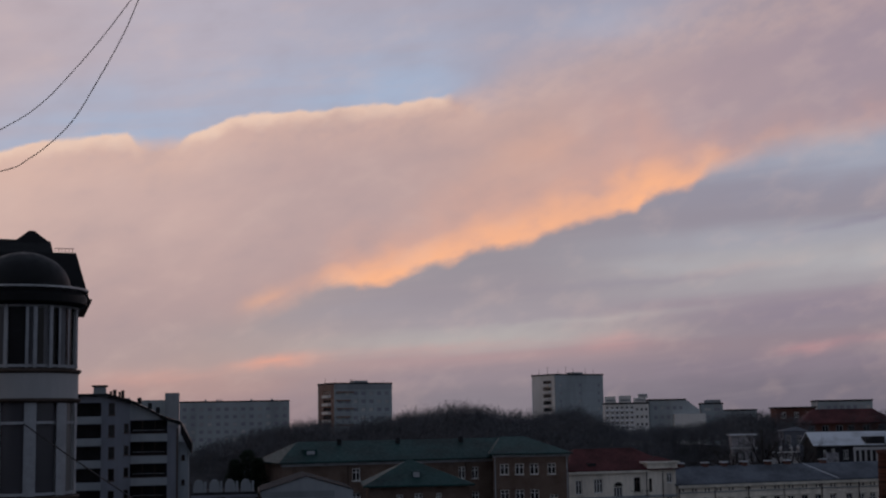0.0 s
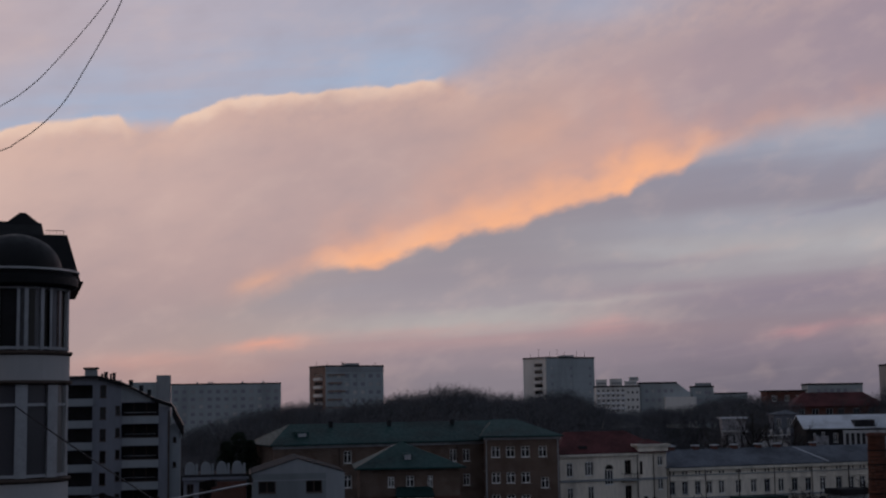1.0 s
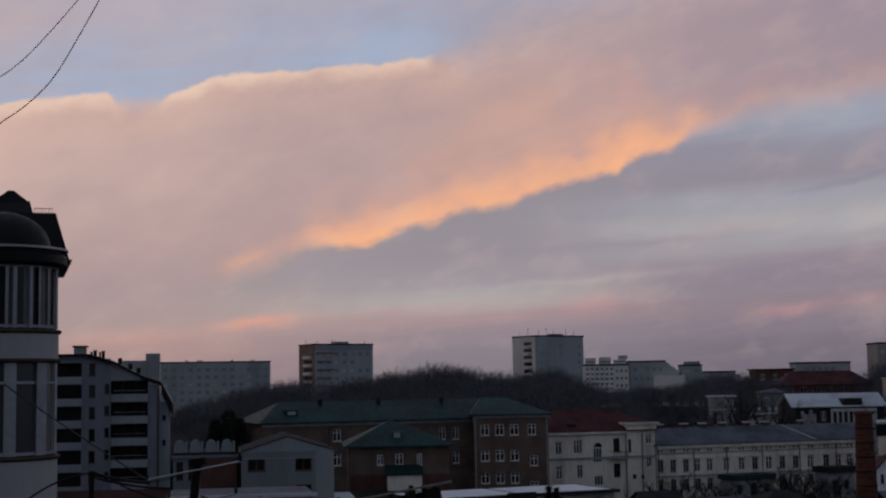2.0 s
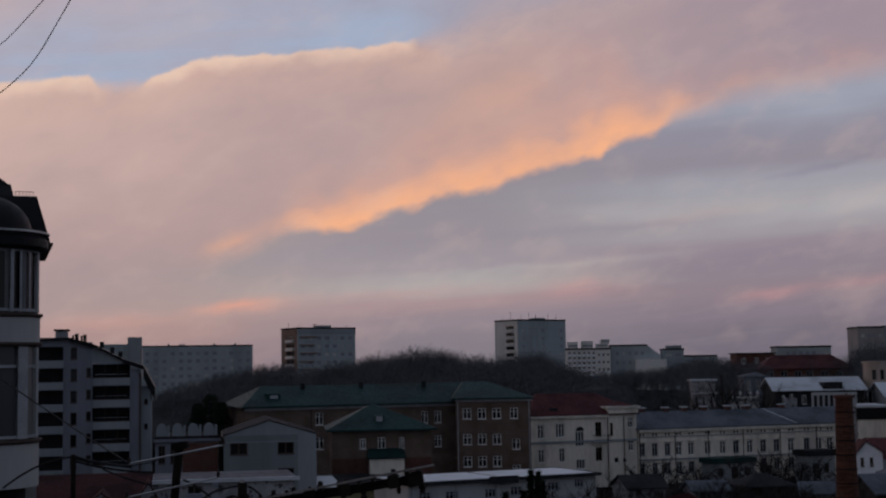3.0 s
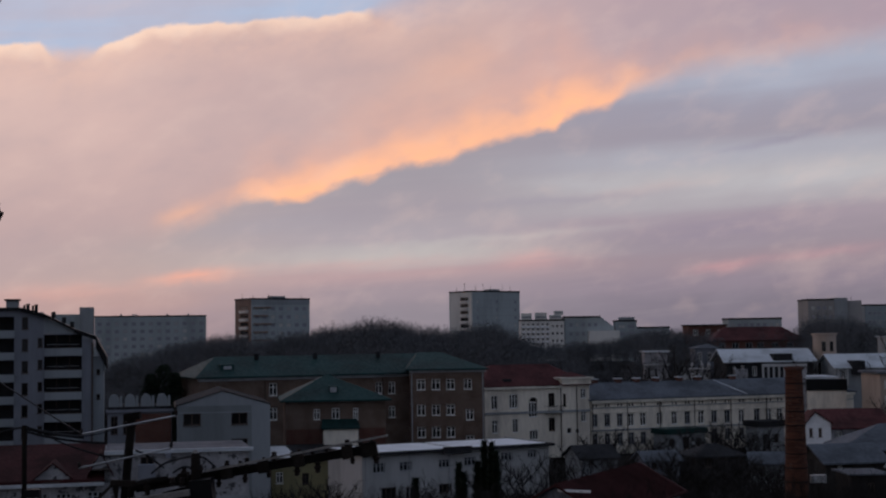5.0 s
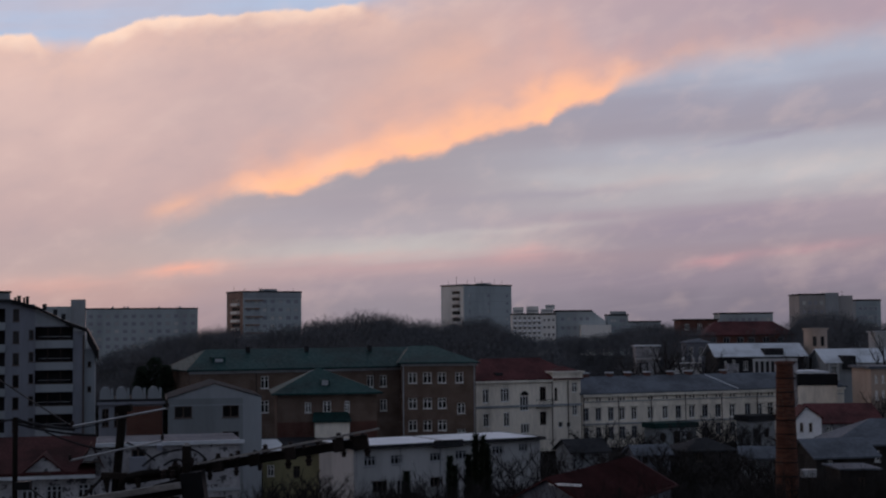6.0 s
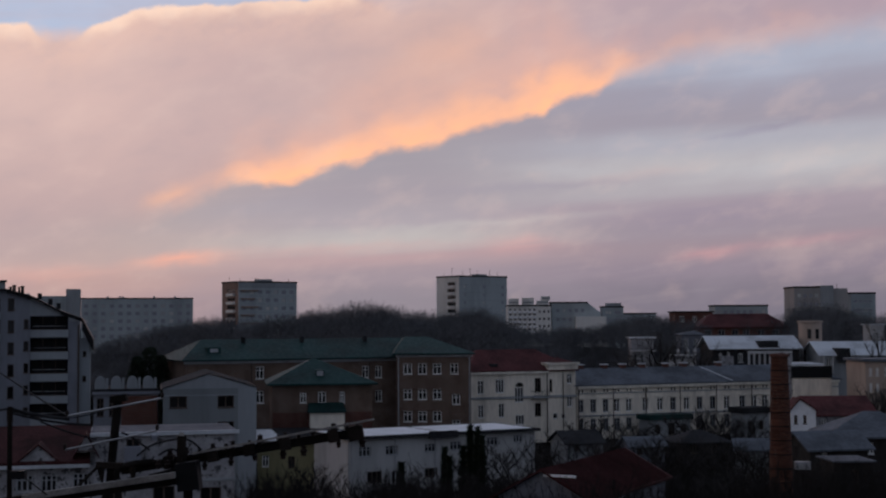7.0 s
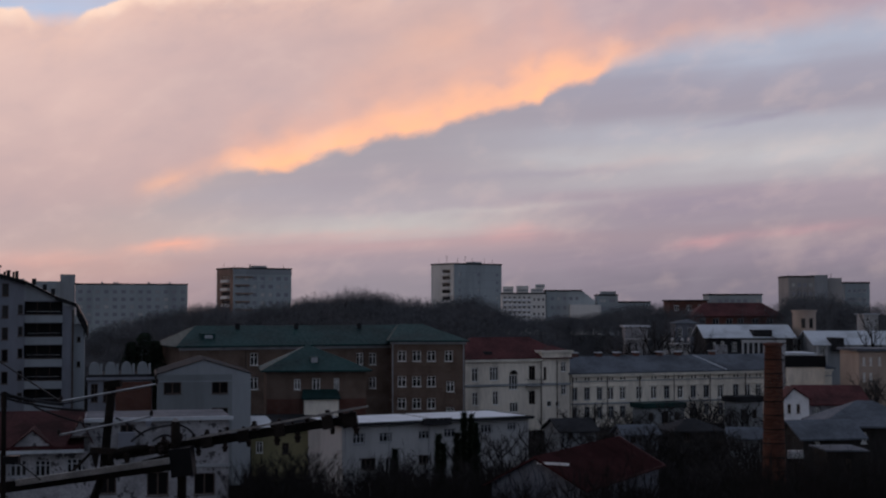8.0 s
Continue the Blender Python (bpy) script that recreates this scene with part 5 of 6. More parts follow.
pav = villa("white_pavilion", "small white tower pavilion with pilasters", pose(34.98, 262, 4.0, 0, 0, 0), 4.32, 4.2, 12.46, "old_white", "flat", 0.3, "pale_roof", [(0.53, 7.38, 0.55, 2.16, 't', 'old_frame'), (1.83, 7.38, 0.55, 2.16, 't', 'old_frame'), (3.24, 7.38, 0.54, 2.16, 't', 'old_frame')], category="pavilion")
part("ledge", boxes((-0.3, 4.32 + 0.3, -0.35, -0.004, 9.97, 10.3)), M["white_wall"], pav)
vb = villa("grey_villa", "grey-blue villa behind a white balustrade", pose(46.32, 272, 4.0, 0, 0, 0), 4.26, 6.0, 12.89, "flat_grey", "hip", 0.8, "slate", [(0.44, 10.42, 0.90, 1.80, 'm'), (2.47, 10.42, 0.90, 1.80, 'm')])
ter = thing("white_terrace", pose(41.11, 255, 4.0, 0, 0, 0), "white terrace wall with a balustrade and urns", "terrace")
LT, HT = 5.05, 8.61
part("terrace_wall", boxes((0, LT, 0, 1.5, -1.5, HT)), M["white_wall"], ter)
part("handrail", boxes((-0.1, LT + 0.1, -0.05, 0.3, HT + 0.75, HT + 0.95)), M["snow"], ter, "pale stone handrail")
for k in range(12):
    x = 0.15 + k * (LT - 0.3) / 11
    bm = bmesh.new()
    lathe(bm, [(0.09, HT), (0.06, HT + 0.15), (0.12, HT + 0.4), (0.06, HT + 0.65), (0.09, HT + 0.75)], 8, cx=x, cy=0.12)
    part("baluster", bm, M["white_wall"], ter)
for x in (0.3, LT * 0.35, LT * 0.7, LT - 0.2):
    bm = bmesh.new()
    lathe(bm, [(0.28, HT + 0.95), (0.2, HT + 1.1), (0.38, HT + 1.5), (0.3, HT + 1.7), (0.1, HT + 1.9), (0.01, HT + 2.1)], 10, cx=x, cy=0.12)
    part("urn", bm, M["white_wall"], ter)

barn = villa("frosted_roof_hall", "dark timber-gabled hall under a frosted pale roof", pose(48.15, 250, 3.0, 0, 0, 0), 15.91, 12.0, 11.77, "dark_roof", "x", 2.07, "pale_roof", [(2.68, 9.19, 0.62, 1.85, 'm'), (1.24, 9.39, 0.51, 1.45, 'm'), (4.75, 9.19, 0.83, 1.65, 'm')], category="hall", over=0.6)
part("roof_dormer", boxes((8.6, 12.0, -0.4, 3.0, 11.9, 13.1)), M["dark_roof"], barn, "dark boxy dormer")
part("porch", boxes((1.2, 3.4, -2.4, -0.004, 0, 10.4)), M["old_white"], barn, "pale plastered porch")
col = thing("colonnade", pose(53.89, 246, 3.0, 0, 0, 0), "white colonnade with dark gaps between posts", "colonnade")
LC, HC2 = 7.92, 11.34
part("lintel", boxes((0, LC, 0, 0.6, HC2 - 0.5, HC2)), M["white_wall"], col)
part("base_wall", boxes((0, LC, 0, 0.6, 0, HC2 - 2.6)), M["old_white"], col)
for k in range(9):
    x = k * (LC - 0.3) / 8
    part("post", boxes((x, x + 0.3, 0.05, 0.5, HC2 - 2.6, HC2 - 0.5)), M["white_wall"], col)
rt3 = thing("round_tower", pose(67.72, 256, 3.0), "beige drum tower over an open arcade", "tower")
RT3 = 2.12
z2, z1b, z0b = [16.4, 12.17, 8.58]
bm = bmesh.new()
lathe(bm, [(0.01, z2 + 0.35), (RT3 + 0.25, z2 + 0.3), (RT3 + 0.25, z2), (RT3, z2 - 0.05), (RT3, z1b), (RT3 + 0.2, z1b - 0.05), (RT3 + 0.2, z1b - 0.3), (RT3 - 0.5, z1b - 0.35)], 28)
part("drum", bm, M["pinkish"], rt3)
# near-black core in place of the shade behind the columns
bm = bmesh.new()
lathe(bm, [(RT3 - 0.6, z1b - 0.3), (RT3 - 0.6, 0)], 20)
part("core", bm, M["shade_room"], rt3)
for k in range(12):
    a = k * math.tau / 12
    bm = bmesh.new()
    rod(bm, (RT3 * 0.95 * math.cos(a), RT3 * 0.95 * math.sin(a), 0), (RT3 * 0.95 * math.cos(a), RT3 * 0.95 * math.sin(a), z1b - 0.3), 0.2, n=8)
    part("column", bm, M["white_wall"], rt3)
for a in (-1.2, -1.9):
    p = part("tower_window", boxes((-0.35, 0.35, -0.04, 0.06, z1b + 1.2, z1b + 3.0)), M["glass"], rt3)
    p.matrix_basis = pose(RT3 * math.cos(a), RT3 * math.sin(a), 0, 0, 0, math.degrees(a) + 90)
hall = villa("long_hall", "long low hall with a frosted pale roof and dormers", pose(66.64, 245, 2.0, 0, 0, 0), 22.0, 12.0, 11.56, "panel_dark", "x", 2.22, "pale_roof", [(1.00, 8.93, 0.81, 2.12, 'm'), (6.46, 9.13, 0.81, 1.92, 'm'), (8.89, 9.13, 0.81, 1.92, 'm')], category="hall", over=0.5)
for x in (0.3, 1.9, 5.6, 7.6, 10.2, 12.2):
    part("eaves_post", boxes((x, x + 0.25, -0.45, -0.2, 8.4, 11.4)), M["white_wall"], hall)
part("dormer", boxes((2.82, 5.05, -0.8, 4.0, 10.34, 12.77)), M["dark_roof"], hall, "dark boxy dormer")
villa("white_house", "distant small white house on the slope", pose(89.42, 290, 6.0, 0, 0, 0), 3.0, 5.0, 12.72, "white_wall", "flat", 0.2, "pale_roof", [(0.47, 11.16, 0.72, 0.96, 'm')])
box_b = villa("boxy_building", "beige windowless box building with a dark parapet", pose(50.26, 200, 1.0, 0, 0, 0), 5.61, 8.0, 10.44, "cream", "flat", 1.65, "black_roof", category="building", over=0.12)
part("white_corner", boxes((-0.6, -0.01, 0.5, 1.2, 0, 13.58)), M["old_white"], box_b)
part("parapet_cap", boxes((-0.2, 4.46, -0.2, 8.2, 12.17, 12.5)), M["pale_roof"], box_b)
villa("salmon_house", "salmon plastered house with tall dark windows", pose(57.8, 190, 1.0, 0, 0, 0), 9.0, 9.0, 13.06, "pinkish", "flat", 0.35, "slate", [(0.54, 11.10, 0.39, 1.10, 'mt'), (1.48, 11.10, 0.40, 1.10, 'mt'), (2.66, 11.10, 0.47, 1.18, 'mt'), (0.54, 8.83, 0.39, 1.26, 'mt'), (1.48, 8.83, 0.40, 1.26, 'mt')])

# ---------------------------------------------------------------- low houses among the yards
wg = villa("white_gabled_house", "small white gabled house with a red roof", pose(37.39, 150, 1.0, 0, 0, 0), 2.72, 3.0, 9.06, "snow", "y", 1.17, "red_roof", [(0.36, 7.58, 0.37, 0.93, 'm', 'dark_frame'), (1.35, 7.58, 0.38, 0.93, 'm', 'dark_frame')], over=0.2, peak=0.38)
villa("red_roofed_house", "low house with a wide dark red roof", pose(40.47, 153, 1.0, 0, 0, 0), 7.08, 9.0, 8.3, "old_white", "x", 1.76, "red_roof", [(1.01, 6.91, 0.63, 1.01, 'm'), (4.80, 6.91, 0.64, 1.01, 'm')])
villa("grey_roofed_house", "low house with a grey hipped sheet roof", pose(35.34, 128, 1.0, 0, 0, -6), 9.5, 8.0, 7.89, "shaded_wall", "hip", 2.1, "slate", [(1.44, 6.43, 0.62, 1.05, 'm'), (3.50, 6.45, 0.62, 1.05, 'm')], over=0.5)
villa("lean_to_house", "small house with a pale patched sheet roof", pose(31.55, 120, 1.0, 0, 0, 12), 5.5, 5.0, 7.69, "shaded_wall", "x", 1.2, "slate", [(1.07, 6.44, 0.54, 0.89, 'm')], over=0.5)
villa("roadside_shed", "small dark shed with a snow-dusted roof edge", pose(29.8, 106, 1.0, 0, 0, 2), 2.9, 4.0, 7.95, "shaded_wall", "flat", 0.12, "slate", [(1.25, 6.39, 0.55, 0.97, 'm', 'dark_frame')], category="shed", over=0.25)
rc = villa("red_tiled_house", "long low house with a patched dark red tiled roof", pose(9.8, 96.4, 1.0, 0, 0, 63), 17.0, 7.0, 6.4, "flat_grey", "x", 1.9, "red_tile", [(1.6, 3.4, 0.8, 1.3, "m", "dark_frame"), (4.4, 3.4, 0.8, 1.3, "m", "dark_frame"), (9.0, 3.4, 0.8, 1.3, "m", "dark_frame"), (14.0, 3.4, 0.8, 1.3, "m", "dark_frame")], over=0.5)
part("snow_strip", boxes((-0.45, -0.2, 0.9, 3.3, 7.95, 8.1)), M["snow"], rc, "strip of snow along the gable edge")
bm = bmesh.new()
for k in range(34):
    for y0, z0, y1, z1 in ((-0.45, 6.36, 3.5, 8.5),):
        rod(bm, (-0.4 + k * 0.52, y0, z0), (-0.4 + k * 0.52, y1, z1), 0.05, n=4)
tagged(part("tile_ribs", bm, M["red_tile"], rc), kind="stuff")
villa("lean_to_shed", "low shed with a dark green sheet roof beside the long house", pose(31.6, 215, 1.0, 0, 0, 23), 7.4, 3.5, 3.3, "panel_dark", "flat", 0.8, "green_roof", [(0.8, 1.4, 0.9, 1.2, "m", "dark_frame"), (3.2, 0.9, 1.3, 1.9, "m", "dark_frame"), (5.6, 1.4, 0.9, 1.2, "m", "dark_frame")], category="shed", over=0.3)
villa("lean_to_shed", "low dark shed with a flat felt roof beside the long house", pose(47.0, 219, 1.0, 0, 0, 23), 5.0, 3.5, 4.0, "panel_dark", "flat", 0.9, "dark_roof", [(0.8, 1.4, 0.9, 1.4, "m", "dark_frame"), (3.0, 1.4, 0.9, 1.4, "m", "dark_frame")], category="shed", over=0.3)
villa("sheet_roofed_shed", "low shed with a dark felt roof among trees", pose(25.4, 150, 1.0, 0, 0, 14), 5.6, 4.5, 5.4, "shaded_wall", "hip", 1.2, "dark_roof", [(1.0, 4.4, 0.8, 1.0, "m", "dark_frame"), (3.4, 4.4, 0.8, 1.0, "m", "dark_frame")], category="shed")
villa("sheet_roofed_shed", "narrow shed with a patched grey roof among trees", pose(30.6, 146, 1.0, 0, 0, -8), 3.2, 4.0, 5.2, "panel_dark", "x", 0.9, "slate", [(0.7, 3.9, 0.7, 0.9, "m", "dark_frame")], category="shed")
villa("grey_shed", "bluish grey shed with a low pitched roof", pose(19.9, 150, 1.0, 0, 0, 10), 3.8, 4.0, 5.18, "flat_grey", "x", 0.8, "slate", [(0.64, 4.31, 0.65, 0.98, 'm', 'dark_frame')], category="shed")
villa("brown_roofed_house", "low house with a dark brown roof behind trees", pose(13.76, 160, 1.0, 0, 0, 18), 4.6, 5.0, 4.65, "panel_dark", "x", 1.2, "dark_roof", [(0.92, 3.84, 0.65, 1.05, 'm', 'dark_frame')])
jb = thing("metal_cabinet", pose(22.69, 90, 1.0), "pale grey metal cabinet on a steel post", "cabinet")
part("cabinet_body", boxes((0, 0.97, 0, 0.4, 9.16, 9.67)), M["zinc"], jb)
part("post", boxes((0.42, 0.54, 0.14, 0.26, 0, 9.16)), M["iron"], jb)

# ---------------------------------------------------------------- near white house with the red roof
nh = thing("mottled_house", pose(-33.49, 96, 1.0, 0, 0, 14), "old white house with flaking walls and a flat roof", "house")
L, EAVES = 18.34, 10.98
XR = 8.38
face(nh, pose(XR, 0, 0), L - XR, 0, EAVES, "old_white", [(0.78, 5.73, 1.19, 1.60, "m", "dark_frame"), (4.12, 5.50, 1.53, 1.70, "m", "dark_frame"), (7.47, 5.47, 1.51, 1.55, "m", "dark_frame"), (2.21, 9.43, 0.95, 1.22, "m", "dark_frame")])
face(nh, pose(L, 0.4, 0, 0, 0, 90), 8.0, 0, EAVES, "old_white")
part("roof_slab", boxes((XR - 0.2, L + 0.2, 0.0, 8.5, EAVES, EAVES + 0.05)), M["slate"], nh, "flat grey sheet roof")
part("roof_edge", boxes((XR - 0.3, L + 0.3, -0.3, -0.005, EAVES - 0.1, EAVES + 0.16)), M["pale_roof"], nh, "pale roof edge dusted with snow")
part("interior", boxes((XR + 0.3, L - 0.9, 0.9, 8, 0, EAVES - 0.1)), M["shade_room"], nh)
part("wall", boxes((XR - 0.3, XR - 0.005, 0.4, 8.4, 0, EAVES - 0.005)), M["old_white"], nh)
part("string_course", boxes((XR, L + 0.05, -0.15, -0.004, 7.44, 7.68)), M["panel_dark"], nh)
EL2 = 8.86
part("interior", boxes((0.6, XR - 0.7, 0.9, 7, 0, EL2 - 0.2)), M["shade_room"], nh)
face(nh, pose(0, 0, 0), XR, 0, EL2, "old_white", [(3.04, 7.11, 1.15, 1.19, "3t", "old_frame"), (4.72, 7.06, 1.09, 1.20, "3t", "old_frame"), (6.89, 7.12, 1.10, 1.20, "3t", "old_frame")])
part("eaves_board", boxes((-0.2, XR - 0.31, -0.6, -0.004, EL2 - 0.1, EL2 + 0.15)), M["pale_roof"], nh)
bm = bmesh.new()
rz = 11.33
quadbox(bm, [(-0.3, -0.5, EL2 + 0.16), (XR - 0.31, -0.5, EL2 + 0.16), (XR - 0.31, 6, rz - 0.25), (-0.3, 6, rz - 0.25), (-0.3, -0.5, EL2 + 0.36), (XR - 0.31, -0.5, EL2 + 0.36), (XR - 0.31, 6, rz), (-0.3, 6, rz)])
part("red_roof", bm, M["red_tile"], nh, "steep faded red roof")
for a, b, top, low in [(2.96, 6.12, 10.34, 9.02), (7.13, 8.46, 10.99, 9.79)]:
    g = part("dormer_gable", gable_end(b - a, top - low, 0.3), M["old_white"], nh, "white plastered dormer gable")
    g.location = (a, -0.3, low)
    d = part("dormer_roof", gable_roof(b - a, 3.0, top - low, 0.25, "y", 0.12), M["red_tile"], nh)
    d.location = (a, -0.2, low + 0.14)
    w = put_window(nh, pose((a + b) / 2 - 0.5, -0.42, low + 0.15), 1.0, (top - low) * 0.45, "m", "dark_frame")
for x0, x1, z0, z1 in [(10.43, 11.62, 9.11, 10.16), (12.34, 12.74, 10.61, 10.94)]:
    part("roof_box", boxes((x0, x1, -1.2, -0.36, z0, z1)), M["flat_grey"], nh)

# ---------------------------------------------------------------- bare winter trees


def grow(seed, h, spread, limbs=7, subs=5, twigs=16, thick=1.0, low=0.25):
    """A bare tree as (bark vertices, bark faces, twig vertices, twig faces): bent trunk, limbs, branches and fine twigs."""
    rnd = random.Random(seed)
    bv, bf, tv, tf = [], [], [], []

    def seg(a, b, r0, r1):
        d = (b - a).normalized()
        u = d.orthogonal().normalized()
        w = d.cross(u)
        n = len(bv)
        for p, r in ((a, r0), (b, r1)):
            for k in range(4):
                bv.append(p + r * (u * math.cos(k * math.pi / 2) + w * math.sin(k * math.pi / 2)))
        for k in range(4):
            bf.append((n + k, n + (k + 1) % 4, n + 4 + (k + 1) % 4, n + 4 + k))

    def chain(a, d, length, r, bends, wander):
        pts = [a]
        for k in range(bends):
            d = (d + Vector((rnd.uniform(-1, 1), rnd.uniform(-1, 1), rnd.uniform(-0.4, 0.8))) * wander).normalized()
            b = pts[-1] + d * length / bends
            seg(pts[-1], b, r * (1 - 0.75 * k / bends), r * (1 - 0.75 * (k + 1) / bends))
            pts.append(b)
        return pts

    trunk = chain(Vector((0, 0, 0)), Vector((0, 0, 1)), h * 0.75, 0.022 * h * thick, 5, 0.10)
    for i in range(limbs):
        f = low + (0.95 - low) * (i + rnd.random() * 0.6) / limbs
        k = min(4, int(f * 5))
        a = trunk[k].lerp(trunk[k + 1], f * 5 - k)
        ang = i * 2.4 + rnd.uniform(-0.4, 0.4)
        reach = spread * (1.0 - 0.55 * abs(f - 0.45) / 0.55) * rnd.uniform(0.8, 1.15)
        d = Vector((math.cos(ang), math.sin(ang), rnd.uniform(0.5, 1.2))).normalized()
        limb = chain(a, d, reach * 1.25, 0.009 * h * thick, 3, 0.28)
        for j in range(subs):
            q = rnd.uniform(0.25, 1.0) * 3
            m = min(2, int(q))
            b = limb[m].lerp(limb[m + 1], q - m)
            d2 = (d + Vector((rnd.uniform(-1, 1), rnd.uniform(-1, 1), rnd.uniform(-0.2, 1.1)))).normalized()
            sub = chain(b, d2, reach * rnd.uniform(0.35, 0.7), 0.004 * h * thick, 2, 0.3)
            for t in range(twigs):
                q = rnd.uniform(0.1, 1.0) * 2
                m = min(1, int(q))
                c = sub[m].lerp(sub[m + 1], q - m)
                e = (d2 * 0.6 + Vector((rnd.uniform(-1, 1), rnd.uniform(-1, 1), rnd.uniform(-0.4, 1.2)))).normalized() * h * rnd.uniform(0.05, 0.12)
                s = e.orthogonal().normalized() * (0.0022 * h * thick)
                n = len(tv)
                tv.extend((c - s, c + s, c + e))
                tf.append((n, n + 1, n + 2))
    k = h / max(v.z for v in tv)
    for v in bv + tv:
        v.z *= k
    return [tuple(v) for v in bv], bf, [tuple(v) for v in tv], tf


def mesh_of(name, verts, faces, mat):
    me = bpy.data.meshes.new(name)
    me.from_pydata(verts, [], faces)
    me.materials.append(mat)
    return me


# the wood on the rise: the height of its crowns against the sky, by bearing (degrees, height as seen in degrees)
CROWNS = [(-16.66, -2.12), (-14.69, -1.23), (-13.81, -0.59), (-12.47, -0.18), (-11.33, 0.03), (-10.30, 0.15), (-9.68, 0.31), (-8.34, 0.20), (-6.36, 0.34), (-5.42, 0.60), (-4.48, 0.81), (-3.18, 0.81), (-2.11, 0.58), (-1.47, 0.34), (-0.93, 0.48), (-0.45, 0.25), (0.38, 0.53), (1.33, 0.53), (2.28, 0.15), (2.87, -0.23), (4.17, -0.32), (6.05, -0.23), (7.69, 0.15), (8.62, 0.34), (9.43, 0.24), (10.46, -0.04), (14.09, 0.15), (14.76, 0.72), (15.86, 0.56), (16.95, 0.14), (17.99, 0.37)]
rnd = random.Random(11)


def crowned(seed):
    """A tree one metre high with a full round crown of fine twigs that thin out towards its edge."""
    bv, bf, tv, tf = grow(seed, 1.0, 0.36, 7, 3, 3, 0.7, 0.25)
    r2 = random.Random(seed)
    lobes = [(Vector((0, 0, 0.64)), 0.34)] + [(Vector((0.24 * math.cos(a), 0.24 * math.sin(a), r2.uniform(0.45, 0.72))), r2.uniform(0.16, 0.26)) for a in (0.3, 1.5, 2.6, 3.9, 5.1)]
    for k in range(1300):
        c, r = lobes[r2.choice((0, 0, 0, 1, 2, 3, 4, 5))]
        d = Vector((r2.gauss(0, 1), r2.gauss(0, 1), r2.gauss(0.25, 1))).normalized()
        p = c + d * r * r2.random() ** 0.45
        e = (d + Vector((r2.uniform(-1, 1), r2.uniform(-1, 1), r2.uniform(-0.4, 1)))).normalized() * r2.uniform(0.03, 0.08)
        w = e.orthogonal().normalized() * 0.0026
        n = len(tv)
        tv.extend((tuple(p - w), tuple(p + w), tuple(p + e)))
        tf.append((n, n + 1, n + 2))
    return bv, bf, tv, tf


kinds = [crowned(100 + k) for k in range(6)]
arrays = [[(np.array(t[0]), np.array(t[1])), (np.array(t[2]), np.array(t[3]))] for t in kinds]
quads, tris, qf, tfs, nq, nt2 = [], [], [], [], 0, 0
spots = []
for k in range(560):
    y = 262 + 125 * rnd.random() ** 1.1
    az = rnd.uniform(CROWNS[0][0], CROWNS[-1][0] if k % 6 == 0 else CROWNS[25][0])
    spots.append((az, y))
for k in range(46):
    spots.append((rnd.uniform(13.4, 17.9), rnd.uniform(300, 400)))
for az, y in spots:
    x = y * math.tan(radians(az))
    for (a0, e0), (a1, e1) in zip(CROWNS, CROWNS[1:]):
        if a0 <= az <= a1:
            el = e0 + (e1 - e0) * (az - a0) / (a1 - a0)
    z = lay(x, y)
    top = EYE + math.hypot(x, y) * math.tan(radians(el))
    h = (top - z) * rnd.uniform(0.92, 1.06)
    if 255 < y < 300:
        h *= rnd.uniform(0.6, 0.85)
    if h < 3.0:
        continue
    wide = min(1.3, max(0.85, 11.0 / h)) * rnd.uniform(0.9, 1.2) * min(h, 15)
    c, s = math.cos(rnd.uniform(0, 6.28)), math.sin(rnd.uniform(0, 6.28))
    R = np.array([[c * wide, -s * wide, 0], [s * wide, c * wide, 0], [0, 0, h]])
    (v1, f1), (v2, f2) = arrays[rnd.randrange(6)]
    quads.append(v1 @ R.T + (x, y, z)), qf.append(f1 + nq)
    tris.append(v2 @ R.T + (x, y, z)), tfs.append(f2 + nt2)
    nq, nt2 = nq + len(v1), nt2 + len(v2)


def joined(name, verts, faces, mat):
    v, f = np.concatenate(verts), np.concatenate(faces)
    me = bpy.data.meshes.new(name)
    me.vertices.add(len(v))
    me.vertices.foreach_set("co", v.astype(np.float32).ravel())
    me.loops.add(f.size)
    me.loops.foreach_set("vertex_index", f.astype(np.int32).ravel())
    me.polygons.add(len(f))
    me.polygons.foreach_set("loop_start", np.arange(0, f.size, f.shape[1], dtype=np.int32))
    me.update(calc_edges=True)
    me.materials.append(mat)
    return me


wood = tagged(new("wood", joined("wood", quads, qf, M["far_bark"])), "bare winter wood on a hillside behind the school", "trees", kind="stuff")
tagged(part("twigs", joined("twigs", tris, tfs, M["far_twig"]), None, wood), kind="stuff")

# trees and shrubs that stand singly in the yards
TREES = []
for k, (h, sp, limbs, subs, tw, low) in enumerate(((8.0, 3.0, 9, 5, 12, 0.2), (6.0, 2.6, 9, 5, 12, 0.12), (4.0, 2.2, 9, 4, 12, 0.05), (10.0, 3.2, 10, 5, 12, 0.25))):
    a, b, c, d = grow(40 + k, h, sp, limbs, subs, tw, 1.0, low)
    TREES.append((h, mesh_of("trunk", a, b, M["bark"]), mesh_of("crown", c, d, M["twig"])))


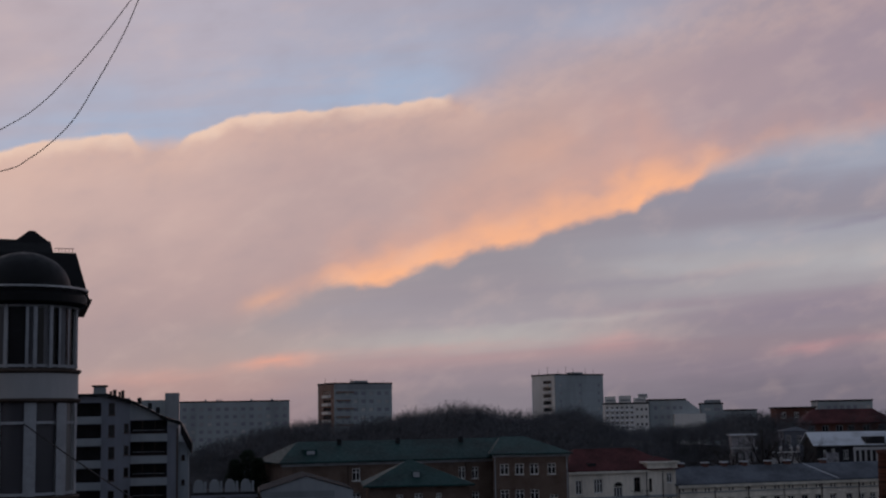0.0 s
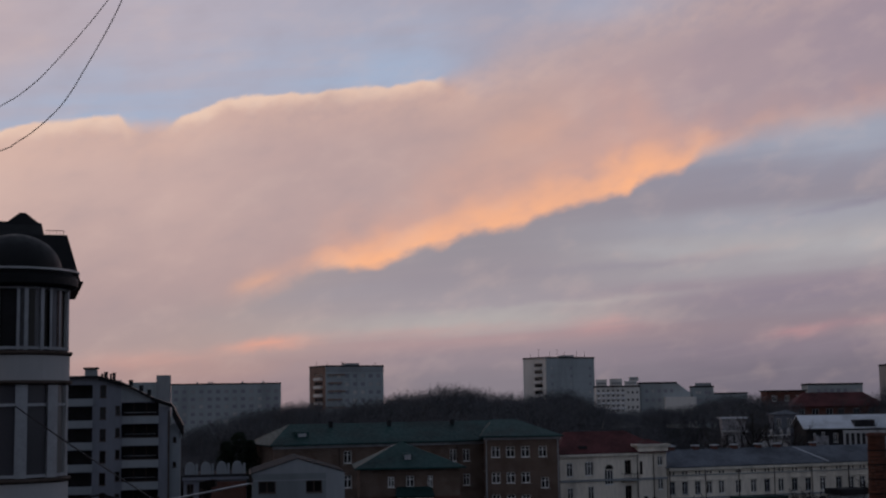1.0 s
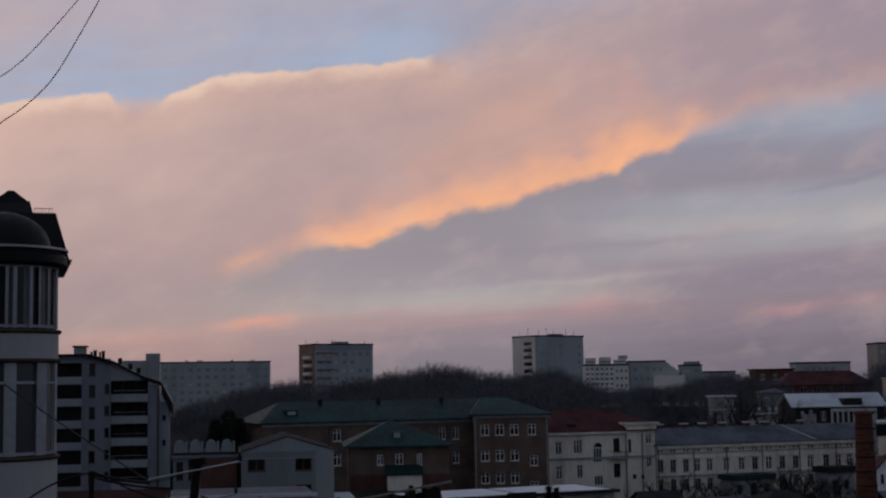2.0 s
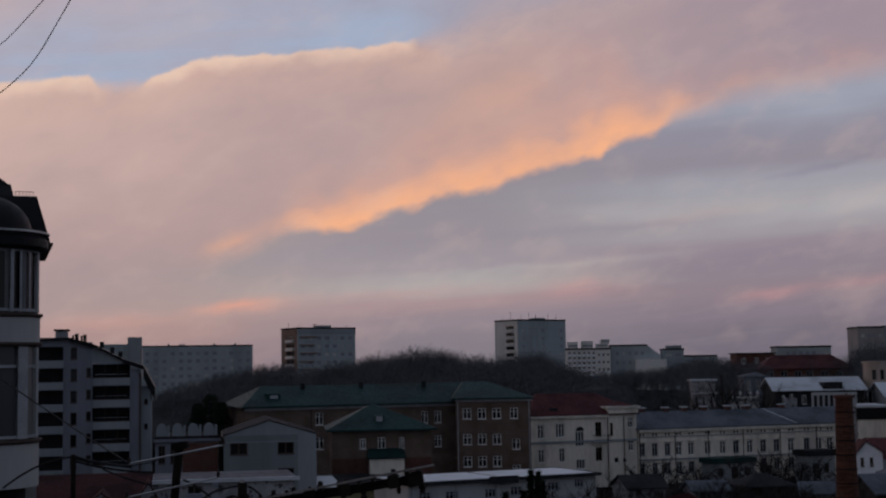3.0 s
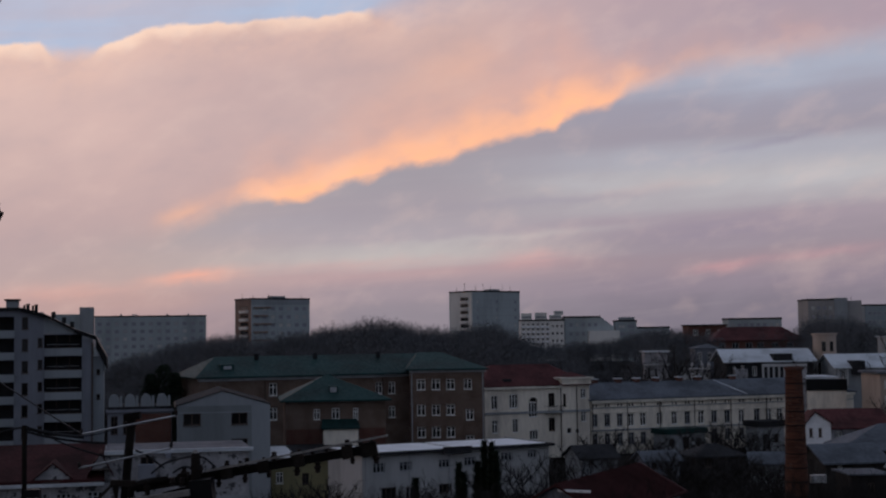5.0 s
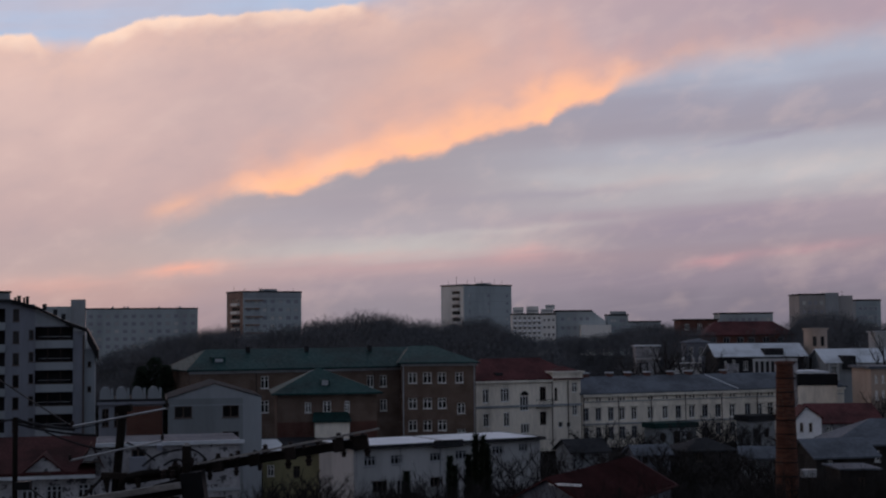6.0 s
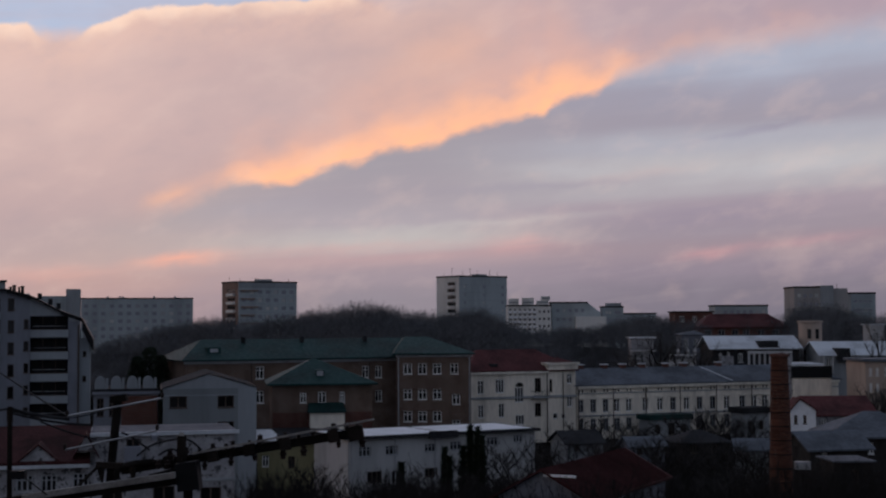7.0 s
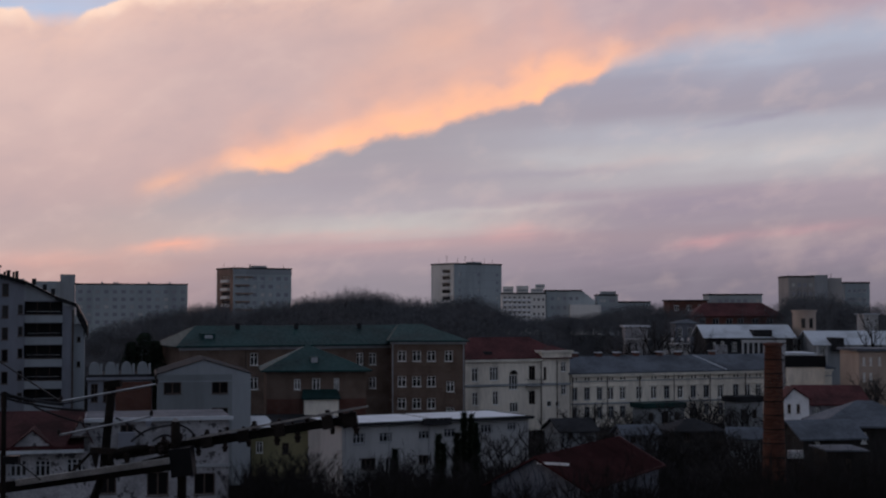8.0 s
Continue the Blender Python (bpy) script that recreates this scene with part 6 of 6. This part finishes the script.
def bare_tree(x, y, kind, top, label, group="bare yard trees"):
    h, trunk, crown = TREES[kind]
    z = lay(x, y) - 0.1
    s = (top - z) / h
    wide = max(0.7, min(1.5, s))
    ob = thing("bare_tree", pose(x, y, z, 0, 0, rnd.uniform(0, 360)) @ Matrix.Diagonal((wide, wide, s, 1)), label, "tree", group)
    part("trunk", trunk, None, ob)
    part("crown", crown, None, ob)
    return ob


for x, y, kind, top in [(11.1, 148.0, 1, 8.1), (11.9, 140.0, 2, 8.1), (15.6, 165.0, 1, 7.0), (17.3, 160.0, 1, 6.9), (15.2, 132.0, 2, 8.4), (22.1, 175.0, 0, 6.4), (22.9, 165.0, 1, 6.0), (28.0, 185.0, 0, 6.6), (30.5, 190.0, 3, 7.6), (30.4, 180.0, 0, 7.7), (34.2, 192.0, 3, 7.7), (33.4, 178.0, 0, 7.8)]:
    bare_tree(x, y, kind, top, "leafless yard tree with thin dark twigs")
for x, y, kind, top in [(37.5, 190.0, 3, 8.0), (37.3, 180.0, 0, 8.0), (37.7, 175.0, 0, 8.0), (42.7, 190.0, 0, 7.6), (21.8, 140.0, 1, 7.7), (23.2, 135.0, 1, 8.6), (26.1, 140.0, 0, 8.4), (26.1, 130.0, 1, 8.8), (29.3, 136.0, 1, 8.7), (29.1, 128.0, 1, 9.2), (32.9, 125.0, 2, 8.9), (30.3, 118.0, 2, 9.1), (16.4, 115.0, 2, 8.5), (13.5, 110.0, 2, 8.5), (18.3, 112.0, 1, 8.3), (19.9, 108.0, 1, 8.9), (23.0, 110.0, 2, 9.0), (23.3, 104.0, 2, 9.3), (26.4, 144.0, 1, 8.2), (29.0, 143.0, 0, 8.4), (8.2, 92.0, 2, 7.6), (10.9, 93.5, 1, 8.0), (13.4, 97.0, 2, 7.8), (16.0, 100.0, 1, 8.2)]:
    bare_tree(x, y, kind, top, "leafless yard tree with thin dark twigs")
for x, y, kind, top in [(3.2, 128.0, 1, 9.4), (4.4, 126.0, 2, 9.2), (5.5, 128.0, 1, 9.7), (7.0, 130.0, 2, 9.0), (-3.3, 124.0, 2, 8.3), (-1.5, 122.0, 2, 7.8), (-12.9, 128.0, 1, 7.9), (-14.2, 126.0, 2, 7.4), (-11.2, 124.0, 2, 7.3), (-9.5, 122.0, 2, 7.3), (-7.1, 120.0, 2, 7.0), (-4.6, 119.0, 2, 6.8), (-15.3, 122.0, 2, 7.0), (8.4, 135.0, 1, 8.1), (5.9, 118.0, 2, 8.2), (3.2, 116.0, 2, 7.9), (0.8, 114.0, 2, 7.9)]:
    bare_tree(x, y, kind, top, "low leafless shrub in front of the white wall", "bare shrubs")
# thickets that fill the yards
thick = random.Random(3)
for k in range(84):
    az, y = thick.uniform(4.2, 13.3), thick.uniform(98, 182)
    if 9.0 < y * math.tan(radians(az)) < 20 and 112 < y < 125:
        y -= 16
    bare_tree(y * math.tan(radians(az)), y, thick.choice((0, 1, 1, 3)), thick.uniform(5.0, 8.6) + (y - 140) * 0.02, "leafless garden tree with tangled thin branches", "garden trees")
bush = [[np.array(q) for q in grow(60 + k, 1.0, 0.62, 11, 6, 24, 1.0, 0.02)] for k in range(3)]
bq, bt, bqf, btf, n1, n2 = [], [], [], [], 0, 0
for k in range(280):
    if k < 105:
        az, y = thick.uniform(-8.6, 4.4), thick.uniform(96, 116)
        top = 21.0 - 0.1154 * y
    elif k < 195:
        az, y = thick.uniform(4.0, 13.2), thick.uniform(86, 172)
        top = max(3.8, 20.4 - 0.107 * y)
    else:
        az, y = thick.uniform(13.3, 19.0), thick.uniform(80, 104)
        top = 20.9 - 0.110 * y
    x = y * math.tan(radians(az))
    z = lay(x, y) - 0.1
    h = top + thick.uniform(-1.3, 0.6) - z
    turn, wide = thick.uniform(0, 6.28), thick.uniform(3.6, 5.0)
    R = np.array([[math.cos(turn) * wide, -math.sin(turn) * wide, 0], [math.sin(turn) * wide, math.cos(turn) * wide, 0], [0, 0, h]])
    v1, f1, v2, f2 = bush[k % 3]
    bq.append(v1 @ R.T + (x, y, z)), bqf.append(f1 + n1)
    bt.append(v2 @ R.T + (x, y, z)), btf.append(f2 + n2)
    n1, n2 = n1 + len(v1), n2 + len(v2)
thicket = tagged(new("thicket", joined("thicket", bq, bqf, M["bark"])), "dense dark leafless thickets filling the yards", "shrubs", kind="stuff")
tagged(part("twigs", joined("twigs", bt, btf, M["thicket_twig"]), None, thicket), kind="stuff")
for x, y, kind, top in [(37.3, 240.0, 3, 19.0), (46.2, 246.0, 0, 17.4), (39.9, 238.0, 0, 17.2), (35.7, 236.0, 0, 14.8), (60.1, 240.0, 0, 17.2), (76.0, 238.0, 3, 20.6), (31.9, 246.0, 0, 15.6), (55.5, 180.0, 0, 12.3), (55.4, 176.0, 0, 12.1), (55.2, 172.0, 0, 12.6), (53.6, 178.0, 1, 11.7), (47.3, 196.0, 0, 10.8)]:
    bare_tree(x, y, kind, top, "tall leafless tree on the slope beside villas", "bare slope trees")


def evergreen(x, y, top, r, label, column=False):
    """A conifer: a trunk and sprays of needles that thin out towards the tip."""
    z = lay(x, y) - 0.1
    h = top - z
    ob = thing("evergreen_tree", pose(x, y, z), label, "tree", "evergreens")
    bm = bmesh.new()
    rod(bm, (0, 0, 0), (0, 0, h * 0.9), 0.14, 0.03, 6)
    part("trunk", bm, M["bark"], ob)
    v, f = [], []
    for k in range(900 if column else 3600):
        t = rnd.random() ** 0.8
        zz = h * (0.08 + 0.92 * t)
        rr = r * ((1 - t ** 3) * (0.55 + 0.45 * min(1, t * 6)) if column else 1.35 * math.sqrt(max(0.02, 1.02 - t))) * rnd.uniform(0.45, 1.05)
        a = rnd.uniform(0, math.tau)
        p = Vector((rr * math.cos(a), rr * math.sin(a), zz))
        out_d = Vector((math.cos(a), math.sin(a), 0.9 if column else -0.35)) * rnd.uniform(0.25, 0.5)
        side = Vector((-math.sin(a), math.cos(a), rnd.uniform(-0.5, 0.5))) * 0.11
        n = len(v)
        v.extend((tuple(p - out_d * 0.6), tuple(p + side), tuple(p + out_d), tuple(p - side)))
        f.append((n, n + 1, n + 2, n + 3))
    tagged(part("foliage", mesh_of("foliage", v, f, M["needle"]), None, ob), kind="stuff")
    return ob


for x, y, top, r, col in [(-0.4, 120.0, 8.8, 0.25, True), (0.0, 118.0, 8.2, 0.20, True), (1.9, 124.0, 10.4, 0.46, True), (2.5, 122.0, 10.4, 0.35, True), (2.9, 120.0, 9.8, 0.30, True), (1.2, 118.0, 9.1, 0.29, True), (-41.5, 190.0, 16.6, 2.68, False), (-42.9, 188.0, 15.4, 2.03, False), (-39.1, 186.0, 15.6, 1.85, False), (-4.2, 120.0, 7.5, 0.25, True)]:
    evergreen(x, y, top, r, "dark narrow evergreen beside the white wall" if col else "broad dark evergreen beside the wood", col)

# ---------------------------------------------------------------- pole line and cables before the window


def tube(bm, pts, r, n=6):
    """A cable along a line of points, one skin."""
    pts = [Vector(p) for p in pts]
    rings = []
    for i, p in enumerate(pts):
        d = (pts[min(i + 1, len(pts) - 1)] - pts[max(i - 1, 0)]).normalized()
        u = d.orthogonal().normalized() if not rings else (last - d * last.dot(d)).normalized()
        last = u
        w = d.cross(u)
        rings.append([bm.verts.new(p + r * (u * math.cos(k * math.tau / n) + w * math.sin(k * math.tau / n))) for k in range(n)])
    for a, b in zip(rings, rings[1:]):
        for k in range(n):
            bm.faces.new((a[k], a[(k + 1) % n], b[(k + 1) % n], b[k]))
    bm.faces.new(rings[0][::-1])
    bm.faces.new(rings[-1])


def sagging(a, b, sag, n=14):
    a, b = Vector(a), Vector(b)
    return [a.lerp(b, k / n) - Vector((0, 0, sag * 4 * (k / n) * (1 - k / n))) for k in range(n + 1)]


def smooth_line(pts, per=6):
    """A curve through the points."""
    pts = [Vector(p) for p in pts]
    out_pts = []
    for i in range(len(pts) - 1):
        p0, p1, p2, p3 = pts[max(0, i - 1)], pts[i], pts[i + 1], pts[min(len(pts) - 1, i + 2)]
        for k in range(per):
            t = k / per
            out_pts.append(0.5 * ((2 * p1) + (p2 - p0) * t + (2 * p0 - 5 * p1 + 4 * p2 - p3) * t * t + (3 * p1 - p0 - 3 * p2 + p3) * t ** 3))
    return out_pts + [pts[-1]]


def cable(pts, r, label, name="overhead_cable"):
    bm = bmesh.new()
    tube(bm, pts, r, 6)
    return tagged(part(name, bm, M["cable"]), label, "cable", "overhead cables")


def bar(bm, a, b, half, depth):
    """A square timber from a to b, half its height up and down."""
    a, b = Vector(a), Vector(b)
    d = (b - a).normalized()
    up = Vector((0, 1, 0)).cross(d) * -1
    up = up if up.z > 0 else -up
    o = Vector((0, depth, 0))
    quadbox(bm, [a - up * half - o, b - up * half - o, b - up * half + o, a - up * half + o, a + up * half - o, b + up * half - o, b + up * half + o, a + up * half + o])


def insulator(parent, p, s=1.0, up=1.0):
    bm = bmesh.new()
    x, y, z = p
    lathe(bm, [(0.012 * s, z), (0.05 * s, z + 0.02 * up * s), (0.03 * s, z + 0.05 * up * s), (0.06 * s, z + 0.08 * up * s), (0.035 * s, z + 0.12 * up * s), (0.045 * s, z + 0.15 * up * s), (0.001, z + 0.17 * up * s)], 10, cx=x, cy=y)
    part("insulator", bm, M["porcelain"], parent, "brown porcelain insulator")


pole = thing("utility_pole", pose(0, 0, 0), "dark weathered timber pole with cross-arms and insulators", "utility pole")
bm = bmesh.new()
foot = (-6.93, 27.00, 16.08)
tube(bm, [(foot[0] - 0.3, 27, 0.9), foot, (-6.68, 27.00, 16.79), (-6.61, 27.00, 17.62), (-6.53, 27.00, 18.46)], 0.085, 10)
part("post", bm, M["beam"], pole)
bm = bmesh.new()
bar(bm, (-6.67, 27.00, 18.49), (-6.36, 27.00, 18.53), 0.07, 0.10)
part("pole_cap", bm, M["beam"], pole)
for a, b in (((-7.49, 26.85, 18.18), (-5.62, 26.85, 18.52)), ((-7.53, 26.85, 17.52), (-5.72, 26.85, 17.89))):
    bm = bmesh.new()
    rod(bm, a, b, 0.021, n=8)
    arm = part("cross_arm", bm, M["zinc"], pole, "thin pale steel cross-arm")
    for p in (a, b):
        insulator(pole, (p[0], p[1], p[2] + 0.0), 0.7)
bm = bmesh.new()
tube(bm, smooth_line([(-6.40, 26.90, 16.77), (-6.52, 26.90, 16.95), (-6.49, 26.90, 17.12), (-6.23, 26.90, 17.22), (-5.79, 26.90, 17.27)]), 0.075, 8)
part("curved_strap", bm, M["beam"], pole)
B1A, B1B = (-6.44, 27.00, 17.11), (-1.74, 27.00, 17.83)
bm = bmesh.new()
bar(bm, B1A, B1B, 0.085, 0.10)
part("long_beam", bm, M["beam"], pole, "long tarred timber beam")
bm = bmesh.new()
bar(bm, (-5.02, 26.80, 17.44), (-1.46, 26.80, 18.09), 0.018, 0.04)
part("beam_strip", bm, M["beam_top"], pole, "pale strip along the beam's upper edge")
bm = bmesh.new()
bar(bm, (-1.98, 26.95, 17.79), (-1.69, 26.95, 17.84), 0.14, 0.14)
part("end_clamp", bm, M["iron"], pole)
rnd2 = random.Random(5)
for k in range(15):
    f = 0.20 + 0.78 * k / 14 + rnd2.uniform(-0.02, 0.02)
    p = Vector(B1A).lerp(Vector(B1B), f)
    insulator(pole, (p.x, p.y - 0.1, p.z + 0.06), rnd2.uniform(0.8, 1.3))
    if k % 2 == 0:
        insulator(pole, (p.x + 0.1, p.y - 0.1, p.z - 0.06), rnd2.uniform(0.8, 1.4), -1.0)
    if k % 3 == 0:
        bm = bmesh.new()
        bar(bm, (p.x - 0.1, 26.9, p.z), (p.x + 0.1, 26.9, p.z + 0.03), 0.125, 0.13)
        part("clamp", bm, M["iron"], pole)
for px in ((-6.83, 26.90, 17.19), (-6.21, 26.90, 17.19)):
    bm = bmesh.new()
    rod(bm, px, (px[0] + 0.03, px[1], px[2] - 0.34), 0.085, 0.015, 6)
    part("bracket", bm, M["iron"], pole)
bm = bmesh.new()
bar(bm, (-6.92, 26.90, 17.22), (-6.42, 26.90, 17.20), 0.06, 0.06)
part("bracket_arm", bm, M["iron"], pole)
bm = bmesh.new()
rod(bm, (-6.92, 26.90, 17.16), (-7.25, 26.60, 16.79), 0.03, n=6)
part("stay_rod", bm, M["iron"], pole)
bm = bmesh.new()
bar(bm, (-8.99, 26.50, 16.48), (-5.25, 26.50, 16.99), 0.10, 0.12)
low = part("lower_beam", bm, M["beam"], pole)
bm = bmesh.new()
bar(bm, (-8.18, 26.36, 16.66), (-5.26, 26.36, 17.08), 0.055, 0.10)
part("beam_board", bm, M["beam_top"], low, "pale grey board on the beam")
bm = bmesh.new()
bar(bm, (-5.26, 26.60, 17.01), (-4.84, 26.60, 17.06), 0.27, 0.2)
hous = part("terminal_box", bm, M["black_roof"], pole, "black terminal box at the beam end")
bm = bmesh.new()
rod(bm, (-5.21, 26.70, 17.21), (-5.21, 26.70, 17.80), 0.10, 0.09, 10)
part("bushing", bm, M["iron"], hous)
bm = bmesh.new()
rod(bm, (-5.21, 26.70, 17.80), (-5.21, 26.70, 17.86), 0.07, 0.03, 10)
part("bushing_cap", bm, M["beam_top"], hous)
bm = bmesh.new()
rod(bm, ((-5.09, 26.75, 16.77)[0], 26.75, 0.9), (-5.09, 26.75, 16.82), 0.11, 0.09, 10)
part("second_post", bm, M["beam"], pole)
bm = bmesh.new()
bar(bm, (-5.85, 26.70, 17.01), (-5.29, 26.70, 17.15), 0.035, 0.06)
part("side_arm", bm, M["iron"], pole)
for px in ((-5.66, 26.70, 17.15), (-5.48, 26.70, 17.15)):
    insulator(pole, px, 1.1)
for pts in ([(-6.10, 26.80, 17.40), (-5.85, 26.80, 17.59), (-5.57, 26.80, 17.68), (-5.28, 26.80, 17.73)], [(-5.18, 26.80, 17.73), (-5.02, 26.80, 17.67), (-4.84, 26.80, 17.51)], [(-5.68, 26.80, 17.41), (-5.51, 26.80, 17.51), (-5.37, 26.80, 17.52), (-5.25, 26.80, 17.42)], [(-6.43, 26.90, 17.85), (-6.20, 26.90, 17.74), (-5.87, 26.90, 17.50)]):
    bm = bmesh.new()
    tube(bm, smooth_line(pts), 0.022)
    part("jumper_cable", bm, M["cable"], pole)

left = thing("utility_pole", pose(0, 0, 0), "thin dark steel pole carrying a bundle of cables", "utility pole")
bm = bmesh.new()
rod(bm, ((-8.29, 26.00, 16.54)[0], 26, 0.9), (-8.34, 26.00, 18.42), 0.06, 0.05, 8)
part("post", bm, M["iron"], left)
bm = bmesh.new()
bar(bm, (-8.30, 25.90, 17.14), (-8.00, 25.90, 17.15), 0.075, 0.08)
part("switch_box", bm, M["black_roof"], left)
bm = bmesh.new()
rod(bm, (-8.00, 25.90, 17.08), (-7.68, 26.20, 16.73), 0.014, n=5)
part("stay_wire", bm, M["cable"], left)
for a, b, r, sag in (((-8.34, 26.00, 18.37), (-7.45, 26.85, 18.12), 0.035, 0.02), ((-8.34, 26.00, 18.31), (-7.04, 26.90, 18.00), 0.025, 0.05), ((-8.34, 26.00, 18.42), (-6.56, 27.00, 18.40), 0.012, 0.25), ((-7.95, 26.60, 18.10), (-6.95, 27.00, 17.71), 0.018, 0.03), ((-8.34, 26.00, 18.38), (-9.70, 26.00, 17.80), 0.02, -0.12)):
    cable(sagging(a, b, sag), r, "dark cable strung between the poles")
cable(sagging((-12.52, 32.30, 20.13), (-7.49, 26.85, 18.18), 0.03), 0.016, "dark cable from the turret house to the pole")
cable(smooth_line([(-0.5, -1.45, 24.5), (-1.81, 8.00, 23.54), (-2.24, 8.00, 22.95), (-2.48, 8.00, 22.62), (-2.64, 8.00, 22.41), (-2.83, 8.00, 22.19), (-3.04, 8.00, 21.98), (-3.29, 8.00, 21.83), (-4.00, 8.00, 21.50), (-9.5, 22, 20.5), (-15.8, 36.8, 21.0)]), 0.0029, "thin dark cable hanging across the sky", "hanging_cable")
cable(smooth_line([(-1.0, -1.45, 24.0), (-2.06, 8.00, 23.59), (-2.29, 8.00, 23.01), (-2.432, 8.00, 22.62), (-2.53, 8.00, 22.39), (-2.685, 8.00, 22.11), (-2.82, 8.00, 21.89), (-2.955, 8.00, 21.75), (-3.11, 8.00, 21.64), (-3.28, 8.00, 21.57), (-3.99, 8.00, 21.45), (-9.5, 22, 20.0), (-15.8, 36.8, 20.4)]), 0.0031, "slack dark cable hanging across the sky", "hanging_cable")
